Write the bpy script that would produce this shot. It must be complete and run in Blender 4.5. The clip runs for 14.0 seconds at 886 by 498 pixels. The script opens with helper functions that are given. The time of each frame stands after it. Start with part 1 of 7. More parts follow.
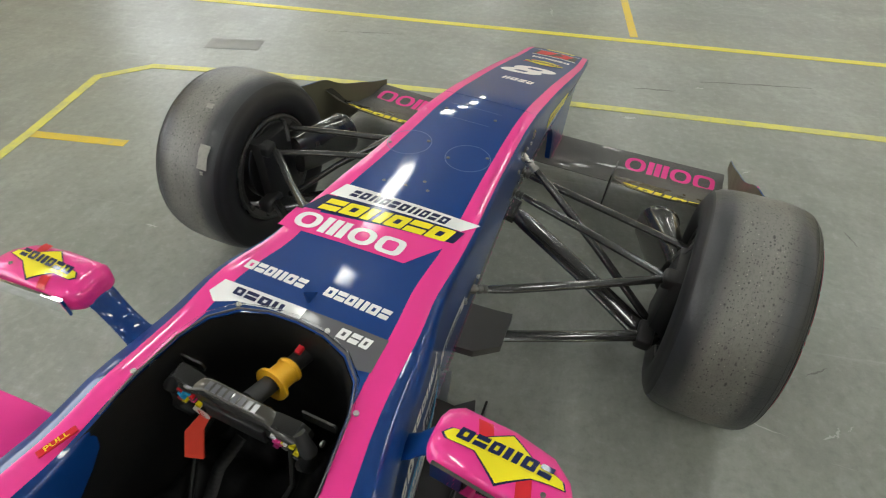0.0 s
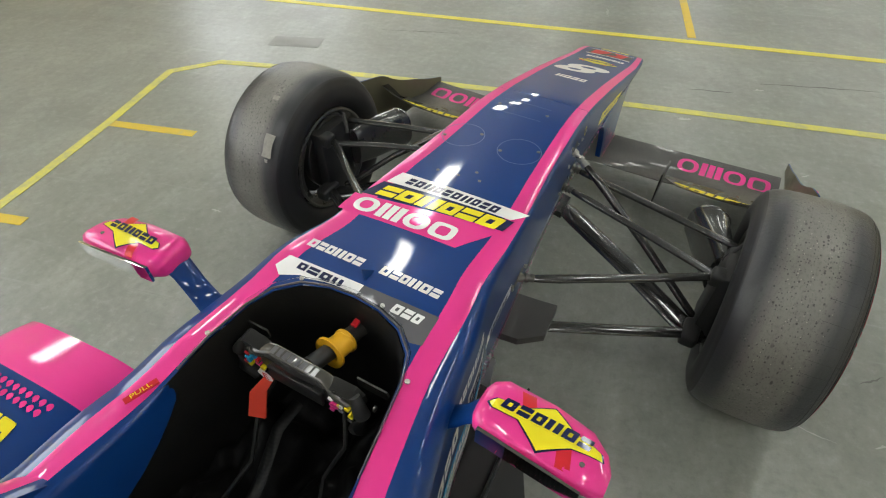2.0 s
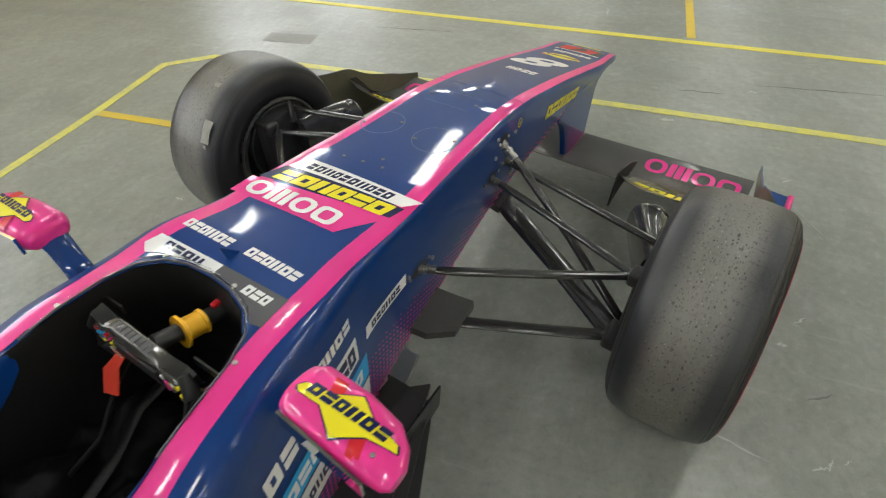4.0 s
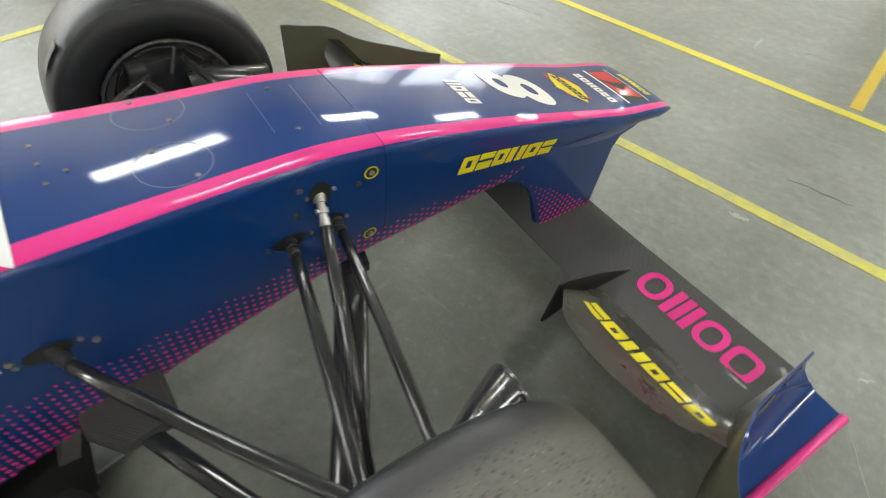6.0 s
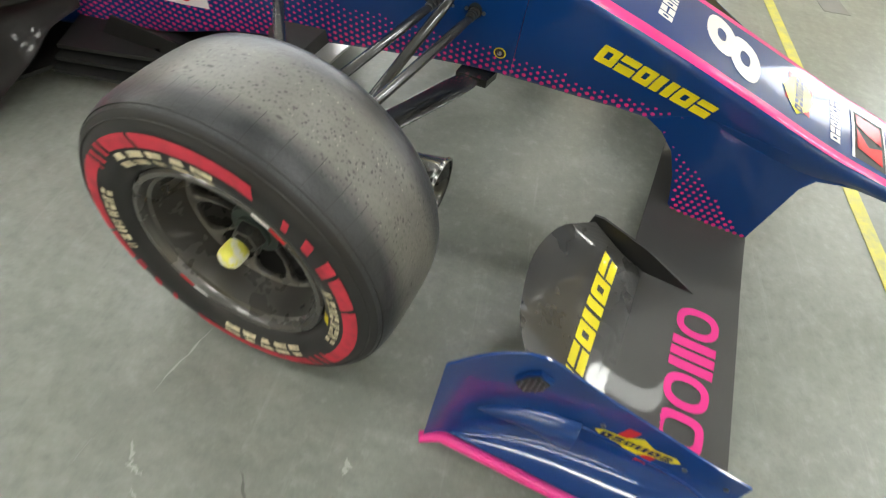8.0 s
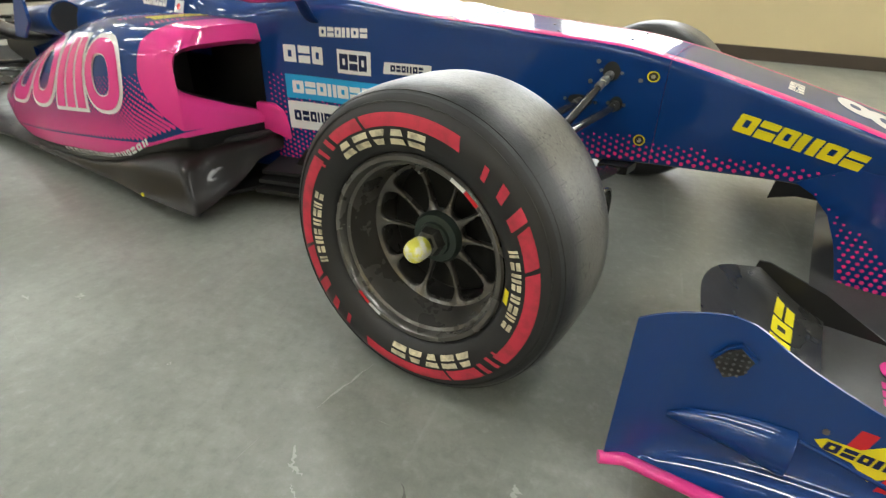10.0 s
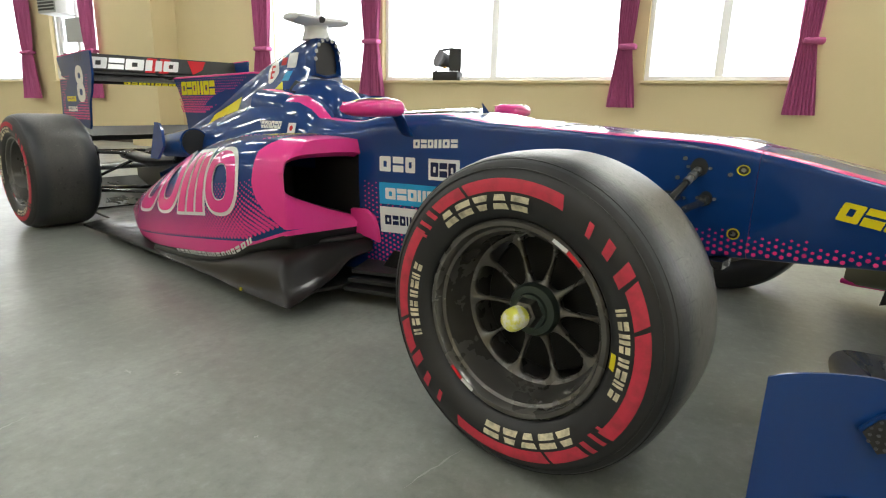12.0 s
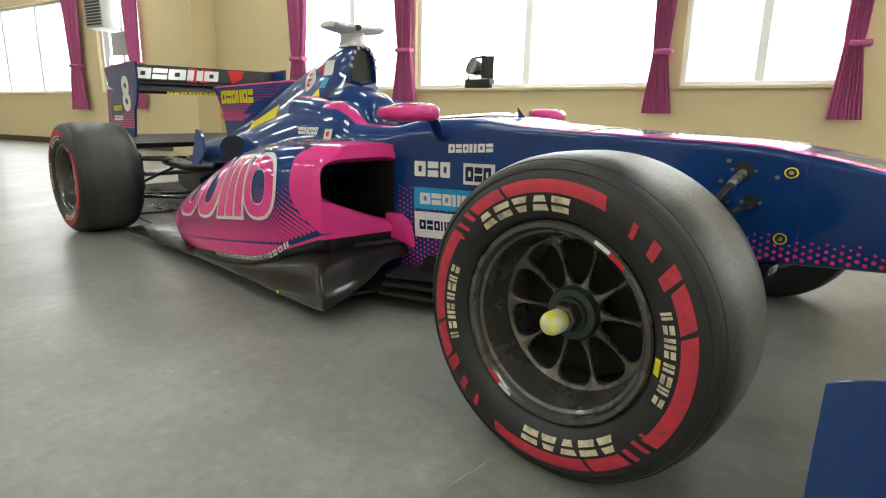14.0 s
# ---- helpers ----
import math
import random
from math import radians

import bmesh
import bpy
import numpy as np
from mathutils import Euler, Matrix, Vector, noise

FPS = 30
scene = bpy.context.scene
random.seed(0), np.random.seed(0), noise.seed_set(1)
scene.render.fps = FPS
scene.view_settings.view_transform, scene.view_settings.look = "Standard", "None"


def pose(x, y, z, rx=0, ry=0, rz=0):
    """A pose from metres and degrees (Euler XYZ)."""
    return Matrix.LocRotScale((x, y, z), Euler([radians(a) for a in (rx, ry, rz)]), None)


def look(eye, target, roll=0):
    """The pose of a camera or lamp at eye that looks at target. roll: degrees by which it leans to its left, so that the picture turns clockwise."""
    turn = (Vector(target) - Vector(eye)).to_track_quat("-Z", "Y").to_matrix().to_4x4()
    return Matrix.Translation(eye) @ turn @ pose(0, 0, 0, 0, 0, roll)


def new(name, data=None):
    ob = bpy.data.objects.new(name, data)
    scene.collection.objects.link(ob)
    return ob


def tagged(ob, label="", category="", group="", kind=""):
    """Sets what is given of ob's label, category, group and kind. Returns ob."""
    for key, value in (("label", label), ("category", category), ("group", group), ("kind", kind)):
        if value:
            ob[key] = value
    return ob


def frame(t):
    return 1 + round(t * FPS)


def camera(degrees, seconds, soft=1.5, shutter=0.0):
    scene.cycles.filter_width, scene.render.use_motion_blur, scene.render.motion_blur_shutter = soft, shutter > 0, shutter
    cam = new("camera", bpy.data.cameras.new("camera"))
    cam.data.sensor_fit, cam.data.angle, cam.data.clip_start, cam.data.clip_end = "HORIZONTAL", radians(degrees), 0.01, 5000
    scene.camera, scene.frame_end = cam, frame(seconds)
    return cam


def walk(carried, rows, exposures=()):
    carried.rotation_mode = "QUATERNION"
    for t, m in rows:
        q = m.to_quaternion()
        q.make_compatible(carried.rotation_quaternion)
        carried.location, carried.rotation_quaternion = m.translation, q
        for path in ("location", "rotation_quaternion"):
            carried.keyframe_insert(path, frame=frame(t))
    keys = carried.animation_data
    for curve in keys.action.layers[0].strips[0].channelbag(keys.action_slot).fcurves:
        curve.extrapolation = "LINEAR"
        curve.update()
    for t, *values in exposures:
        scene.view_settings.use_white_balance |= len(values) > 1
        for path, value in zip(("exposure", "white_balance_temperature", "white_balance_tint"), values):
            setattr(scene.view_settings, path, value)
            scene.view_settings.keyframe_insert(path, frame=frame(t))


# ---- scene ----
cam = camera(77.2, 14.0, 1.15, 0.4)
PATH = [
    (0, (0.5111, -1.2058, 1.4555), (0.0361, -0.1556, 0.3459), 0.80),
    (0.5, (0.5159, -1.2444, 1.4737), (-0.0032, -0.2156, 0.3637), -0.31),
    (1, (0.5178, -1.2578, 1.4762), (-0.0337, -0.2460, 0.3662), -0.92),
    (1.5, (0.5216, -1.2650, 1.4695), (-0.0520, -0.2639, 0.3610), -1.19),
    (2, (0.5278, -1.2661, 1.4691), (-0.0621, -0.2728, 0.3621), -1.46),
    (4.5, (0.8309, -0.9302, 1.3798), (0.1115, -0.0060, 0.2897), -1.71),
    (5, (0.8111, -0.6618, 1.3464), (0.0446, 0.2034, 0.2400), 0.19),
    (5.5, (0.8706, -0.3896, 1.2694), (0.0408, 0.3861, 0.1425), 0.57),
    (6, (0.9062, -0.1426, 1.2133), (0.0050, 0.4909, 0.0530), 3.38),
    (6.5, (0.8491, 0.1349, 1.1571), (-0.1031, 0.5871, -0.0465), 5.53),
    (7, (0.9140, 0.2618, 1.0937), (-0.1122, 0.4609, -0.1176), 13.24),
    (7.5, (1.0730, 0.3502, 1.0730), (0.0897, 0.2661, -0.1863), 17.32),
    (8, (1.3328, 0.4761, 1.1096), (0.3537, 0.2237, -0.1304), 12.79),
    (8.5, (1.5031, 0.5953, 1.1219), (0.4909, 0.2136, -0.0570), 9.16),
    (9, (1.5780, 0.5387, 1.0200), (0.4927, 0.0359, -0.0428), 6.40),
    (11.5, (1.7366, 0.5098, 0.6808), (0.5033, -0.4304, 0.2872), 1.88),
    (12, (1.7463, 0.5029, 0.6766), (0.5332, -0.4691, 0.2976), 1.64),
    (12.5, (1.7523, 0.4978, 0.6746), (0.5563, -0.4993, 0.3067), 1.47),
    (13, (1.7536, 0.4963, 0.6732), (0.5732, -0.5210, 0.3106), 1.36),
    (13.5, (1.7528, 0.4939, 0.6681), (0.5829, -0.5368, 0.3089), 1.26),
    (14, (1.7530, 0.4894, 0.6631), (0.5928, -0.5525, 0.3047), 1.24),
]
walk(cam, [(t, look(eye, target, roll)) for t, eye, target, roll in PATH], ((0.0, 0.0), (2.2, 0.0), (4.3, 0.05), (5.5, 0.2), (6.5, 0.4), (8.0, 0.62), (9.2, 0.6), (11.3, 0.3), (12.5, 0.2), (14.0, 0.18)))

# ---- world and light ----
world = bpy.data.worlds.new("daylight")
scene.world = world
world.use_nodes = True
wn = world.node_tree.nodes
sky = wn.new("ShaderNodeTexSky")
sky.sky_type, sky.sun_disc, sky.sun_elevation, sky.sun_rotation = "NISHITA", False, radians(48), radians(250)
world.node_tree.links.new(sky.outputs[0], wn["Background"].inputs[0])
wn["Background"].inputs[1].default_value = 0.12


def lamp_area(name, m, w, h, watts, colour):
    d = bpy.data.lights.new(name, "AREA")
    d.shape, d.size, d.size_y, d.energy, d.color = "RECTANGLE", w, h, watts, colour
    o = new(name, d)
    o.matrix_world = m
    return o


ROOM = pose(0, 0, 0, 0, 0, 12.74)     # the hall stands askew to the car
WALL_X, WALL_Y = -5.0, -20.0          # the window wall and the end wall, in the hall's own axes
FAR_X, FAR_Y, CEIL = 9.0, 21.0, 4.2    # the walls behind the camera, the ceiling
SILL, HEAD = 1.10, 2.96
WINDOWS_A = [(-17.2, -12.62), (-11.75, -10.35), (-6.35, -4.42), (-4.22, -1.02), (-0.78, 0.74), (4.5, 6.2), (6.6, 9.4)]    # spans along the window wall
DAY = (0.93, 0.97, 1.0)
for a, b in WINDOWS_A:
    lamp_area("window_daylight", ROOM @ Matrix.Translation((WALL_X + 0.05, (a + b) / 2, (SILL + HEAD) / 2)) @ pose(0, 0, 0, 0, -90, 0), HEAD - SILL, b - a, 12 * (b - a), DAY)

# ---- materials ----


def material(name, colour, rough=0.5, metal=0.0, coat=0.0, spec=0.5):
    m = bpy.data.materials.new(name)
    m.use_nodes = True
    b = m.node_tree.nodes["Principled BSDF"]
    b.inputs["Base Color"].default_value = (*colour, 1)
    b.inputs["Roughness"].default_value = rough
    b.inputs["Metallic"].default_value = metal
    b.inputs["Coat Weight"].default_value = coat
    b.inputs["Coat Roughness"].default_value = 0.04
    b.inputs["Specular IOR Level"].default_value = spec
    return m


def node(m, kind, **kw):
    n = m.node_tree.nodes.new(kind)
    for k, v in kw.items():
        n.inputs[k].default_value = v
    return n


def wire(m, a, b):
    m.node_tree.links.new(a, b)


def bsdf(m):
    return m.node_tree.nodes["Principled BSDF"]


def coords(m, scale=(1, 1, 1)):
    tc = node(m, "ShaderNodeTexCoord")
    mp = node(m, "ShaderNodeMapping", Scale=scale)
    wire(m, tc.outputs["Object"], mp.inputs[0])
    return mp.outputs[0]


def mixcol(m, fac, a, b):
    n = m.node_tree.nodes.new("ShaderNodeMix")
    n.data_type = "RGBA"
    for sock, v in ((n.inputs[0], fac), (n.inputs[6], a), (n.inputs[7], b)):
        if isinstance(v, tuple):
            sock.default_value = (*v, 1)
        elif isinstance(v, float):
            sock.default_value = v
        else:
            wire(m, v, sock)
    return n.outputs[2]


def ramp(m, src, lo, hi, a=0.0, b=1.0):
    n = node(m, "ShaderNodeMapRange")
    wire(m, src, n.inputs[0])
    for i, v in enumerate((lo, hi, a, b)):
        n.inputs[i + 1].default_value = v
    return n.outputs[0]


def noise_tex(m, scale, detail=4.0, rough=0.6, stretch=(1, 1, 1)):
    n = node(m, "ShaderNodeTexNoise", Scale=scale, Detail=detail, Roughness=rough)
    wire(m, coords(m, stretch), n.inputs["Vector"])
    return n.outputs[0]


def bump(m, src, strength, dist):
    n = node(m, "ShaderNodeBump", Strength=strength, Distance=dist)
    wire(m, src, n.inputs["Height"])
    wire(m, n.outputs[0], bsdf(m).inputs["Normal"])


def paint(name, colour, rough=0.35, coat=0.75):
    m = material(name, colour, rough, 0, coat, 0.15)
    n1, n2 = noise_tex(m, 3.0), noise_tex(m, 160.0, 3.0)
    dark = tuple(c * 0.86 for c in colour)
    wire(m, mixcol(m, n1, dark, colour), bsdf(m).inputs["Base Color"])
    wire(m, ramp(m, n1, 0.3, 0.7, 0.03, 0.09), bsdf(m).inputs["Coat Roughness"])
    bump(m, n2, 0.02, 0.0006)
    return m


BLUE = paint("blue_paint", (0.004, 0.040, 0.185))
PINK = paint("pink_paint", (0.77, 0.042, 0.27))
YELLOW = paint("yellow_film", (0.82, 0.70, 0.02), 0.4, 0.5)
WHITE = paint("white_film", (0.80, 0.80, 0.80), 0.4, 0.5)
RED = paint("red_film", (0.60, 0.02, 0.03), 0.4, 0.5)
CYAN = paint("cyan_film", (0.02, 0.36, 0.72), 0.4, 0.5)
NAVY = paint("navy_film", (0.006, 0.012, 0.06), 0.4, 0.5)
GREYF = paint("grey_film", (0.10, 0.10, 0.11), 0.4, 0.4)
WHITEP = paint("white_paint", (0.78, 0.79, 0.78), 0.35, 0.6)


def carbon(name, base=0.016, rough=0.32, coat=0.5):
    m = material(name, (base, base, base), rough, 0, coat, 0.28)
    tc = node(m, "ShaderNodeTexCoord")
    ch = node(m, "ShaderNodeTexChecker", Scale=420.0)
    wire(m, tc.outputs["Object"], ch.inputs["Vector"])
    n1 = noise_tex(m, 6.0)
    wire(m, mixcol(m, ch.outputs["Fac"], (base * 0.75, base * 0.75, base * 0.72), (base * 1.5, base * 1.48, base * 1.4)), bsdf(m).inputs["Base Color"])
    wire(m, ramp(m, n1, 0.3, 0.7, rough - 0.08, rough + 0.14), bsdf(m).inputs["Roughness"])
    bump(m, ch.outputs["Fac"], 0.06, 0.0004)
    return m


CARBON = carbon("carbon_fibre", 0.010, 0.32, 0.18)
WINGC = carbon("wing_carbon", 0.048, 0.42, 0.12)
FLAPC = carbon("flap_carbon", 0.026, 0.26, 0.45)
ARMC = material("arm_lacquer", (0.016, 0.016, 0.0155), 0.26, 0.0, 0.7, 0.4)
wire(ARMC, mixcol(ARMC, noise_tex(ARMC, 25.0), (0.012, 0.012, 0.0115), (0.024, 0.0235, 0.0225)), bsdf(ARMC).inputs["Base Color"])
SHROUD = carbon("dull_shroud_carbon", 0.05, 0.5, 0.1)
DUCTC = material("lacquered_duct", (0.07, 0.07, 0.066), 0.24, 0.55, 0.8)
wire(DUCTC, mixcol(DUCTC, noise_tex(DUCTC, 20.0), (0.05, 0.05, 0.047), (0.10, 0.10, 0.094)), bsdf(DUCTC).inputs["Base Color"])
INNER = carbon("olive_carbon", 0.13, 0.4, 0.2)
wire(INNER, mixcol(INNER, noise_tex(INNER, 8.0), (0.105, 0.098, 0.062), (0.16, 0.15, 0.10)), bsdf(INNER).inputs["Base Color"])
VANEC = material("brown_carbon", (0.01, 0.008, 0.006), 0.38, 0.0, 0.14, 0.3)
wire(VANEC, mixcol(VANEC, noise_tex(VANEC, 14.0), (0.006, 0.0046, 0.004), (0.012, 0.009, 0.0075)), bsdf(VANEC).inputs["Base Color"])
BLACK = material("black_satin", (0.012, 0.012, 0.012), 0.5)
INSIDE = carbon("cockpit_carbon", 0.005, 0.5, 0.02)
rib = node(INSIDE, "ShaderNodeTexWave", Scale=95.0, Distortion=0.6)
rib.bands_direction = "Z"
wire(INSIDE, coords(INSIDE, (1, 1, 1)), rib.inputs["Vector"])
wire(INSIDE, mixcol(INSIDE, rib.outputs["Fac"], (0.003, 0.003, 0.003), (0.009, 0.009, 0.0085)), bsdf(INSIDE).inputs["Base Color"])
STEEL = material("worn_steel", (0.42, 0.41, 0.39), 0.34, 1.0)
wire(STEEL, ramp(STEEL, noise_tex(STEEL, 60.0), 0.3, 0.7, 0.22, 0.5), bsdf(STEEL).inputs["Roughness"])
RIMM = material("gunmetal_rim", (0.095, 0.090, 0.082), 0.28, 0.45, 0.45)
wire(RIMM, ramp(RIMM, noise_tex(RIMM, 9.0), 0.3, 0.7, 0.24, 0.32), bsdf(RIMM).inputs["Roughness"])
HUBG = material("green_anodised_hub", (0.045, 0.062, 0.054), 0.5, 0.5)
DSTEEL = material("dark_oiled_steel", (0.13, 0.125, 0.115), 0.38, 0.9)
wire(DSTEEL, mixcol(DSTEEL, noise_tex(DSTEEL, 70.0), (0.06, 0.058, 0.055), (0.24, 0.235, 0.22)), bsdf(DSTEEL).inputs["Base Color"])
SMOKE = material("smoked_plastic", (0.05, 0.047, 0.041), 0.22, 0.0, 0.6)
GLASS = material("clear_screen", (0.9, 0.92, 0.93), 0.05)
bsdf(GLASS).inputs["Transmission Weight"].default_value = 1.0
bsdf(GLASS).inputs["IOR"].default_value = 1.08
MIRROR = material("mirror_glass", (0.85, 0.85, 0.85), 0.03, 1.0)
ORANGE = material("red_strap", (0.62, 0.045, 0.02), 0.6)
AMBER = material("yellow_anodised", (0.80, 0.42, 0.02), 0.35, 0.3)
ALU = material("bare_aluminium", (0.6, 0.6, 0.6), 0.4, 1.0)
TYRED = material("red_tyre_print", (0.50, 0.028, 0.055), 0.65)
TYCREAM = material("cream_tyre_print", (0.66, 0.60, 0.42), 0.7)
wire(TYCREAM, mixcol(TYCREAM, ramp(TYCREAM, noise_tex(TYCREAM, 45.0), 0.45, 0.7), (0.66, 0.60, 0.42), (0.30, 0.27, 0.19)), bsdf(TYCREAM).inputs["Base Color"])
wire(TYRED, mixcol(TYRED, ramp(TYRED, noise_tex(TYRED, 35.0), 0.45, 0.75), (0.52, 0.03, 0.06), (0.30, 0.03, 0.045)), bsdf(TYRED).inputs["Base Color"])


def tyre_rubber(half):
    """Scrubbed tread, in coordinates that run round the wheel."""
    m = material("slick_rubber", (0.03, 0.03, 0.03), 0.55)
    tc = node(m, "ShaderNodeTexCoord")
    sep = node(m, "ShaderNodeSeparateXYZ")
    wire(m, tc.outputs["Object"], sep.inputs[0])
    turn = node(m, "ShaderNodeMath")
    turn.operation = "ARCTAN2"
    wire(m, sep.outputs[2], turn.inputs[0])
    wire(m, sep.outputs[1], turn.inputs[1])
    roll = node(m, "ShaderNodeMath")
    roll.operation = "MULTIPLY"
    wire(m, turn.outputs[0], roll.inputs[0])
    roll.inputs[1].default_value = 0.31
    flat = node(m, "ShaderNodeCombineXYZ")
    wire(m, sep.outputs[0], flat.inputs[0])
    wire(m, roll.outputs[0], flat.inputs[1])

    def tex(kind, stretch, **kw):
        mp = node(m, "ShaderNodeMapping", Scale=stretch)
        wire(m, flat.outputs[0], mp.inputs[0])
        n = node(m, kind, **kw)
        wire(m, mp.outputs[0], n.inputs["Vector"])
        return n
    big = tex("ShaderNodeTexNoise", (1, 0.35, 1), Scale=7.0, Detail=5.0).outputs[0]
    fine = tex("ShaderNodeTexNoise", (1, 0.6, 1), Scale=170.0, Detail=4.0, Roughness=0.7).outputs[0]
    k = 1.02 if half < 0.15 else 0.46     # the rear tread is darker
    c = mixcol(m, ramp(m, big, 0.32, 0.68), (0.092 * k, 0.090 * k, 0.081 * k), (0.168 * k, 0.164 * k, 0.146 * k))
    c = mixcol(m, ramp(m, fine, 0.50, 0.70, 0.0, 0.45), c, (0.035, 0.034, 0.032))
    for scale, lo, hi, keep, tone in ((210.0, 0.18, 0.30, 0.90, (0.30, 0.29, 0.24)), (64.0, 0.12, 0.24, 0.80, (0.012, 0.011, 0.010)), (120.0, 0.18, 0.34, 0.76, (0.018, 0.017, 0.016)), (200.0, 0.22, 0.38, 0.72, (0.022, 0.021, 0.020))):
        v = tex("ShaderNodeTexVoronoi", (1, 0.45, 1) if scale < 90 else (1, 0.8, 1), Scale=scale)
        pick = node(m, "ShaderNodeSeparateColor")
        wire(m, v.outputs["Color"], pick.inputs[0])
        both = node(m, "ShaderNodeMath")
        both.operation = "MULTIPLY"
        wire(m, ramp(m, v.outputs["Distance"], lo, hi, 0.85, 0.0), both.inputs[0])
        wire(m, ramp(m, pick.outputs[0], keep, keep + 0.05), both.inputs[1])
        c = mixcol(m, both.outputs[0], c, tone)
    side = node(m, "ShaderNodeMath")
    side.operation = "ABSOLUTE"
    wire(m, sep.outputs[0], side.inputs[0])
    wavy = node(m, "ShaderNodeMath")
    wire(m, side.outputs[0], wavy.inputs[0])
    wire(m, ramp(m, big, 0.3, 0.7, -0.008, 0.008), wavy.inputs[1])
    rim_band = ramp(m, wavy.outputs[0], half - 0.088, half - 0.052, 0.0, 0.95)
    c = mixcol(m, rim_band, c, (0.021, 0.023, 0.027))
    wire(m, c, bsdf(m).inputs["Base Color"])
    wire(m, ramp(m, rim_band, 0.0, 1.0, 0.42, 0.34), bsdf(m).inputs["Roughness"])
    bump(m, fine, 0.45, 0.0020)
    return m


def wall_rubber():
    m = material("sidewall_rubber", (0.022, 0.022, 0.022), 0.5)
    n1 = noise_tex(m, 14.0)
    wire(m, mixcol(m, n1, (0.009, 0.009, 0.010), (0.019, 0.019, 0.020)), bsdf(m).inputs["Base Color"])
    bump(m, noise_tex(m, 220.0), 0.15, 0.0008)
    return m


TREADS = {h: tyre_rubber(h) for h in (0.132, 0.163)}
SIDEW = wall_rubber()


def floor_paint():
    m = material("worn_floor_paint", (0.339, 0.339, 0.328), 0.4)
    big, mid_, fine = noise_tex(m, 0.55, 5.0), noise_tex(m, 3.2, 9.0, 0.72), noise_tex(m, 90.0, 4.0)
    streak = noise_tex(m, 2.0, 5.0, 0.55, (0.5, 1.6, 1))
    chalk = noise_tex(m, 5.5, 10.0, 0.75, (1.0, 0.55, 1))
    c = mixcol(m, ramp(m, big, 0.3, 0.7), (0.168, 0.179, 0.158), (0.231, 0.241, 0.215))
    c = mixcol(m, ramp(m, mid_, 0.50, 0.76, 0.0, 0.6), c, (0.310, 0.323, 0.294))
    c = mixcol(m, ramp(m, streak, 0.50, 0.88, 0.0, 0.6), c, (0.153, 0.153, 0.140))
    c = mixcol(m, ramp(m, chalk, 0.48, 0.80, 0.0, 0.35), c, (0.384, 0.386, 0.367))
    grit = noise_tex(m, 26.0, 8.0, 0.72)
    c = mixcol(m, ramp(m, grit, 0.50, 0.68, 0.0, 0.55), c, (0.145, 0.151, 0.141))
    c = mixcol(m, ramp(m, grit, 0.46, 0.30, 0.0, 0.45), c, (0.328, 0.339, 0.322))
    drag = noise_tex(m, 9.0, 6.0, 0.7, (0.12, 2.4, 1))
    c = mixcol(m, ramp(m, drag, 0.60, 0.72, 0.0, 0.35), c, (0.339, 0.350, 0.333))
    c = mixcol(m, ramp(m, fine, 0.58, 0.75, 0.0, 0.3), c, (0.136, 0.136, 0.124))
    wire(m, c, bsdf(m).inputs["Base Color"])
    wire(m, ramp(m, streak, 0.25, 0.75, 0.28, 0.42), bsdf(m).inputs["Roughness"])
    bump(m, grit, 0.05, 0.002)
    return m


FLOORM = floor_paint()
TAPE = material("yellow_floor_paint", (0.62, 0.52, 0.05), 0.5)
wire(TAPE, mixcol(TAPE, ramp(TAPE, noise_tex(TAPE, 14.0, 8.0, 0.7), 0.52, 0.72, 0.0, 0.8), (0.66, 0.57, 0.06), (0.46, 0.43, 0.18)), bsdf(TAPE).inputs["Base Color"])
TAPE3 = material("worn_yellow_floor_paint", (0.5, 0.46, 0.1), 0.5)
wire(TAPE3, mixcol(TAPE3, ramp(TAPE3, noise_tex(TAPE3, 14.0, 9.0, 0.75), 0.42, 0.66, 0.0, 0.85), (0.58, 0.53, 0.09), (0.36, 0.36, 0.20)), bsdf(TAPE3).inputs["Base Color"])
TAPE2 = material("ochre_floor_paint", (0.58, 0.40, 0.03), 0.5)
wire(TAPE2, mixcol(TAPE2, ramp(TAPE2, noise_tex(TAPE2, 14.0, 8.0, 0.7), 0.5, 0.72, 0.0, 0.8), (0.60, 0.42, 0.03), (0.42, 0.36, 0.14)), bsdf(TAPE2).inputs["Base Color"])
PATCH = material("dull_floor_patch", (0.19, 0.19, 0.18), 0.55)
wire(PATCH, mixcol(PATCH, noise_tex(PATCH, 7.0, 6.0), (0.15, 0.15, 0.142), (0.27, 0.27, 0.255)), bsdf(PATCH).inputs["Base Color"])


def plaster(name, colour):
    m = material(name, colour, 0.8)
    n1 = noise_tex(m, 0.9, 5.0)
    wire(m, mixcol(m, n1, tuple(c * 0.88 for c in colour), colour), bsdf(m).inputs["Base Color"])
    bump(m, noise_tex(m, 60.0), 0.2, 0.003)
    return m


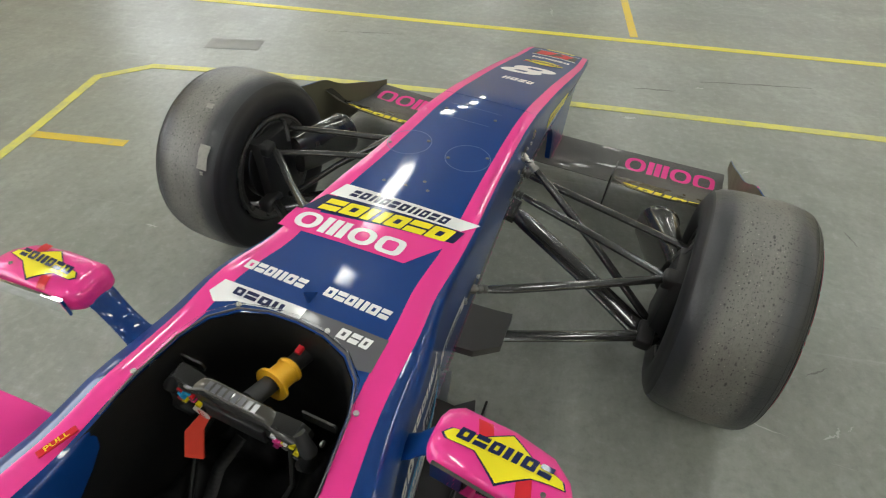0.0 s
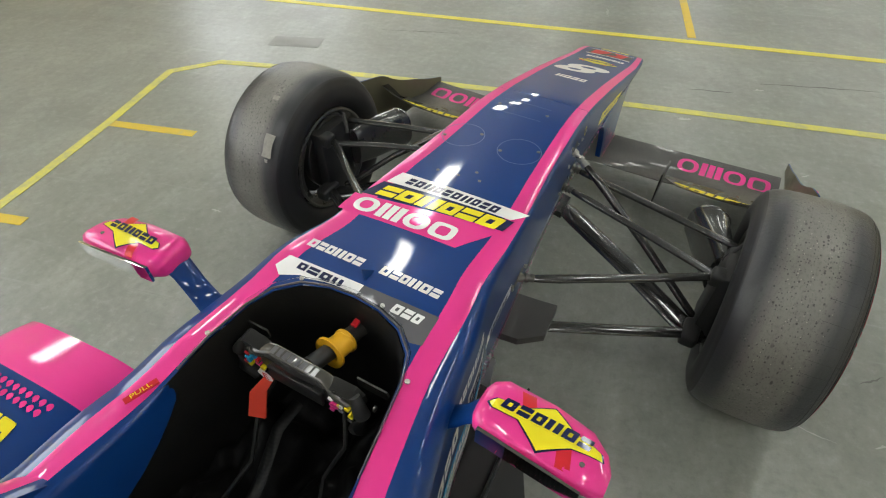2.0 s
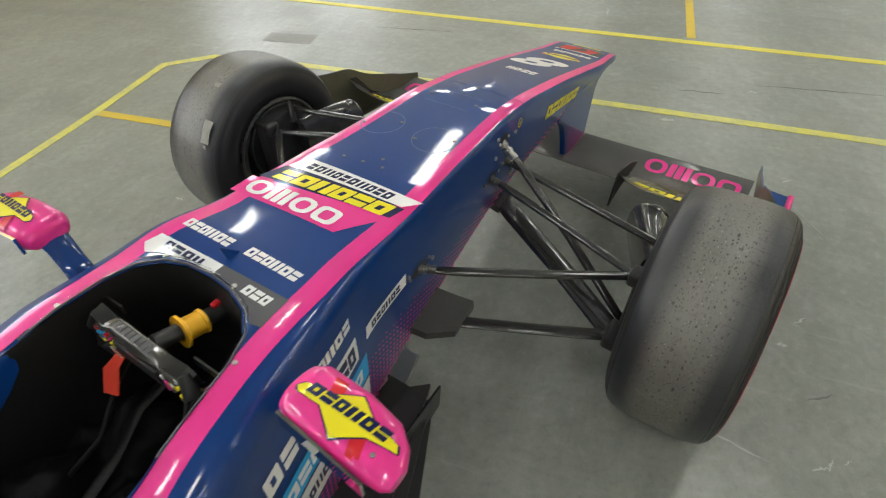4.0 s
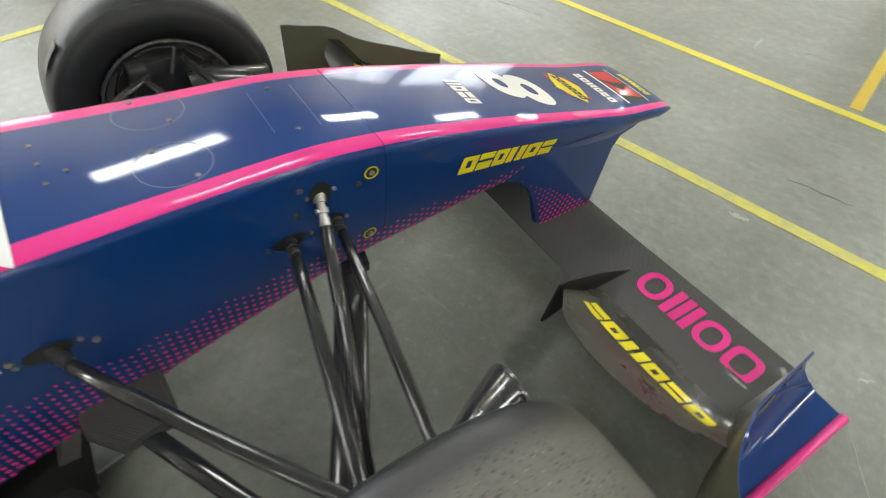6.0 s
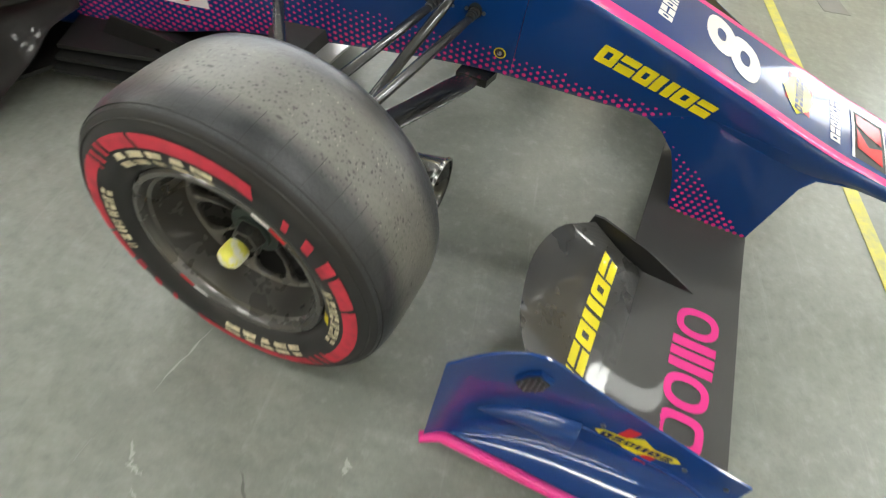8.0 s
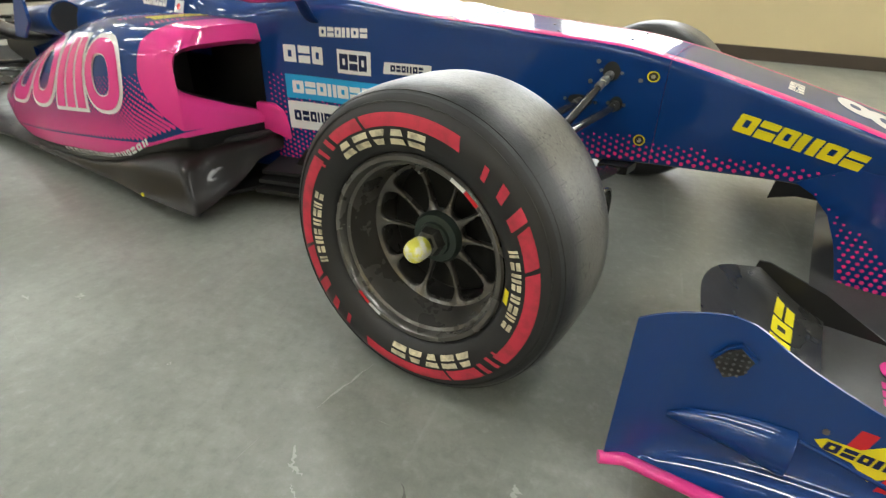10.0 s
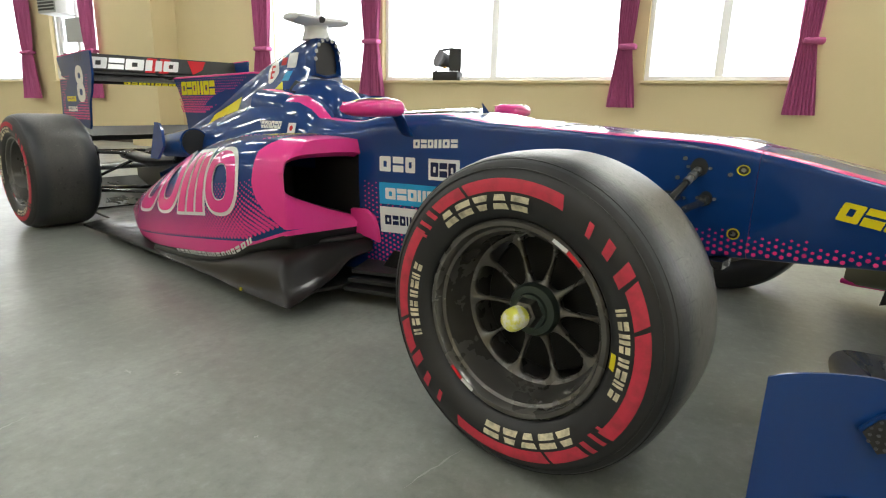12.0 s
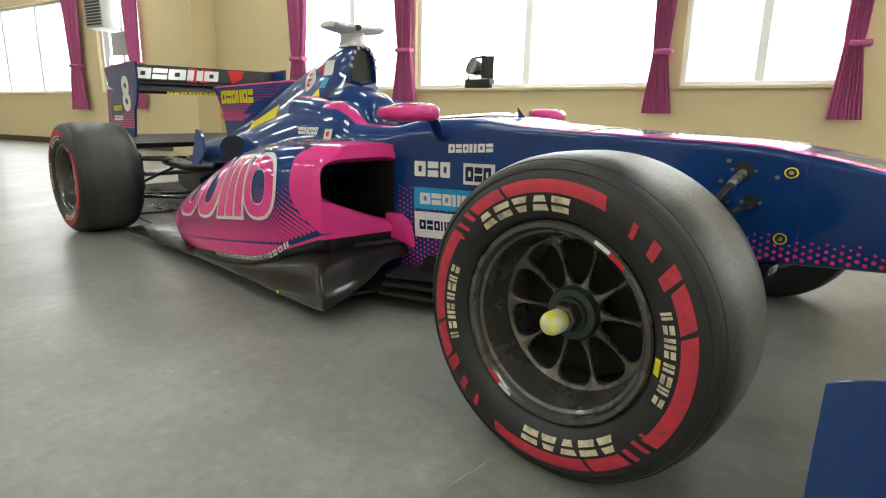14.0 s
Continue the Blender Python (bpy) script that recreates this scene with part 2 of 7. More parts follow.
WALLM = plaster("cream_wall_paint", (0.64, 0.53, 0.31))
CEILM = plaster("grey_ceiling_board", (0.20, 0.20, 0.195))
SKIRT = material("dark_skirting", (0.05, 0.035, 0.025), 0.5)
CLOTH = material("plum_curtain_cloth", (0.36, 0.05, 0.17), 0.85)
wire(CLOTH, mixcol(CLOTH, noise_tex(CLOTH, 30.0), (0.33, 0.065, 0.17), (0.44, 0.095, 0.24)), bsdf(CLOTH).inputs["Base Color"])
FRAME = material("white_window_frame", (0.86, 0.87, 0.88), 0.4)
METALG = material("grey_appliance", (0.42, 0.43, 0.42), 0.5)
OUT = bpy.data.materials.new("bright_sky_backdrop")
OUT.use_nodes = True
on = OUT.node_tree.nodes
em = on.new("ShaderNodeEmission")
em.inputs[0].default_value, em.inputs[1].default_value = (0.95, 0.98, 1.0, 1), 3.2
OUT.node_tree.links.new(em.outputs[0], on["Material Output"].inputs[0])
TUBE = bpy.data.materials.new("fluorescent_tube")
TUBE.use_nodes = True
tn = TUBE.node_tree.nodes
em = tn.new("ShaderNodeEmission")
em.inputs[0].default_value, em.inputs[1].default_value = (0.98, 1.0, 0.935, 1), 29.0
TUBE.node_tree.links.new(em.outputs[0], tn["Material Output"].inputs[0])

# ---- geometry helpers ----


def mesh_of(name, verts, faces, mats, index=None, smooth=True):
    me = bpy.data.meshes.new(name)
    me.from_pydata([tuple(v) for v in verts], [], faces)
    for m in mats:
        me.materials.append(m)
    if index is not None:
        me.polygons.foreach_set("material_index", index)
    if smooth:
        me.polygons.foreach_set("use_smooth", [True] * len(me.polygons))
    me.update()
    return me


def sharpen(me, angle=35):
    bm = bmesh.new()
    bm.from_mesh(me)
    bmesh.ops.recalc_face_normals(bm, faces=bm.faces)
    lim = radians(angle)
    for e in bm.edges:
        e.smooth = not (len(e.link_faces) != 2 or e.calc_face_angle(0) > lim or e.link_faces[0].material_index < -1)
    for f in bm.faces:
        f.smooth = True
    bm.to_mesh(me)
    bm.free()
    return me


def child(name, me, parent, label=""):
    ob = new(name, me)
    if parent:
        ob.parent = parent
    if label:
        ob["label"] = label
    return ob


def part(name, bm, mat, parent, label="", angle=35):
    me = bpy.data.meshes.new(name)
    bm.to_mesh(me)
    bm.free()
    me.materials.append(mat)
    sharpen(me, angle)
    return child(name, me, parent, label)


def thing(name, label, category, group="", at=(0, 0, 0)):
    ob = new(name)
    ob.location = at
    return tagged(ob, label, category, group)


def box_bm(x0, x1, y0, y1, z0, z1, bevel=0.0, seg=2, m=None):
    bm = bmesh.new()
    bmesh.ops.create_cube(bm, size=1)
    bmesh.ops.transform(bm, matrix=Matrix.Translation(((x0 + x1) / 2, (y0 + y1) / 2, (z0 + z1) / 2)) @ Matrix.Diagonal((x1 - x0, y1 - y0, z1 - z0, 1)), verts=bm.verts)
    if bevel:
        bmesh.ops.bevel(bm, geom=bm.edges, offset=bevel, segments=seg, profile=0.5, affect="EDGES")
    if m:
        bmesh.ops.transform(bm, matrix=m, verts=bm.verts)
    return bm


def join_bm(*bms):
    out = bmesh.new()
    for b in bms:
        me = bpy.data.meshes.new("tmp")
        b.to_mesh(me)
        b.free()
        out.from_mesh(me)
        bpy.data.meshes.remove(me)
    return out


def loft(rings, closed=True, caps=True):
    """Rings of equal length, joined one to the next."""
    bm = bmesh.new()
    vs = [[bm.verts.new(p) for p in r] for r in rings]
    n = len(rings[0])
    for a, b in zip(vs, vs[1:]):
        for i in range(n if closed else n - 1):
            j = (i + 1) % n
            bm.faces.new((a[i], a[j], b[j], b[i]))
    if caps and closed:
        bm.faces.new(vs[0][::-1])
        bm.faces.new(vs[-1])
    bmesh.ops.recalc_face_normals(bm, faces=bm.faces)
    return bm


def tube(points, radii, n=12, flat=1.0, flatdir=(0, 0, 1), caps=True):
    """A round or flattened rod along the points."""
    pts = [Vector(p) for p in points]
    if not isinstance(radii, (list, tuple)):
        radii = [radii] * len(pts)
    rings = []
    for i, p in enumerate(pts):
        d = (pts[min(i + 1, len(pts) - 1)] - pts[max(i - 1, 0)]).normalized()
        f = Vector(flatdir)
        f = (f - d * f.dot(d))
        f = f.normalized() if f.length > 1e-4 else d.orthogonal().normalized()
        s = d.cross(f)
        rings.append([p + s * math.cos(2 * math.pi * k / n) * radii[i] + f * math.sin(2 * math.pi * k / n) * radii[i] * flat for k in range(n)])
    return loft(rings, True, caps)


def disc(c, axis, r, h, n=24, bevel=0.0, hole=0.0):
    """A turned disc or ring centred at c, along axis."""
    prof = [(hole, -h / 2), (r - bevel, -h / 2), (r, -h / 2 + bevel), (r, h / 2 - bevel), (r - bevel, h / 2), (hole, h / 2)]
    return revolve(prof, c, axis, n)


def revolve(prof, c, axis, n=48):
    """Turns (radius, along) pairs round the axis."""
    q = Vector(axis).to_track_quat("Z", "Y").to_matrix()
    bm = bmesh.new()
    rows = []
    for r, h in prof:
        if r < 1e-6:
            v = bm.verts.new(Vector(c) + q @ Vector((0, 0, h)))
            rows.append([v] * n)
        else:
            rows.append([bm.verts.new(Vector(c) + q @ Vector((r * math.cos(2 * math.pi * k / n), r * math.sin(2 * math.pi * k / n), h))) for k in range(n)])
    for a, b in zip(rows, rows[1:]):
        for k in range(n):
            f = []
            for v in (a[k], a[(k + 1) % n], b[(k + 1) % n], b[k]):
                if v not in f:
                    f.append(v)
            if len(f) > 2:
                bm.faces.new(f)
    bmesh.ops.recalc_face_normals(bm, faces=bm.faces)
    return bm


def plate(pts, thick, to3d, bevel=0.0):
    """A flat plate with the outline pts; to3d(u, v, w) places it, w across the thickness."""
    bm = bmesh.new()
    a = [bm.verts.new(to3d(u, v, -thick / 2)) for u, v in pts]
    b = [bm.verts.new(to3d(u, v, thick / 2)) for u, v in pts]
    n = len(pts)
    bm.faces.new(a[::-1])
    bm.faces.new(b)
    for i in range(n):
        bm.faces.new((a[i], a[(i + 1) % n], b[(i + 1) % n], b[i]))
    bmesh.ops.recalc_face_normals(bm, faces=bm.faces)
    if bevel:
        bmesh.ops.bevel(bm, geom=bm.edges, offset=bevel, segments=2, profile=0.5, affect="EDGES")
    return bm


def smooth_curve(table):
    """A monotone cubic through (s, value) pairs."""
    t = sorted(table)
    xs, ys = [a for a, _ in t], [b for _, b in t]
    d = [(ys[i + 1] - ys[i]) / (xs[i + 1] - xs[i]) for i in range(len(xs) - 1)]
    s = [d[0]] + [0 if a * b <= 0 else 2 * a * b / (a + b) for a, b in zip(d, d[1:])] + [d[-1]]

    def f(x):
        x = min(max(x, xs[0]), xs[-1])
        i = max(k for k in range(len(xs) - 1) if xs[k] <= x)
        h = xs[i + 1] - xs[i]
        u = (x - xs[i]) / h
        return ys[i] * (2 * u ** 3 - 3 * u * u + 1) + h * s[i] * (u ** 3 - 2 * u * u + u) + ys[i + 1] * (3 * u * u - 2 * u ** 3) + h * s[i + 1] * (u ** 3 - u * u)
    return f


class Groups(list):
    """Outlines in groups, one printed shape each."""


def decal(name, polys, place, mat, parent, label="", cut=0.02):
    """Thin printed film: flat outlines, cut fine and laid on a surface by place(u, v)."""
    if isinstance(polys, Groups):
        return [decal("printed_shape", g, place, mat, parent, "", cut) for g in polys]
    bm = bmesh.new()
    for p in polys:
        vs = [bm.verts.new((u, v, 0)) for u, v in p]
        bm.faces.new(vs)
    bmesh.ops.remove_doubles(bm, verts=bm.verts, dist=0.00002)
    bmesh.ops.triangulate(bm, faces=bm.faces)
    for _ in range(4):
        long = [e for e in bm.edges if e.calc_length() > cut]
        if not long:
            break
        bmesh.ops.subdivide_edges(bm, edges=long, cuts=1)
        bmesh.ops.triangulate(bm, faces=bm.faces)
    for v in bm.verts:
        v.co = place(v.co.x, v.co.y)
    me = bpy.data.meshes.new(name)
    bm.to_mesh(me)
    bm.free()
    me.materials.append(mat)
    me.polygons.foreach_set("use_smooth", [True] * len(me.polygons))
    return child(name, me, parent, label)


def text_polys(text, height, bold=0.0):
    """Triangles of a word in the built-in font, centred, of that capital height."""
    cu = bpy.data.curves.new("word", "FONT")
    cu.body, cu.align_x, cu.offset, cu.resolution_u = text, "CENTER", bold, 6
    ob = bpy.data.objects.new("word", cu)
    scene.collection.objects.link(ob)
    me = bpy.data.meshes.new_from_object(ob.evaluated_get(bpy.context.evaluated_depsgraph_get()))
    co = [v.co.copy() for v in me.vertices]
    lo, hi = min(c.y for c in co), max(c.y for c in co)
    k, mid = height / (hi - lo), (lo + hi) / 2
    xm = (min(c.x for c in co) + max(c.x for c in co)) / 2
    polys = [[((co[i].x - xm) * k, (co[i].y - mid) * k) for i in p.vertices] for p in me.polygons]
    bpy.data.objects.remove(ob)
    bpy.data.curves.remove(cu)
    bpy.data.meshes.remove(me)
    return polys


def rect(x0, y0, x1, y1, slant=0.0):
    return [(x0, y0), (x1, y0), (x1 + slant, y1), (x0 + slant, y1)]


def ring_poly(cx, cy, rx, ry, hole, n=28, sq=2.0, slant=0.0):
    """An elliptic ring as quads; sq above 2 squares it."""
    def p(a, k):
        c, s = math.cos(a), math.sin(a)
        x, y = math.copysign(abs(c) ** (2 / sq), c) * rx * k[0], math.copysign(abs(s) ** (2 / sq), s) * ry * k[1]
        return (cx + x + slant * y, cy + y)
    kk = hole if isinstance(hole, tuple) else (hole, hole)
    out = []
    for i in range(n):
        a, b = 2 * math.pi * i / n, 2 * math.pi * (i + 1) / n
        out.append([p(a, kk), p(a, (1, 1)), p(b, (1, 1)), p(b, kk)])
    return out


def oval(cx, cy, rx, ry, n=12):
    return [(cx + rx * math.cos(2 * math.pi * i / n), cy + ry * math.sin(2 * math.pi * i / n)) for i in range(n)]


def bars(n, width, height, slant=0.0, fill=0.8, split=0.3):
    """A row of plain shapes, centred: square frames, stacked bars and upright bars, one group each."""
    out, x = Groups(), -width / 2
    wide = [0.9 + 0.2 * ((i * 7 + n) % 4) / 3 for i in range(n)]
    k, h = width / sum(wide), height / 2
    for i, w in enumerate(wide):
        x0, x1 = x, x + w * k * min(0.92, fill + 0.04)
        x += w * k
        t = (x1 - x0) * (1 - split * 0.6) / 2
        if i % 4 == 1:
            g = [rect(x0, -h, x1, -h * 0.14), rect(x0, h * 0.14, x1, h)]
        elif i % 4 == 3:
            g = [rect(x0, -h, x0 + t, h), rect(x1 - t, -h, x1, h)]
        else:
            g = ring_poly((x0 + x1) / 2, 0, (x1 - x0) / 2, h, (0.30, 0.40), 24, 14.0)
        out.append([[(u + slant * v, v) for u, v in p] for p in g])
    return out


def plain_mark(width, height, slant=0.0, hole=0.5, grow=0.0):
    """Four wide plain shapes in a row, centred: three rings and a block of bars."""
    w = width / 4.3
    out = Groups()
    for i in range(4):
        cx = -width / 2 + w * (0.5 + 1.1 * i)
        if i != 2:
            out.append(ring_poly(cx, 0, w * 0.5 + grow, height / 2 + grow, (hole, hole + 0.1), 28, 2.4 if i else 3.6, slant))
        else:
            bw, g = w * 0.28, []
            for j in range(3):
                q = cx - w * 0.5 + (w - bw) * j / 2
                g.append([(q + d + slant * v, v) for d, v in ((-grow, -height / 2 - grow), (bw + grow, -height / 2 - grow), (bw + grow, height / 2 + grow), (-grow, height / 2 + grow))])
            out += [[p] for p in g]
    return out


# ---- the room ----


def slab(name, x0, x1, y0, y1, z0, z1, mat, label, category="wall", holes=None):
    """A wall with thickness; holes are (from, to) along it, between SILL and HEAD."""
    if not holes:
        bm = box_bm(x0, x1, y0, y1, z0, z1)
    else:
        bms, cur = [], y0
        cells = []
        for h0, h1 in sorted(holes):
            cells.append((cur, h0, z0, z1))
            cells.append((h0, h1, z0, SILL))
            cells.append((h0, h1, HEAD, z1))
            cur = h1
        cells.append((cur, y1, z0, z1))
        for c0, c1, w0, w1 in cells:
            bms.append(box_bm(x0, x1, c0, c1, w0, w1))
        bm = join_bm(*bms)
        bmesh.ops.remove_doubles(bm, verts=bm.verts, dist=0.0005)
    ob = tagged(part(name, bm, mat, None), label, category, "", "structure")
    ob.matrix_world = ROOM
    return ob


slab("floor", WALL_X - 0.3, FAR_X + 0.3, WALL_Y - 0.3, FAR_Y + 0.3, -0.2, 0.0, FLOORM, "worn grey painted concrete hall floor with scuffs", "floor")
slab("ceiling", WALL_X - 0.3, FAR_X + 0.3, WALL_Y - 0.3, FAR_Y + 0.3, CEIL, CEIL + 0.2, CEILM, "plain grey board ceiling of the hall", "ceiling")
slab("wall_west", WALL_X - 0.25, WALL_X, WALL_Y, FAR_Y, 0, CEIL, WALLM, "cream painted wall with a long row of windows", "wall", WINDOWS_A)
slab("wall_south", WALL_X - 0.25, FAR_X + 0.25, WALL_Y - 0.25, WALL_Y, 0, CEIL, WALLM, "plain cream painted end wall")
slab("wall_east", FAR_X, FAR_X + 0.25, WALL_Y, FAR_Y, 0, CEIL, WALLM, "plain cream painted wall")
slab("wall_north", WALL_X - 0.25, FAR_X + 0.25, FAR_Y, FAR_Y + 0.25, 0, CEIL, WALLM, "plain cream painted end wall")
slab("pilaster", WALL_X, WALL_X + 0.45, -9.0, -8.25, 0, CEIL, WALLM, "cream painted pilaster standing out from the wall", "pilaster")
slab("baseboard", WALL_X, FAR_X, WALL_Y, WALL_Y + 0.015, 0.0, 0.13, SKIRT, "dark brown skirting along the end wall", "baseboard")
slab("baseboard", WALL_X, WALL_X + 0.015, WALL_Y + 0.015, FAR_Y, 0.0, 0.13, SKIRT, "dark brown skirting along the window wall", "baseboard")
slab("backdrop", WALL_X - 1.6, WALL_X - 1.5, WALL_Y - 2, FAR_Y + 2, -1, 6, OUT, "overcast white daylight outside the windows", "backdrop")


def window(name, a, b):
    """An aluminium sliding window in the wall's opening."""
    w = tagged(new(name), "aluminium framed sliding window with bright daylight behind", "window", "", "structure")
    w.matrix_world = ROOM
    n = max(2, round((b - a) / 1.6))

    def bx(a0, a1, z0, z1, d0, d1):
        return box_bm(WALL_X - 0.12 + d0, WALL_X - 0.12 + d1, a0, a1, z0, z1, 0.004, 1)
    part("window_frame", join_bm(bx(a, a + 0.05, SILL, HEAD, -0.04, 0.04), bx(b - 0.05, b, SILL, HEAD, -0.04, 0.04), bx(a + 0.05, b - 0.05, HEAD - 0.05, HEAD, -0.04, 0.04), bx(a + 0.05, b - 0.05, SILL, SILL + 0.05, -0.04, 0.04)), FRAME, w)
    part("window_sill", bx(a - 0.02, b + 0.02, SILL - 0.035, SILL - 0.002, 0.121, 0.16), WALLM, w)
    step = (b - a - 0.1) / n
    for i in range(n):
        s0 = a + 0.05 + i * step
        if i:
            part("mullion", bx(s0 - 0.045, s0 + 0.045, SILL + 0.05, HEAD - 0.05, -0.03, 0.03), FRAME, w)


for i, (a, b) in enumerate(WINDOWS_A):
    window("window_%d" % (i + 1), a, b)

def curtain(c, bottom, w_bot, w_tie, z_tie, w_top, depth=0.10, drift=0.0, top=HEAD + 0.12):
    """A gathered curtain, tied back at z_tie."""
    n, rows = 90, 26
    verts, faces = [], []
    prof = smooth_curve([(bottom, w_bot), (bottom + 0.12, w_bot * 0.93), (z_tie - 0.1, w_tie * 1.12), (z_tie, w_tie), (z_tie + 0.12, w_tie * 1.1), (top, w_top)])
    for layer in (0, 1):
        for r in range(rows + 1):
            z = bottom + (top - bottom) * (r / rows) ** 1.1
            w = prof(z)
            off = drift * (1 - abs(z - z_tie) / 2)
            for i in range(n + 1):
                u = i / n - 0.5
                fold = math.sin(u * 2 * math.pi * 8 + 1.3 * math.sin(z * 2.1 + c)) * 0.34 + math.sin(u * 2 * math.pi * 19 + z) * 0.12
                d = 0.07 + depth * 0.5 + depth * 0.5 * fold * (0.55 + 0.45 * min(1, abs(z - z_tie) * 4)) - 0.006 * layer
                verts.append((WALL_X + d, c + off + u * w, z))
    k = (rows + 1) * (n + 1)
    for layer in (0, 1):
        for r in range(rows):
            for i in range(n):
                a = layer * k + r * (n + 1) + i
                f = (a, a + 1, a + n + 2, a + n + 1)
                faces.append(f if layer == 0 else f[::-1])
    cur = tagged(new("curtain"), "plum curtain gathered and tied back beside a window", "curtain", "curtains along the windows")
    cur.matrix_world = ROOM
    child("cloth", mesh_of("cloth", verts, faces, [CLOTH]), cur)
    tie = box_bm(-w_tie / 2 - 0.012, w_tie / 2 + 0.012, 0.045, 0.075 + depth, -0.03, 0.03, 0.02, 3)
    bmesh.ops.transform(tie, matrix=Matrix.Translation((WALL_X, c, z_tie)) @ pose(0, 0, 0, 0, 0, -90), verts=tie.verts)
    rail = box_bm(-w_top / 2 - 0.1, w_top / 2 + 0.1, -0.004, 0.12, top - 0.03, top + 0.02, 0.004, 1)
    bmesh.ops.transform(rail, matrix=Matrix.Translation((WALL_X, c, 0)) @ pose(0, 0, 0, 0, 0, -90), verts=rail.verts)
    part("rail", rail, FRAME, cur)
    part("tieback", tie, CLOTH, cur, "plum cloth tieback band")
    return cur


curtain(0.78, 0.76, 0.29, 0.16, 1.46, 0.21, drift=-0.05)
curtain(-0.96, 0.80, 0.31, 0.16, 1.45, 0.27, drift=-0.03)
curtain(-4.33, 0.80, 0.44, 0.22, 1.60, 0.42)
curtain(-6.28, 0.78, 0.46, 0.25, 1.55, 0.46)
curtain(-10.40, 0.78, 0.46, 0.30, 1.60, 0.46)
curtain(-12.40, 0.75, 0.62, 0.34, 1.62, 0.56)
curtain(-16.50, 0.75, 0.60, 0.34, 1.62, 0.56)


def strip_light(x, y):
    lt = tagged(new("ceiling_light"), "white fluorescent ceiling light with a bright diffuser", "ceiling light", "ceiling lights")
    lt.matrix_world = ROOM @ Matrix.Translation((x, y, CEIL))
    part("housing", box_bm(-0.17, 0.17, -0.66, 0.66, -0.07, 0.002, 0.01), WHITEP, lt)
    part("diffuser", box_bm(-0.14, 0.14, -0.62, 0.62, -0.10, -0.0705, 0.008), TUBE, lt)


for lx in (-4.2, -1.5, 1.8, 5.0, 8.0):
    for ly in (-16.7, -13.1, -9.5, -5.9, -2.3, 1.3, 4.9, 8.5, 12.1, 15.7, 19.3):
        strip_light(lx, ly)

# painted lines on the floor


def stripe(pts, width, mat, label):
    """A painted line along the points, mitred."""
    p = [Vector((a, b, 0)) for a, b in pts]
    left, right = [], []
    for i, q in enumerate(p):
        d0 = (p[i] - p[i - 1]).normalized() if i else (p[1] - p[0]).normalized()
        d1 = (p[i + 1] - p[i]).normalized() if i < len(p) - 1 else d0
        t = (d0 + d1).normalized()
        nrm = Vector((-t.y, t.x, 0))
        k = width / 2 / max(0.4, nrm.dot(Vector((-d1.y, d1.x, 0))))
        left.append(q + nrm * k)
        right.append(q - nrm * k)
    bm = loft([[(a.x, a.y, 0.0005), (b.x, b.y, 0.0005), (b.x, b.y, 0.0025), (a.x, a.y, 0.0025)] for a, b in zip(left, right)])
    tagged(part("floor_line", bm, mat, None), label, "floor marking", "", "structure")


stripe([(-3.4, 1.575), (-0.865, 2.143), (4.2, 3.285)], 0.05, TAPE, "long yellow line painted on the floor")
stripe([(0.165, 2.44), (-0.36, 4.15), (-1.0, 6.4)], 0.05, TAPE2, "ochre yellow line branching off across the floor")
stripe([(-1.75, -1.9), (-2.085, -0.47), (-2.225, 0.043), (-2.405, 0.592), (-2.228, 0.822), (-1.745, 0.98), (-1.30, 1.10), (0.0, 1.44), (1.235, 1.72), (4.2, 2.39)], 0.05, TAPE3, "yellow bay outline painted on the floor round the car")
stripe([(-2.20, 0.048), (-1.743, 0.178)], 0.05, TAPE2, "short ochre tick mark on the floor")
stripe([(-2.04, -0.69), (-1.85, -0.632)], 0.05, TAPE2, "short ochre tick mark on the floor")
tagged(part("floor_patch", box_bm(-0.165, 0.165, -0.068, 0.068, 0.0004, 0.0016, m=Matrix.Translation((-2.01, 1.255, 0)) @ pose(0, 0, 0, 0, 0, 20)), PATCH, None), "dull grey patched rectangle in the floor", "floor marking", "", "structure")

PALE = material("pale_floor_scuff", (0.36, 0.365, 0.34), 0.6)
DARKS = material("dark_floor_scuff", (0.12, 0.12, 0.11), 0.6)
rs = random.Random(11)


def scuff(x, y, length, width, angle, mat, label):
    """A ragged smear, hair-thin on the floor."""
    n = 9
    up, dn = [], []
    for i in range(n + 1):
        q = i / n
        w = width * math.sin(math.pi * min(0.97, max(0.03, q))) * rs.uniform(0.25, 1.0)
        off = rs.uniform(-0.4, 0.4) * width
        up.append(((q - 0.5) * length, off + w / 2))
        dn.append(((q - 0.5) * length, off - w / 2))
    bm = plate(up + dn[::-1], 0.0005, lambda u, v, w: Matrix.Translation((x, y, 0.0006 + w)) @ pose(0, 0, 0, 0, 0, angle) @ Vector((u, v, 0)))
    tagged(part("floor_scuff", bm, mat, None), label, "floor mark", "scuffs on the floor", "structure")


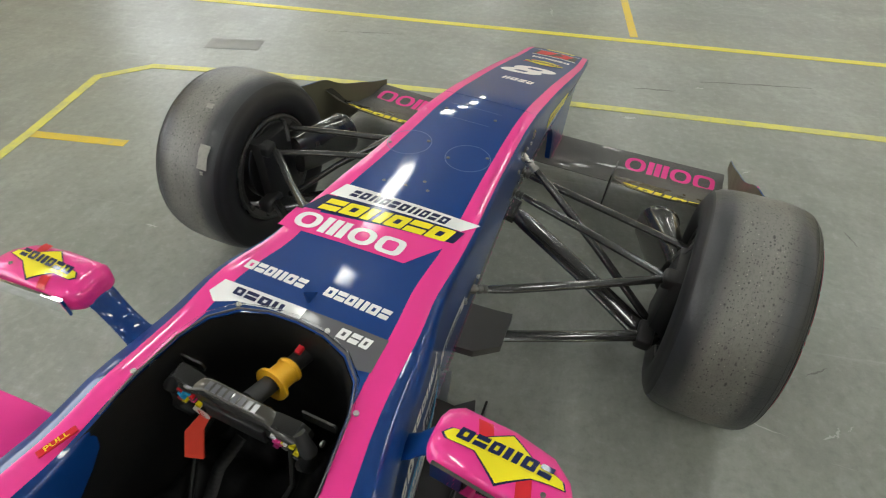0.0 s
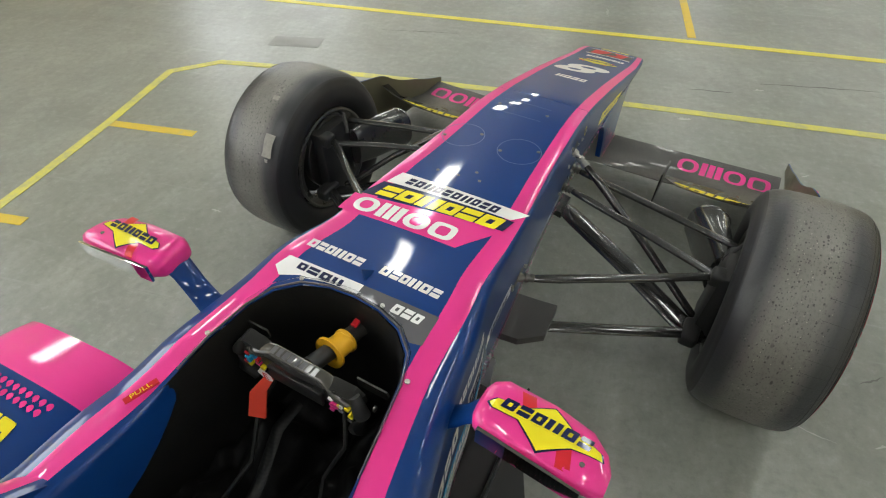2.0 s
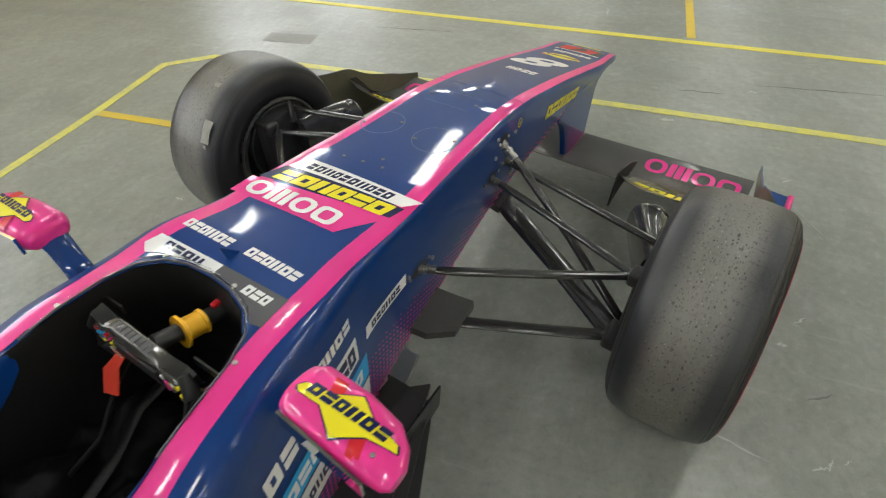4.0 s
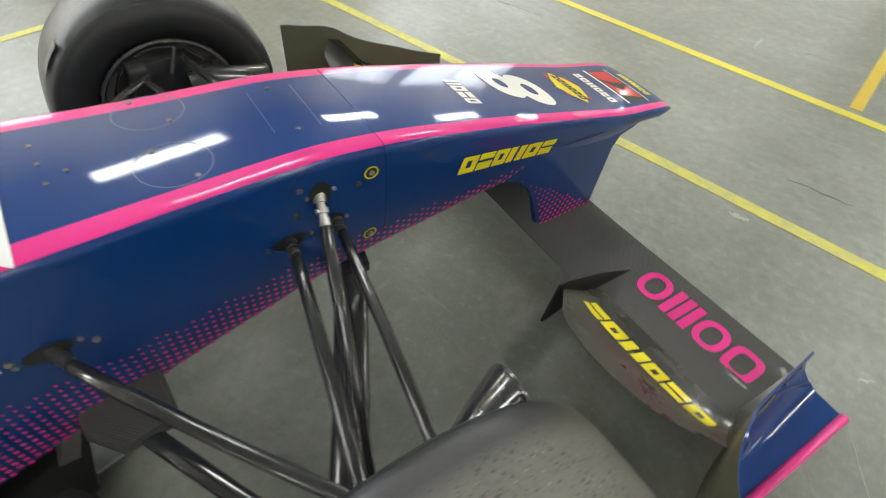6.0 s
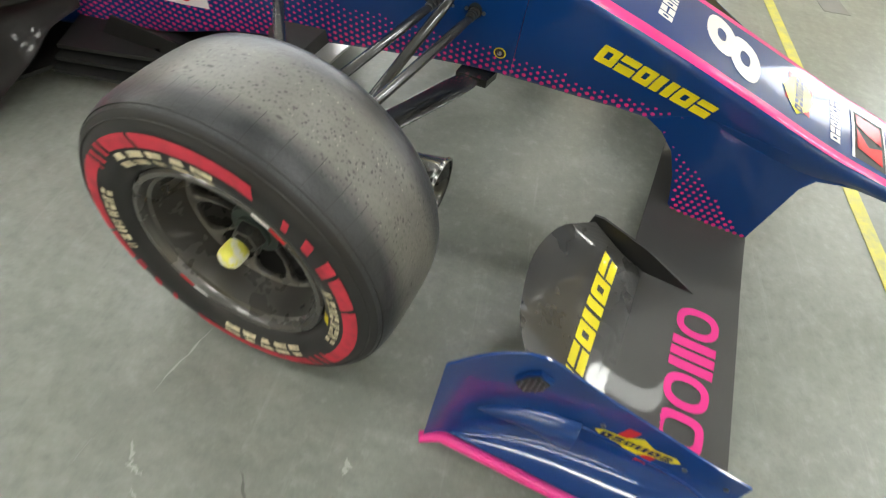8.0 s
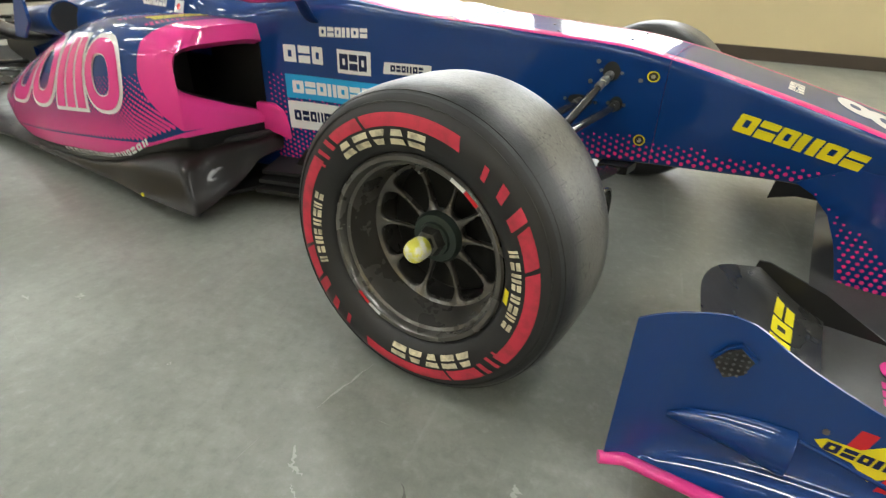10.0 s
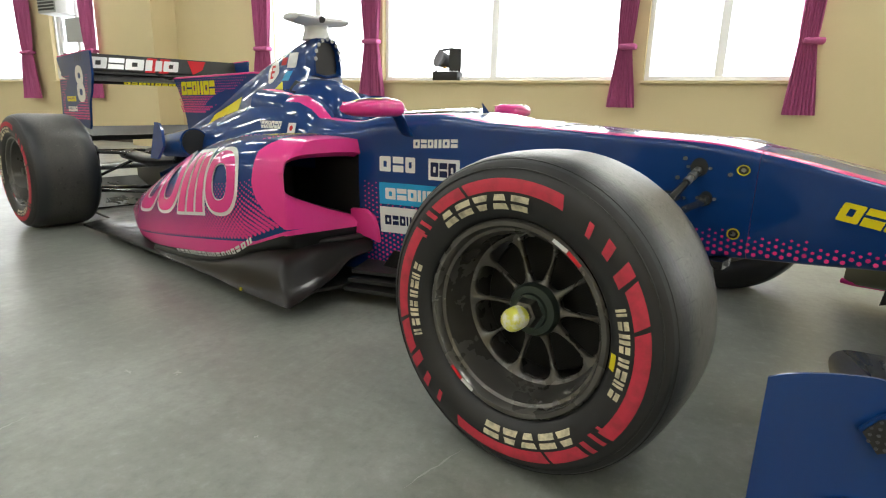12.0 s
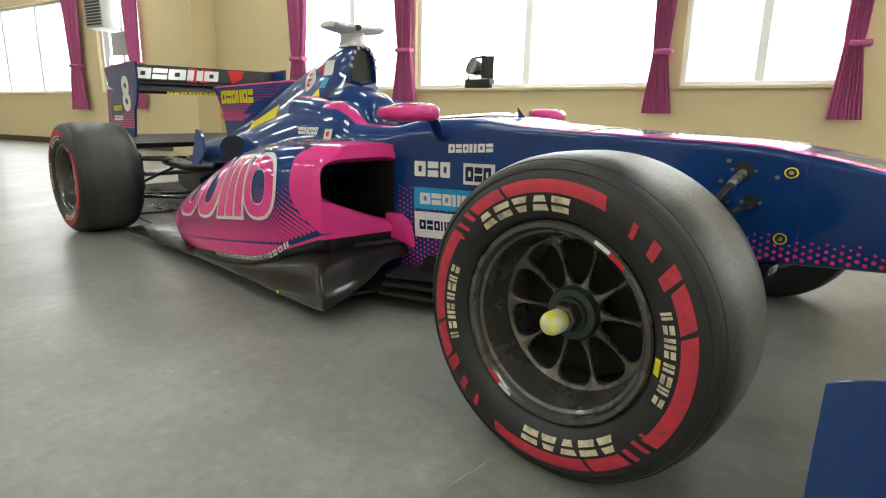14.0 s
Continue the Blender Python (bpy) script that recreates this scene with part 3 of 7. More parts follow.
for x, y, ln, wd, an in ((1.20, -0.05, 0.06, 0.012, 40), (1.215, -0.03, 0.04, 0.01, 75), (1.04, 0.31, 0.035, 0.016, 10), (1.07, 0.44, 0.05, 0.012, 60), (1.0, -0.10, 0.17, 0.007, -2), (1.50, -0.88, 0.09, 0.006, 20), (1.22, -0.96, 0.035, 0.012, 100), (1.14, -0.86, 0.03, 0.02, 30),
                         (0.33, 1.43, 0.06, 0.03, 15), (0.36, 1.45, 0.03, 0.02, 70), (1.25, 0.0, 0.03, 0.006, 60), (0.62, 1.92, 0.06, 0.02, 30), (1.17, -0.45, 0.012, 0.008, 0), (0.9, 0.62, 0.02, 0.012, 20), (-0.42, 2.6, 0.16, 0.02, 110), (-1.2, -0.2, 0.05, 0.015, 20), (0.9, 1.2, 0.05, 0.01, 50)):
    scuff(x, y, ln, wd, an, PALE, "pale chalky scuff on the grey floor")
for x, y, ln, wd, an in ((1.165, 0.17, 0.09, 0.008, 45), (0.9, 2.1, 0.6, 0.012, 19), (0.4, 1.8, 0.22, 0.02, 18), (1.3, 0.9, 0.10, 0.006, -60), (-1.4, 1.75, 0.5, 0.008, 20)):
    scuff(x, y, ln, wd, an, DARKS, "dark rubber scuff on the grey floor")

FAINT = material("faint_floor_scratch", (0.285, 0.295, 0.27), 0.55)
for k in range(75):
    x, y = rs.uniform(0.95, 2.7), rs.uniform(-2.4, 2.2)
    if k % 4 == 0:
        x, y = rs.uniform(-1.6, 2.2), rs.uniform(1.1, 3.4)
    scuff(x, y, rs.choice((0.03, 0.06, 0.12, 0.25)) * rs.uniform(0.7, 1.3), rs.uniform(0.0012, 0.0035), rs.choice((20, 24, -65, 100, 35)) + rs.uniform(-25, 25), FAINT, "faint pale scratch on the grey floor")

# ---- the racing car ----
car = thing("racing_car", "blue and pink single-seat racing car with black slick tyres", "racing car")

W = smooth_curve([(1.20, 0.112), (1.16, 0.122), (0.98, 0.132), (0.7, 0.138), (0.25, 0.152), (0.04, 0.163), (-0.15, 0.176), (-0.33, 0.193), (-0.55, 0.214), (-0.70, 0.252), (-0.85, 0.284), (-1.0, 0.324), (-1.2, 0.362), (-1.4, 0.35), (-1.75, 0.33)])
SI = smooth_curve([(1.2, 0.014), (-0.42, 0.014), (-0.6, 0.026), (-0.85, 0.052), (-1.05, 0.066), (-1.3, 0.072), (-1.75, 0.07)])
ZT = smooth_curve([(1.20, 0.372), (1.17, 0.388), (1.0, 0.430), (0.7, 0.510), (0.46, 0.563), (0.25, 0.603), (0.1, 0.618), (-0.1, 0.620), (-0.33, 0.626), (-0.52, 0.640), (-0.75, 0.676), (-0.95, 0.66), (-1.1, 0.632), (-1.25, 0.64), (-1.42, 0.70), (-1.55, 0.74), (-1.75, 0.76)])
ZB = smooth_curve([(1.20, 0.362), (1.16, 0.360), (1.06, 0.345), (0.97, 0.325), (0.9, 0.322), (0.6, 0.328), (0.4, 0.315), (0.2, 0.300), (0.1, 0.288), (-0.03, 0.265), (-0.21, 0.234), (-0.36, 0.205), (-0.6, 0.15), (-0.85, 0.09), (-1.1, 0.06), (-1.75, 0.05)])
SW = smooth_curve([(1.2, 0.018), (0.9, 0.024), (0.25, 0.031), (-0.33, 0.036), (-0.7, 0.042), (-0.95, 0.042), (-1.1, 0.050), (-1.75, 0.053)])


def mid(y):
    """The car's centre line, which stands a little askew to the axes."""
    return 0.0214 * (0.65 - max(y, -1.75))


def half_w(y):
    return W(y) - mid(y)


def top_z(x, y):
    w = half_w(y) - SI(y) + 0.004
    return ZT(y) + 0.005 * (1 - min(1, ((x - mid(y)) / w) ** 2))


def side_x(y, z):
    w, zt, zb = half_w(y), ZT(y) - 0.03 - (SI(y) - 0.014) * 0.9, ZB(y) + 0.02
    s = min(1, max(0, (zt - z) / max(0.01, zt - zb)))
    return w - 0.012 * s + 0.010 * 4 * s * (1 - s) * min(1, max(0, (zt - zb) / 0.3))


def on_top(x, y, e=0.0012):
    return Vector((x, y, top_z(x, y) + e))


def on_side(y, z, e=0.0012, s=1):
    return Vector((mid(y) + s * (side_x(y, z) + e), y, z))


def half_section(y):
    w, zt, zb, sw, c = half_w(y), ZT(y), ZB(y), SW(y), mid(y)
    si = SI(y)
    h = zt - zb
    r = min(0.03 + (si - 0.014) * 0.9, h * 0.3)
    xi = w - sw - si + 0.006
    pts = [(f * xi, top_z(c + f * xi, y)) for f in (0, 0.3, 0.6, 0.85, 1.0)]
    for x in ((xi + w - si) / 2, w - si):
        pts.append((x, top_z(c + x, y)))
    lap = min(0.0075, si * 0.5)
    pts.append((w - si + lap, zt - r * 0.12 * lap / (si * 0.54)))
    pts += [(w - si * 0.46, zt - r * 0.12), (w - si * 0.11, zt - r * 0.45), (w, zt - r * 0.8)]
    z0, z1 = zt - r, zb + min(0.02, h * 0.3)
    for i in range(9):
        z = z0 + (z1 - z0) * i / 8
        pts.append((side_x(y, z), z))
    xe = pts[-1][0]
    rr = min(0.02, h * 0.3)
    pts += [(xe - rr * 0.25, zb + rr * 0.35), (xe - rr, zb)]
    pts += [(xe * 0.5, zb - 0.0), (0, zb)]
    return pts


STRIPE = (4, 5, 6)      # faces of the half section that carry the pink band


def monocoque_mesh(y0, y1, step):
    n = max(2, int(round((y0 - y1) / step)))
    ys = [y0 + (y1 - y0) * i / n for i in range(n + 1)]
    verts, faces, idx = [], [], []
    for y in ys:
        h = half_section(y)
        ringp = [(mid(y) + x, y, z) for x, z in h] + [(mid(y) - x, y, z) for x, z in h[-2:0:-1]]
        verts += ringp
    m = len(ringp)
    nh = len(half_section(0))
    for i in range(n):
        for k in range(m):
            a, b = i * m + k, i * m + (k + 1) % m
            faces.append((a, b, b + m, a + m))
            kk = k if k < nh - 1 else m - 1 - k
            idx.append(1 if kk in STRIPE else 0)
    faces.append(tuple(range(m)))
    idx.append(1)
    faces.append(tuple(range(n * m, n * m + m))[::-1])
    idx.append(0)
    return mesh_of("monocoque", verts, faces, [BLUE, PINK, INSIDE], idx)


def open_cockpit(me):
    """Cuts the cockpit opening out of the tub."""
    ob = bpy.data.objects.new("tub", me)
    scene.collection.objects.link(ob)
    outline = []
    right = [(0.0, -0.752), (0.055, -0.757), (0.105, -0.775), (0.143, -0.81), (0.163, -0.86), (0.178, -0.95), (0.199, -1.1), (0.212, -1.25), (0.212, -1.4), (0.20, -1.55), (0.19, -1.62)]
    ring_ = [(mid(y) + x, y) for x, y in right] + [(mid(y) - x, y) for x, y in right[:0:-1]]
    cbm = loft([[(x * 0.92, y * (0.985 if z < 0.5 else 1), z) for x, y in ring_] for z in (0.16, 0.3, 0.5)] + [[(x, y, z) for x, y in ring_] for z in (0.58, 1.2)])
    cme = bpy.data.meshes.new("cut")
    cbm.to_mesh(cme)
    cbm.free()
    for m in (BLUE, PINK, INSIDE):
        cme.materials.append(m)
    cme.polygons.foreach_set("material_index", [2] * len(cme.polygons))
    cut = bpy.data.objects.new("cut", cme)
    scene.collection.objects.link(cut)
    mod = ob.modifiers.new("cut", "BOOLEAN")
    mod.operation, mod.solver, mod.object = "DIFFERENCE", "EXACT", cut
    out = bpy.data.meshes.new_from_object(ob.evaluated_get(bpy.context.evaluated_depsgraph_get()))
    bpy.data.objects.remove(ob)
    bpy.data.objects.remove(cut)
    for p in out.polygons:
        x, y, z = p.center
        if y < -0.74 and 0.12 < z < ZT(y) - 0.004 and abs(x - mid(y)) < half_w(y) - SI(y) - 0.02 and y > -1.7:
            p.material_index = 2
    return out


SEAM = 0.252
nose = child("nose_cone", sharpen(monocoque_mesh(1.20, SEAM + 0.0006, 0.03), 50), car, "glossy blue nose cone with pink edge bands")
tub = child("monocoque", sharpen(open_cockpit(monocoque_mesh(SEAM - 0.0006, -1.72, 0.035)), 50), car, "glossy blue tub with pink edge bands and an open cockpit")

# struts from nose to wing
for s in (1, -1):
    prof = [(0.60, 0.34), (0.645, 0.318), (0.69, 0.275), (0.725, 0.21), (0.748, 0.15), (0.765, 0.10), (0.975, 0.10), (0.980, 0.2), (0.985, 0.30), (1.0, 0.338), (1.06, 0.36), (0.9, 0.40), (0.7, 0.40)]
    bm = bmesh.new()
    a = [bm.verts.new(on_side(u, v, -0.022 if v > 0.3 else -0.020, s)) for u, v in prof]
    b = [bm.verts.new(on_side(u, v, 0.0008 if v > 0.3 else -0.001, s)) for u, v in prof]
    bm.faces.new(a[::-1])
    bm.faces.new(b)
    for i in range(len(prof)):
        j = (i + 1) % len(prof)
        bm.faces.new((a[i], a[j], b[j], b[i]))
    bmesh.ops.recalc_face_normals(bm, faces=bm.faces)
    part("wing_strut", bm, BLUE, nose)

# ---- wheels ----


def tyre_profile(half, r_out, r_rim, bulge):
    """(radius, along) from the inner bead round the tread to the outer bead."""
    hw = half
    side = [(r_rim - 0.006, hw - 0.040), (r_rim + 0.005, hw - 0.019), (r_rim + 0.012, hw - 0.008), (r_rim + 0.04, hw + bulge), (r_out - 0.055, hw + bulge * 0.8), (r_out - 0.037, hw - 0.003), (r_out - 0.030, hw - 0.008), (r_out - 0.027, hw - 0.0085), (r_out - 0.017, hw - 0.016), (r_out - 0.008, hw - 0.032), (r_out - 0.003, hw - 0.055), (r_out - 0.0008, hw - 0.085)]
    return [(r, -h) for r, h in side] + [(r_out, 0)] + [(r, h) for r, h in side[::-1]]


def wheel(c, half, r_out, out, label, tip=True):
    """A wheel whose outer face looks to out (1: right, -1: left)."""
    ax = (out, 0, 0)
    r_rim = 0.186
    lip = half - 0.012
    rim = part("wheel", revolve([(r_rim - 0.030, -half + 0.02), (r_rim + 0.003, -half + 0.012), (r_rim + 0.003, -half + 0.02), (r_rim - 0.012, -half + 0.03), (r_rim - 0.016, 0), (r_rim - 0.012, lip - 0.02),
                                  (r_rim + 0.004, lip - 0.012), (r_rim + 0.004, lip - 0.004), (r_rim, lip), (r_rim - 0.008, lip), (r_rim - 0.012, lip - 0.006), (r_rim - 0.014, lip - 0.016), (r_rim - 0.020, lip - 0.02),
                                  (r_rim - 0.022, lip - 0.030), (r_rim - 0.028, lip - 0.055), (r_rim - 0.031, lip - 0.074), (r_rim - 0.034, lip - 0.082), (r_rim - 0.035, lip - 0.096), (r_rim - 0.026, lip - 0.10), (r_rim - 0.026, -half + 0.03), (r_rim - 0.030, -half + 0.02)], c, ax, 112), RIMM, car, label)
    prof = tyre_profile(half, r_out, r_rim, 0.004)
    bm = revolve(prof, c, ax, 112)
    me = bpy.data.meshes.new("tyre")
    bm.to_mesh(me)
    bm.free()
    me.materials.append(SIDEW)
    me.materials.append(TREADS[half])
    for p in me.polygons:
        r = math.hypot(p.center[1] - c[1], p.center[2] - c[2])
        h = abs(p.center[0] - c[0])
        p.material_index = 1 if r > r_out - 0.026 and h < half - 0.022 else 0
    sharpen(me, 60)
    me.transform(Matrix.Translation(-Vector(c)))
    tyre = child("tyre", me, rim, "scrubbed black slick tyre with red sidewall bands")
    tyre.location = c
    face = Vector(ax)

    def on_rim(a, r, h):
        return Vector(c) + Vector((0, r * math.cos(a), r * math.sin(a))) + face * h
    part("inner_lip", revolve([(0.176, 0.0), (0.181, -0.004), (0.187, -0.002), (0.189, 0.003), (0.184, 0.004), (0.178, 0.004), (0.176, 0.0)], on_rim(0, 0, 0.013 - half), ax, 64), DSTEEL, rim, "thin polished inner rim lip")
    # ten spokes left between rounded windows in a dished face
    hs = lip - 0.085
    dish = smooth_curve([(0.04, -0.004), (0.07, -0.014), (0.11, -0.016), (0.14, -0.004), (0.165, 0.004)])
    inner, outer, nw = 0.055, 0.1445, 28

    def window_at(q, grow, back, i):
        a = 2 * math.pi * q / nw
        r = (inner + outer) / 2 + (outer - inner + grow) / 2 * math.copysign(abs(math.cos(a)) ** 0.5, math.cos(a))
        wide = r * math.pi / 10 - 0.0036 + grow / 2 - 0.0022 * abs((r - 0.1) / 0.04) ** 2
        u = max(0.001, wide) * math.copysign(abs(math.sin(a)) ** 0.45, math.sin(a)) / r
        return on_rim(2 * math.pi * (i + 0.5) / 10 + 0.06 + u, r, hs + dish(r) - back)

    def border_at(q, i):
        a = 2 * math.pi * q / nw
        k = max(abs(math.cos(a)), abs(math.sin(a)))
        return on_rim(2 * math.pi * (i + 0.5) / 10 + 0.06 + math.pi / 10 * math.sin(a) / k, 0.1025 + 0.0605 * math.cos(a) / k, hs + dish(0.1025 + 0.0605 * math.cos(a) / k))
    for i in range(10):
        verts, faces = [], []
        for k, lo in ((i, 0), (i - 1, nw // 2)):
            # the half windows on both sides of this spoke
            rng_q = [(lo + (nw // 2 if k == i else 0) + q) % nw for q in range(nw // 2 + 1)]
            if k == i - 1:
                rng_q = list(range(0, nw // 2 + 1))
            base = len(verts)
            for q in rng_q:
                verts += [border_at(q, k), window_at(q, 0.004, 0.0, k), window_at(q, 0.0, 0.003, k), window_at(q, 0.001, 0.012, k)]
            for q in range(nw // 2):
                for m_ in range(3):
                    a = base + q * 4 + m_
                    faces.append((a, a + 1, a + 5, a + 4))
        child("spoke", sharpen(mesh_of("spoke", verts, faces, [RIMM]), 50), rim)
    part("brake_drum", disc(on_rim(0, 0, hs - 0.075), ax, 0.142, 0.04, 40, 0.004), INSIDE, rim, "black brake drum behind the spokes")
    part("hub", revolve([(0, -0.03), (0.053, -0.03), (0.054, -0.002), (0.049, 0.006), (0.036, 0.008), (0.034, 0.014), (0, 0.014)], on_rim(0, 0, hs), ax, 40), HUBG, rim, "dull green hub centre")
    part("wheel_nut", revolve([(0.030, 0.010), (0.031, 0.022), (0.026, 0.036), (0.020, 0.038), (0.0195, 0.06), (0, 0.06)], on_rim(0, 0, hs), ax, 6), DSTEEL, rim)
    if tip:
        part("axle_cap", revolve([(0.0215, 0.05), (0.0225, 0.056), (0.0225, 0.075), (0.020, 0.084), (0.013, 0.09), (0, 0.092)], on_rim(0, 0, hs), ax, 28), HUBCAP, rim, "yellow and white painted axle tip")
    part("valve", tube([on_rim(1.62, 0.152, lip - 0.055), on_rim(1.62, 0.150, lip - 0.028)], [0.004, 0.003], 8), STEEL, rim)
    # sidewall print: red bands, cream blocks
    surf = smooth_curve([(r, h) for r, h in prof[::-1] if h > 0 and r > r_rim][:8])

    def on_wall(a, r):
        return on_rim(a if out > 0 else math.pi - a, r, surf(r) + 0.0011)

    def arc(a0, a1, r0, r1, lean=0.0, taper=0.0):
        """A block on the sidewall from angle a0 to a1; lean and taper shift its outer end, in degrees."""
        k, nr = max(1, int(abs(a1 - a0) / 2.5)), max(1, round((r1 - r0) / 0.006))

        def p(i, j):
            f = j / nr
            b0, b1 = a0 + (lean + taper) * f, a1 + (lean - taper) * f
            return (b0 + (b1 - b0) * i / k, r0 + (r1 - r0) * f)
        return [[p(i, j), p(i + 1, j), p(i + 1, j + 1), p(i, j + 1)] for i in range(k) for j in range(nr)]

    def lay(name, polys, mat, lab=""):
        for g in polys:
            verts, faces = [], []
            for p in g:
                faces.append(tuple(range(len(verts), len(verts) + len(p))))
                verts += [on_wall(radians(a), r) for a, r in p]
            bm = bmesh.new()
            tmp = mesh_of(name, verts, faces, [mat])
            bm.from_mesh(tmp)
            bmesh.ops.remove_doubles(bm, verts=bm.verts, dist=0.00005)
            bm.to_mesh(tmp)
            bm.free()
            child(name, tmp, rim, lab)
    R0, R1 = r_out - 0.072, r_out - 0.045
    red, cream = [], []
    for o in (0, 180):
        red += [arc(o + 66, o + 112.5, R0 + 0.004, R1, 2.5), arc(o + 114, o + 131, R0 + 0.004, R1, 2.5), arc(o + 133, o + 135.5, R0 + 0.001, R1, 2.5), arc(o + 139, o + 141, R0 - 0.004, R1 - 0.002, 2.5), arc(o + 144.5, o + 146, R0 - 0.006, R1 - 0.006, 2.5),
                arc(o - 36, o + 10, R0 + 0.002, R1, 2.0), arc(o + 11.6, o + 27, R0 + 0.002, R1, 2.5), arc(o + 28.6, o + 34, R0 - 0.006, R1, 2.5), arc(o + 40, o + 44, R0 - 0.002, R1 - 0.004, 2.5), arc(o + 51, o + 53.5, R0 - 0.004, R1 - 0.008, 2.0)]
        for i in range(5):
            a = o + 132 - i * 10.4
            tp = (2.2, 0.0, -2.2, 2.2, 0.0)[i]
            grow_ = 2.2 if tp < 0 else 0.0
            cream.append(arc(a - grow_, a - 8.8 + grow_, R0 - 0.028, R0 - 0.017, 0.0, -tp * 0.4) + arc(a - grow_ - tp * 0.5, a - 8.8 + grow_ + tp * 0.5, R0 - 0.012, R0 - 0.001, 0.0, -tp * 0.4))
        for i in range(8):
            a = o + 21 - i * 5.2
            w = 3.1 + 0.6 * (i % 3)
            if i % 2:
                cream.append(arc(a, a - w, R0 - 0.024, R0 - 0.016) + arc(a, a - w, R0 - 0.013, R0 - 0.005))
            else:
                cream.append(arc(a, a - w * 0.4, R0 - 0.024, R0 - 0.005) + arc(a - w * 0.6, a - w, R0 - 0.024, R0 - 0.005))
        for k, mat in ((0, RED), (1, WHITE)):
            part("rim_sticker", box_bm(-0.0006, 0.0006, -0.016, 0.016, -0.0035, 0.0035, m=Matrix.Translation(on_rim(radians(o + 50 + 10.5 * k), r_rim - 0.004, lip + 0.0004)) @ pose(0, 0, 0, o - 40 + 10.5 * k, 0, 0)), mat, rim, "small red and white rim sticker")
    for r, h in ((r_out - 0.0285, half - 0.0075), (r_out - 0.0125, half - 0.0235)):
        part("shoulder_ridge", revolve([(r - 0.0012, h - 0.0006), (r - 0.0004, h + 0.0010), (r + 0.0008, h + 0.0008), (r + 0.0012, h - 0.0006)], c, ax, 96), SIDEW, rim)
    lines = []
    for i in range(48):
        a = 2 * math.pi * i / 48 + 0.05 * math.sin(i * 7)
        w = 0.0004 / r_out
        ls = [(r + 0.0009, h + 0.0006) for r, h in prof[::-1] if h > 0][8:12]
        lines.append([[on_rim(a + d, r, h) for d in (-w, w)] for r, h in ls])
    verts, faces = [], []
    for ln in lines:
        for r0_, r1_ in zip(ln, ln[1:]):
            faces.append(tuple(range(len(verts), len(verts) + 4)))
            verts += [r0_[0], r0_[1], r1_[1], r1_[0]]
    child("shoulder_moulding", mesh_of("shoulder_moulding", verts, faces, [SIDEW]), rim, "fine moulding lines on the tyre shoulder")["kind"] = "stuff"
    lay("red_band", red, TYRED, "red printed sidewall band")
    lay("cream_mark", cream, TYCREAM, "cream printed sidewall blocks")
    lay("yellow_sticker", [arc(-8, 0, R0 - 0.040, R0 - 0.029)], YELLOW, "small yellow paper sticker")
    return rim


HUBCAP = material("yellow_axle_paint", (0.72, 0.70, 0.08), 0.5)
wire(HUBCAP, mixcol(HUBCAP, ramp(HUBCAP, noise_tex(HUBCAP, 30.0), 0.48, 0.58), (0.70, 0.68, 0.10), (0.74, 0.74, 0.62)), bsdf(HUBCAP).inputs["Base Color"])
FR = Vector((0.797, 0.0, 0.3085))
wheel(FR, 0.132, 0.309, 1, "ten-spoke gunmetal front wheel")
left_wheel = wheel(Vector((-FR.x, 0.0, 0.3085)), 0.132, 0.309, -1, "ten-spoke gunmetal front wheel")
PICKUP = material("grey_rubber_pickup", (0.24, 0.235, 0.21), 0.8)
wire(PICKUP, mixcol(PICKUP, noise_tex(PICKUP, 90.0), (0.15, 0.147, 0.13), (0.32, 0.31, 0.28)), bsdf(PICKUP).inputs["Base Color"])
for x0, x1, a0, a1 in ((-0.734, -0.697, 136, 150), (-0.719, -0.707, 151, 153), (-0.774, -0.749, 112, 115)):
    verts = [(x0 + (x1 - x0) * i / 2 + 0.002 * math.sin(7 * i + 5 * j), 0.3096 * math.cos(radians(a0 + (a1 - a0) * j / 5)), 0.3085 + 0.3096 * math.sin(radians(a0 + (a1 - a0) * j / 5))) for j in range(6) for i in range(3)]
    child("rubber_pickup", mesh_of("rubber_pickup", verts, [(j * 3 + i, j * 3 + i + 1, j * 3 + i + 4, j * 3 + i + 3) for j in range(5) for i in range(2)], [PICKUP]), left_wheel, "pale patch of picked-up rubber")
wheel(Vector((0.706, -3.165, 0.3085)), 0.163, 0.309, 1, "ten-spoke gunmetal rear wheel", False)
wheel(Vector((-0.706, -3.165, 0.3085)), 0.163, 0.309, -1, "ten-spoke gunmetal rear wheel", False)

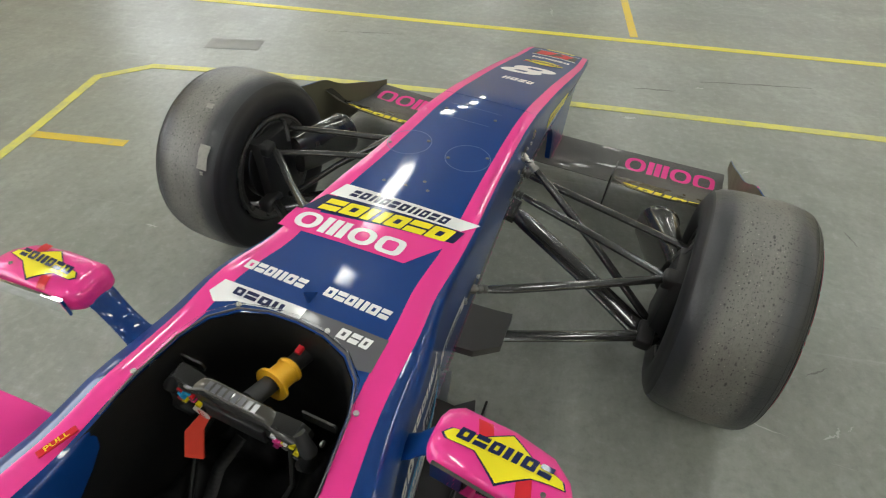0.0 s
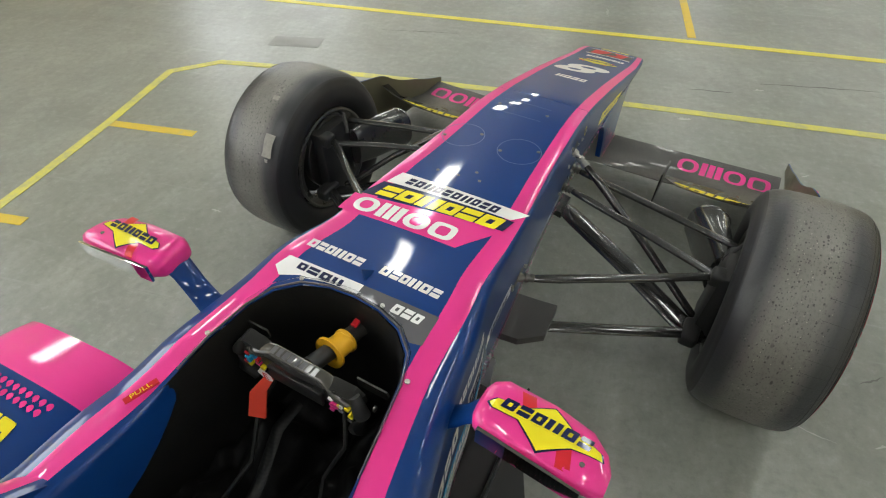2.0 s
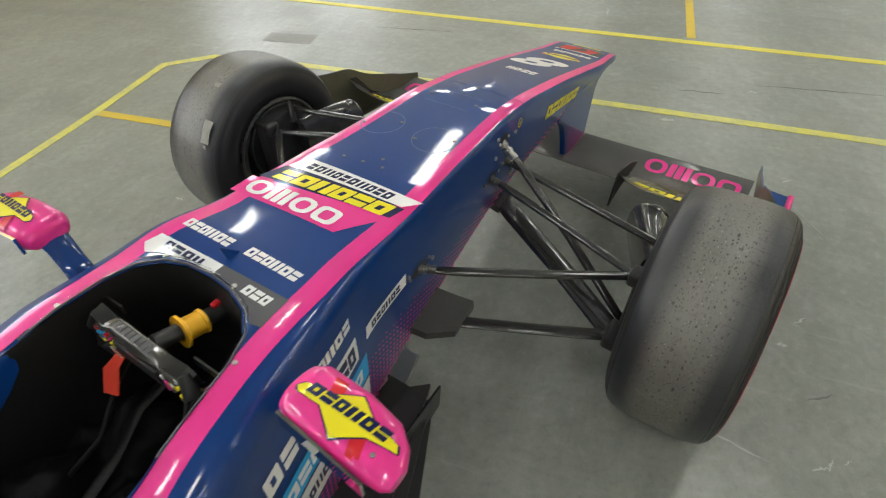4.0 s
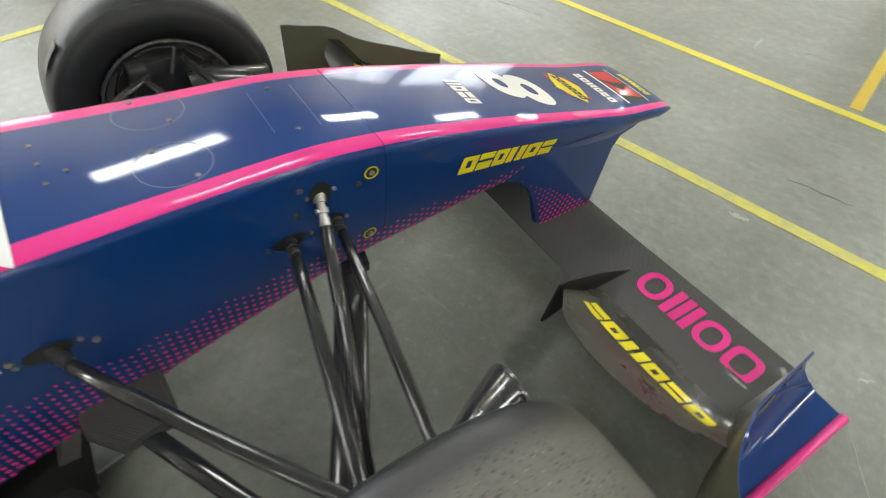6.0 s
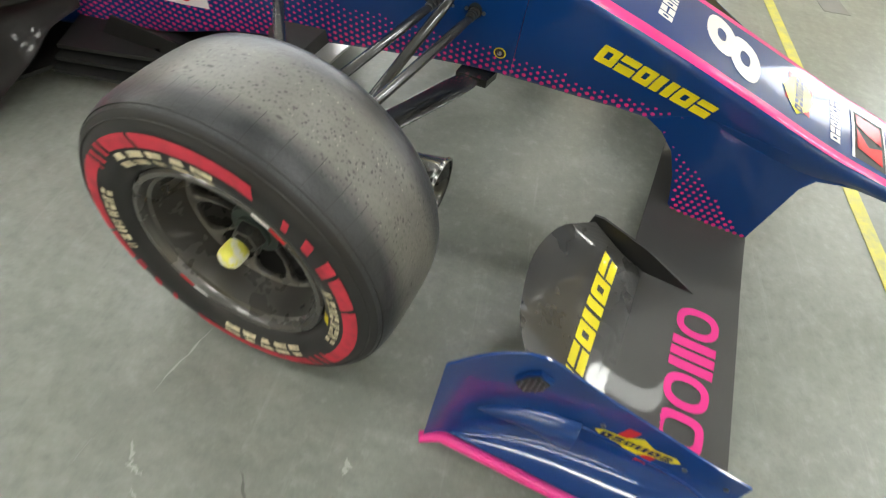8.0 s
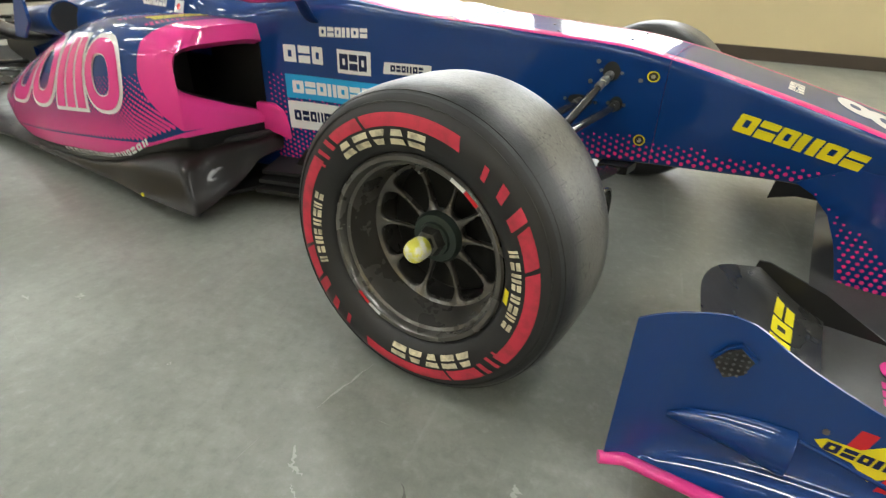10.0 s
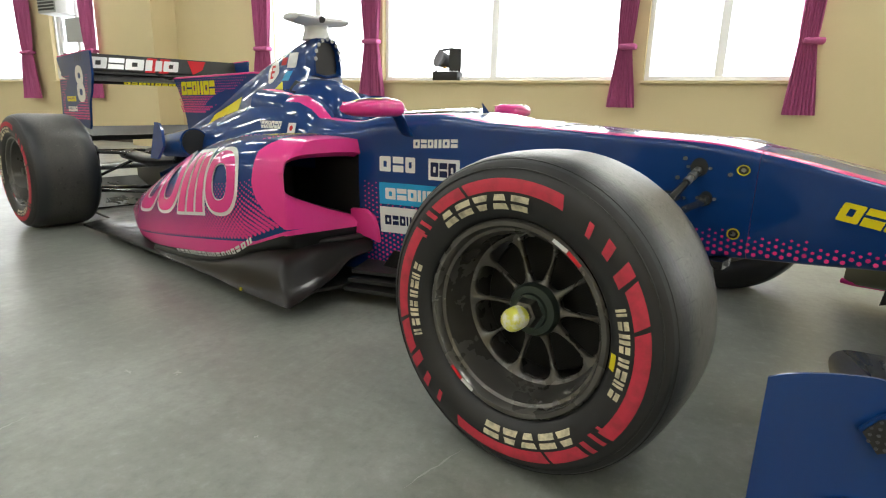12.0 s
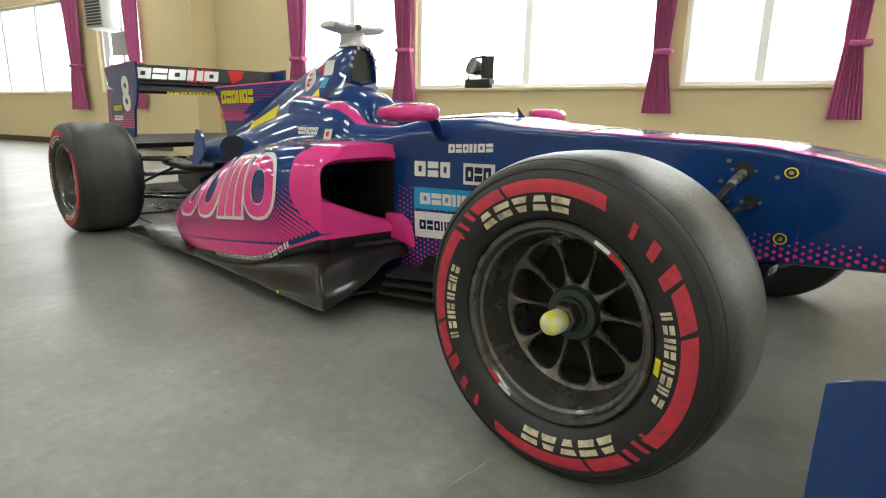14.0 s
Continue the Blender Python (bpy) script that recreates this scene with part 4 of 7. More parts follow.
# ---- front suspension ----
for s in (1, -1):
    def P(x, y, z):
        return Vector((0.013 + s * (x - 0.013), y, z))
    up_out, low_out = P(0.615, -0.055, 0.402), P(0.615, -0.10, 0.205)
    arms = [
        ("upper_arm", P(0.225, -0.345, 0.452), P(0.61, -0.065, 0.405), 0.0130, 0.7),
        ("upper_arm", P(0.190, 0.040, 0.452), P(0.612, -0.045, 0.402), 0.0125, 0.7),
        ("track_rod", P(0.180, 0.138, 0.455), P(0.600, 0.075, 0.424), 0.0115, 0.8),
        ("push_rod", P(0.205, 0.098, 0.507), P(0.60, -0.02, 0.235), 0.0130, 0.8),
        ("lower_arm", P(0.150, 0.165, 0.285), P(0.61, -0.075, 0.215), 0.035, 0.34),
        ("lower_arm", P(0.230, -0.325, 0.250), P(0.615, -0.115, 0.225), 0.0185, 0.5),
    ]
    for nm, a, b, r, fl in arms:
        b = a + (b - a) * (1.13 if nm != "push_rod" else 1.08)
        d = b - a
        pts = [a, a + d * 0.04, a + d * 0.12, a + d * 0.5, a + d * 0.88, a + d * 0.96, b]
        rod = part(nm, tube(pts, [r * 0.7, r * 0.9, r, r, r, r, r * 0.9], 16, fl, (0, 0, 1)), ARMC, car, "glossy black carbon suspension arm")
    # metal joints at the body
    for k_, (a, b) in enumerate(((P(0.150, 0.113, 0.541), P(0.205, 0.098, 0.507)), (P(0.158, 0.139, 0.459), P(0.185, 0.137, 0.455)), (P(0.165, 0.042, 0.455), P(0.195, 0.039, 0.452)), (P(0.195, -0.362, 0.456), P(0.23, -0.34, 0.452)))):
        d = b - a
        j = tube([a, a + d * 0.35, a + d * 0.36, a + d * 0.5, a + d * 0.51, a + d * 0.66, a + d * 0.67, a + d * 0.8, a + d * 0.81, b], [0.0125, 0.0125, 0.0085, 0.0085, 0.0125, 0.0125, 0.0095, 0.0095, 0.0115, 0.0115], 12)
        part("rod_end", j, DSTEEL if k_ else STEEL, car, "worn steel rod end")
    for y, z, w, h in ((0.113, 0.545, 0.022, 0.028), (0.139, 0.462, 0.017, 0.020), (0.042, 0.458, 0.034, 0.016), (-0.362, 0.458, 0.036, 0.018)):
        hole = decal("joint_pocket", [oval(y, z, w, h, 20)], lambda u, v: on_side(u, v, 0.0015, s), BLACK, tub, "dark pocket round a suspension joint")
        for k in (-1, 1):
            part("bolt", disc(on_side(y + k * w * 1.25, z, 0.002, s), (s, 0, 0), 0.0045, 0.004, 8), STEEL, tub)
    part("arm_shroud", loft([[P(0.16, -0.405, 0.243), P(0.16, -0.40, 0.262), P(0.16, -0.255, 0.276), P(0.16, -0.25, 0.236)], [P(0.235, -0.395, 0.243), P(0.235, -0.39, 0.262), P(0.235, -0.25, 0.279), P(0.235, -0.245, 0.242)], [P(0.288, -0.345, 0.24), P(0.288, -0.342, 0.26), P(0.282, -0.245, 0.282), P(0.282, -0.24, 0.246)]]), SHROUD, car, "dull carbon shroud over the lower arm")
    part("blade_shroud", loft([[P(0.12, 0.125, 0.276), P(0.12, 0.125, 0.298), P(0.12, 0.215, 0.302), P(0.12, 0.215, 0.280)], [P(0.165, 0.12, 0.27), P(0.165, 0.12, 0.292), P(0.165, 0.205, 0.297), P(0.165, 0.205, 0.275)]]), ARMC, car)
    # upright, caliper and brake duct inside the wheel
    for cy, cz, hw in ((-0.095, 0.217, 0.05), (-0.055, 0.405, 0.03)):
        part("arm_fork", box_bm(0.612, 0.66, cy - hw * 0.85, cy + hw * 0.85, cz - 0.022, cz + 0.022, 0.012, 3, Matrix.Diagonal((s, 1, 1, 1))), BLACK, car, "black bracket that holds the suspension arms")
    up = part("upright", box_bm(0.632, 0.70, -0.085, 0.075, 0.17, 0.43, 0.02, 2, Matrix.Diagonal((s, 1, 1, 1))), BLACK, car, "black wheel upright with brake")
    part("caliper", box_bm(0.655, 0.72, 0.075, 0.135, 0.24, 0.38, 0.012, 2, Matrix.Diagonal((s, 1, 1, 1))), CARBON, up)
    part("brake_disc", disc(P(0.71, 0.008, 0.31), (1, 0, 0), 0.135, 0.028, 40, 0.003, 0.05), CARBON, up)
    part("brake_hose", tube([P(0.63, 0.02, 0.40), P(0.66, 0.05, 0.45), P(0.70, 0.08, 0.43), P(0.71, 0.10, 0.36)], 0.006, 8), BLACK, up)
    rings = []
    for k, (y, xc, zc, rx, rz) in enumerate([(0.06, 0.645, 0.315, 0.03, 0.07), (0.12, 0.622, 0.318, 0.040, 0.078), (0.19, 0.595, 0.318, 0.052, 0.076), (0.252, 0.574, 0.316, 0.060, 0.072), (0.258, 0.573, 0.316, 0.063, 0.075), (0.264, 0.572, 0.316, 0.062, 0.074)]):
        rings.append([P(xc + rx * math.copysign(abs(math.cos(a)) ** 0.85, math.cos(a)), y, zc + rz * math.copysign(abs(math.sin(a)) ** 0.85, math.sin(a))) for a in [2 * math.pi * i / 28 for i in range(28)]])
    inner = []
    for r in rings[::-1]:
        c = sum(r, Vector()) / len(r)
        inner.append([c + (p - c) * 0.93 for p in r])
    duct = part("brake_duct", loft(rings + inner, True, True), DUCTC, up, "glossy black carbon brake cooling duct")

# ---- front wing ----
PLACED = set()     # parts given at their final place


def airfoil(chord_pts, thick, n=9):
    """Ring of (along, up) pairs over a camber line given as (s, z) pairs from leading to trailing edge."""
    f = smooth_curve(chord_pts)
    s0, s1 = chord_pts[0][0], chord_pts[-1][0]
    up, dn = [], []
    for i in range(n + 1):
        q = i / n
        s = s0 + (s1 - s0) * q
        t = thick * (1.5 * math.sqrt(q + 0.004) - 1.45 * q + 0.05)
        up.append((s, f(s) + t * 0.5))
        dn.append((s, f(s) - t * 0.5))
    return up + dn[::-1]


EP_X = smooth_curve([(0.40, 0.945), (0.42, 0.932), (0.471, 0.888), (0.526, 0.858), (0.588, 0.839), (0.66, 0.827), (0.785, 0.816), (0.887, 0.807), (0.985, 0.799)])
EP_TOP = smooth_curve([(0.418, 0.345), (0.44, 0.350), (0.526, 0.352), (0.575, 0.340), (0.60, 0.322), (0.66, 0.288), (0.724, 0.261), (0.785, 0.239), (0.887, 0.198), (0.985, 0.166)])


def ep_x(y):
    return EP_X(y - 0.02) - 0.002


def ep_wall(y, z):
    """The end plate's outer face: a curved wall that flares into its foot."""
    x = EP_X(y) + 0.010 * max(0.0, EP_TOP(y) - z) / 0.25
    f = min(1.0, max(0.0, (0.125 - z) / 0.062))
    return x + max(0.0, 0.928 - x) * (1 - math.sqrt(1 - f * f))


wing_rings, le = [], smooth_curve([(0, 0.975), (0.2, 0.978), (0.5, 0.99), (0.82, 1.002)])
for x in [-0.80 + 1.60 * i / 40 for i in range(41)]:
    ax_ = abs(x)
    te = 0.705
    lift = 0.012 * min(1, max(0, (ax_ - 0.38) / 0.2))
    sec = airfoil([(0, 0.104), (0.12, 0.100 + lift * 0.3), (0.2, 0.108 + lift), (le(ax_) - te, 0.122 + lift * 2)], 0.020)
    wing_rings.append([(x, le(ax_) - s, z) for s, z in sec])
wing = part("front_wing", loft(wing_rings), WINGC, car, "dull grey-black carbon front wing", 50)
for s in (1, -1):
    rings = []
    for i in range(19):
        q = i / 18
        x = 0.385 + (0.90 - 0.385) * q
        back = smooth_curve([(0, 0.585), (0.15, 0.515), (0.4, 0.488), (0.65, 0.505), (0.85, 0.56), (1, 0.61)])(q)
        rise = smooth_curve([(0, 0.225), (0.3, 0.262), (0.6, 0.272), (1, 0.255)])(q)
        front = 0.735
        c = front - back
        sec = airfoil([(0, 0.138), (c * 0.35, 0.158), (c * 0.7, 0.155 + (rise - 0.155) * 0.55), (c, rise)], 0.012)
        rings.append([(s * min(x, ep_x(front - u) - 0.003), front - u, z) for u, z in sec])
    part("flap", loft(rings), FLAPC, wing, "upswept carbon wing flap", 50)
    # turning fin between main plane and flap
    part("fin", plate([(0.868, 0.122), (0.72, 0.20), (0.60, 0.238), (0.578, 0.236), (0.562, 0.10), (0.64, 0.125), (0.75, 0.128)], 0.006, lambda u, v, w: Vector((s * (0.376 + w), u, v))), BLACK, wing, "thin black carbon turning fin")
    # end plate: a wall curved in plan, with a flared foot
    rings, ny = [], 30
    heights = (1.0, 0.75, 0.5, 0.25, 0.0)
    for layer in (0, 1):
        for i in range(ny + 1):
            y = 0.418 + (0.985 - 0.418) * i / ny
            o = 0.005 * layer
            zt = EP_TOP(y)
            zs = [0.125 + (zt - 0.125) * q for q in heights] + [0.105, 0.088, 0.075, 0.067, 0.063]
            rings.append([(s * (ep_wall(y, z) + o - 0.005), y, z + (o if z < 0.07 else 0)) for z in zs])
    verts = [p for r in rings for p in r]
    m, faces = len(rings[0]), []
    k = (ny + 1) * m
    for layer in (0, 1):
        for i in range(ny):
            for j in range(m - 1):
                a = layer * k + i * m + j
                faces.append((a, a + 1, a + m + 1, a + m))
    for i in range(ny):
        for j in (0, m - 1):
            a = i * m + j
            faces.append((a, a + m, a + m + k, a + k))
    for i in (0, ny):
        for j in range(m - 1):
            a = i * m + j
            faces.append((a, a + 1, a + 1 + k, a + k))
    me = mesh_of("end_plate", verts, faces, [BLUE, INNER], [1 if i < ny * (m - 1) else 0 for i in range(len(faces))])
    ep = child("end_plate", sharpen(me, 40), wing, "glossy blue wing end plate with a pink foot edge")
    PLACED.add(ep.name)
    part("foot_edge", tube([(s * max(0.928, EP_X(y) + 0.01), y, 0.068) for y in (0.412, 0.45, 0.6, 0.8, 0.985)], 0.0115, 12), PINK, ep, "bright pink foot edge")

    def ep_at(y, z, e=0.0):
        return Vector((s * (ep_wall(y, z) + e), y, z))
    part("vent_frame", plate([(0.512, 0.322), (0.530, 0.345), (0.548, 0.352), (0.575, 0.330), (0.566, 0.300), (0.535, 0.288)], 0.012, lambda u, v, w: ep_at(u + 0.012, v - 0.042, w + 0.003)), BLUE, ep)
    part("vent_mesh", plate([(0.517, 0.321), (0.532, 0.341), (0.548, 0.347), (0.570, 0.328), (0.562, 0.304), (0.537, 0.293)], 0.008, lambda u, v, w: ep_at(u + 0.012, v - 0.042, w + 0.0085)), BLACK, ep, "black perforated vent")
    dots = []
    for iy in range(5):
        for iz in range(5):
            y, z = 0.525 + 0.0095 * iy, 0.301 + 0.0095 * iz
            if abs(y - 0.544) + abs(z - 0.320) < 0.034:
                dots.append(disc(ep_at(y + 0.012, z - 0.042, 0.0132), (1, 0, 0), 0.0022, 0.002, 8))
    part("perforation", join_bm(*dots), GREYF, ep)
    part("half_pod", loft([[ep_at(y, zc + 0.040 * math.sin(a) * f, 0.034 * math.cos(a) * f + 0.001) for a in [math.pi * (i / 12) - math.pi / 2 for i in range(13)]] for y, zc, f in ((0.49, 0.160, 0.12), (0.52, 0.158, 0.42), (0.57, 0.152, 0.68), (0.62, 0.145, 0.88), (0.668, 0.139, 1.0), (0.672, 0.139, 0.97))]), BLUE, ep)
    part("ridge", tube([ep_at(y, 0.164 - 0.26 * (y - 0.675), 0.0) for y in (0.675, 0.72, 0.78, 0.84, 0.9, 0.95, 0.983)], 0.0045, 8), BLUE, ep)
    for y, z in ((0.703, 0.195), (0.872, 0.148), (0.955, 0.135)):
        part("screw", disc(ep_at(y, z, 0.001), (s, 0, 0), 0.005, 0.004, 10), DSTEEL, ep)

    def ep_decal(u, v, e=0.0012):
        return ep_at(0.776 + u * 1.15, 0.166 + v * 1.15 - u * 0.07, e)
    dia = [(-0.072, 0.004), (-0.06, 0.012), (-0.022, 0.013), (0.0, 0.030), (0.024, 0.013), (0.06, 0.012), (0.072, 0.002), (0.060, -0.008), (0.022, -0.011), (0.0, -0.030), (-0.024, -0.011), (-0.06, -0.006)]
    decal("red_arrow", Groups([[rect(-0.040, 0.010, -0.020, 0.042)], [rect(0.020, -0.044, 0.040, -0.008)]]), lambda u, v: ep_decal(u + v * 0.25, v, 0.0008), RED, ep)
    decal("yellow_diamond", [dia], ep_decal, YELLOW, ep, "yellow diamond sticker")
    decal("dark_bars", bars(6, 0.118, 0.015, 0.2), lambda u, v: ep_decal(u * s, v + 0.002, 0.0024), NAVY, ep)
    # printed marks on the wing
    bx = 0.575

    def on_main(u, v):
        x, y = bx + u, 0.895 - v
        t = 0.02 * (1.5 * math.sqrt(max(0.0, (0.99 - y) / 0.285) + 0.004) - 1.45 * (0.99 - y) / 0.285 + 0.05) * 0.5
        lift = 0.012 * min(1, max(0, (x - 0.38) / 0.2))
        d = 0.99 - y
        z = smooth_curve([(0, 0.104), (0.12, 0.100 + lift * 0.3), (0.2, 0.108 + lift), (0.285, 0.122 + lift * 2)])(d) + t
        return Vector((s * x, y, z + 0.0018))
    decal("pink_mark", plain_mark(0.365, 0.098, 0.0, 0.55), lambda u, v: on_main(0.012 - u, v), PINK, wing, "pink printed rings and bars")

    def on_flap(u, v):
        x, y = 0.585 + u, 0.655 - v
        q = (x - 0.385) / 0.515
        back = smooth_curve([(0, 0.585), (0.15, 0.515), (0.4, 0.488), (0.65, 0.505), (0.85, 0.56), (1, 0.61)])(q)
        rise = smooth_curve([(0, 0.225), (0.3, 0.262), (0.6, 0.272), (1, 0.255)])(q)
        c = 0.735 - back
        d = min(c, max(0.0, 0.735 - y))
        t = 0.012 * (1.5 * math.sqrt(d / c + 0.004) - 1.45 * d / c + 0.05) * 0.5
        return Vector((s * x, y, smooth_curve([(0, 0.138), (c * 0.35, 0.158), (c * 0.7, 0.155 + (rise - 0.155) * 0.55), (c, rise)])(d) + t + 0.0016))
    decal("yellow_mark", bars(6, 0.38, 0.042, 0.25, 0.86, 0.28), lambda u, v: on_flap(0.02 - u, v), YELLOW, wing, "yellow printed bars", 0.012)

# ---- prints on nose and tub ----


def facing(cx, cy):
    """Reads from the front of the car."""
    return lambda u, v, e=0.0012: on_top(cx - u, cy - v, e)


def driver(cx, cy, lean=0.0):
    return lambda u, v, e=0.0012: on_top(cx + u, cy + v + lean * u, e)


def eight(h, w):
    """The numeral from two rings."""
    return ring_poly(0, h * 0.225, w * 0.47, h * 0.275, (0.34, 0.30), 30, 2.3) + ring_poly(0, -h * 0.222, w * 0.5, h * 0.278, (0.36, 0.33), 30, 2.3)


decal("race_number", [[(u + 0.45 * v, v) for u, v in q] for q in eight(0.150, 0.132)], facing(-0.008, 0.705), WHITE, nose, "white race number eight", 0.03)
decal("white_mark", bars(4, 0.10, 0.036, 0.12, 0.8, 0.35), facing(0.005, 0.535), WHITE, nose, "white printed sponsor bars", 0.03)
dia = [(-0.075, 0.004), (-0.04, 0.028), (0.0, 0.044), (0.04, 0.028), (0.075, 0.004), (0.04, -0.026), (0.0, -0.04), (-0.04, -0.026)]
f = facing(0.0, 0.885)
decal("red_arrow", Groups([[rect(-0.058, -0.03, -0.03, 0.036, 0.02)], [rect(0.026, -0.036, 0.05, 0.03, 0.02)]]), lambda u, v: f(u, v, 0.0010), RED, nose)
decal("yellow_diamond", [dia], lambda u, v: f(u, v, 0.0018), YELLOW, nose, "yellow diamond sticker")
decal("dark_bars", bars(6, 0.12, 0.022, 0.2), lambda u, v: f(u, v, 0.0026), NAVY, nose)
decal("white_mark", bars(6, 0.15, 0.026, 0, 0.82, 0.3), facing(0.0, 0.985), WHITE, nose, "white printed sponsor bars", 0.03)
f2 = facing(0.0, 1.072)
decal("black_badge", [rect(-0.085, -0.042, 0.085, 0.04)], lambda u, v: f2(u, v, 0.0010), BLACK, nose, "black and red badge sticker", 0.03)
decal("white_edge", Groups([[rect(-0.088, 0.036, 0.088, 0.043)], [rect(-0.088, -0.045, 0.088, -0.042)]]), lambda u, v: f2(u, v, 0.0018), WHITE, nose)
decal("red_arrow", Groups([[[(-0.07, -0.034), (-0.01, -0.034), (-0.03, 0.0), (0.02, 0.03), (-0.05, 0.03)]], [[(0.0, -0.034), (0.07, -0.034), (0.075, 0.03), (0.035, 0.03), (0.012, 0.0)]]]), lambda u, v: f2(u, v, 0.0022), RED, nose, "", 0.03)
decal("yellow_mark", bars(6, 0.12, 0.020, 0.1), facing(0.0, 1.150), YELLOW, nose, "", 0.03)

# block of prints ahead of the cockpit
g = driver(0, 0)
pink = [(-0.16, -0.530), (0.112, -0.518), (0.168, -0.416), (0.168, -0.41), (-0.125, -0.458), (-0.16, -0.462)]
decal("pink_panel", [pink], lambda u, v: on_top(u, v, 0.0010), PINK, tub, "pink printed panel")
decal("white_mark", plain_mark(0.235, 0.054, 0.0, 0.5), lambda u, v: on_top(-0.022 - u, -0.487 - v + 0.03 * -u, 0.0022), WHITE, tub, "white printed rings and bars", 0.03)
decal("navy_panel", [[(-0.15, -0.455), (0.168, -0.412), (0.175, -0.368), (-0.13, -0.388)]], lambda u, v: on_top(u, v, 0.0014), NAVY, tub, "", 0.04)
decal("yellow_mark", bars(6, 0.275, 0.044, 0.2, 0.88, 0.28), lambda u, v: on_top(0.018 - u, -0.409 - v - 0.10 * u, 0.0026), YELLOW, tub, "yellow printed bars", 0.03)
decal("white_banner", [[(-0.125, -0.386), (0.166, -0.367), (0.194, -0.329), (-0.112, -0.334)]], lambda u, v: on_top(u, v, 0.0020), WHITE, tub, "white printed banner", 0.04)
decal("dark_bars", bars(10, 0.22, 0.026, 0.2, 0.75, 0.4), lambda u, v: on_top(0.022 - u, -0.356 - v - 0.04 * u, 0.0030), NAVY, tub, "", 0.03)
for cx in (-0.068, 0.096):
    decal("white_mark", bars(6, 0.128, 0.026, 0, 0.84, 0.3), driver(cx, -0.664 + 0.03 * cx), WHITE, tub, "white printed sponsor bars", 0.03)
decal("white_panel", [[(-0.150, -0.757), (-0.140, -0.722), (0.030, -0.718), (0.030, -0.745), (-0.02, -0.747), (-0.09, -0.757), (-0.128, -0.775)]], driver(0, 0), WHITE, tub, "white printed panel", 0.04)
decal("dark_bars", bars(4, 0.105, 0.018, 0, 0.8, 0.4), lambda u, v: on_top(-0.055 + u, -0.737 + v, 0.0024), NAVY, tub)
decal("grey_panel", [[(0.030, -0.718), (0.184, -0.7125), (0.190, -0.782), (0.168, -0.787), (0.14, -0.768), (0.08, -0.748), (0.030, -0.745)]], driver(0, 0), GREYF, tub, "dark grey printed panel", 0.04)
decal("white_mark", bars(3, 0.062, 0.022, 0.1, 0.8, 0.35), lambda u, v: on_top(0.135 + u, -0.737 + v, 0.0024), WHITE, tub)
part("pitot_fin", loft([[(0.018, -0.70, 0.655), (0.022, -0.63, 0.645), (0.026, -0.70, 0.655)], [(0.020, -0.705, 0.690), (0.022, -0.675, 0.676), (0.024, -0.705, 0.690)], [(0.0215, -0.71, 0.712), (0.022, -0.705, 0.710), (0.0225, -0.71, 0.712)]]), BLUE, tub, "small blue antenna fin")
# lids and panel lines on top
THIN = material("pale_panel_line", (0.085, 0.13, 0.26), 0.5)
for cx in (-0.075, 0.075):
    decal("lid_line", ring_poly(cx, -0.092, 0.053, 0.062, 0.965, 40), lambda u, v: on_top(u, v, 0.0008), THIN, tub, "fine line of a round lid")
    for a in (0.5, 3.6):
        part("screw", disc(on_top(cx + 0.045 * math.cos(a), -0.092 + 0.053 * math.sin(a), 0.001), (0, 0, 1), 0.0045, 0.002, 10), DSTEEL, tub)
decal("hatch_line", Groups([[rect(-0.07, 0.168, 0.07, 0.1695)], [rect(-0.065, 0.082, 0.065, 0.0833)]]), lambda u, v: on_top(u, v, 0.0008), THIN, tub, "fine lines of a hatch", 0.03)
for x in (-0.068, 0.068):
    part("screw", disc(on_top(x, 0.125, 0.001), (0, 0, 1), 0.0045, 0.002, 10), DSTEEL, tub)
for x, y in ((-0.05, -0.28), (0.0, -0.275), (0.05, -0.27), (0.03, -0.24)):
    part("screw", disc(on_top(x, y, 0.0006), (0, 0, 1), 0.004, 0.0016, 10), DSTEEL, tub)

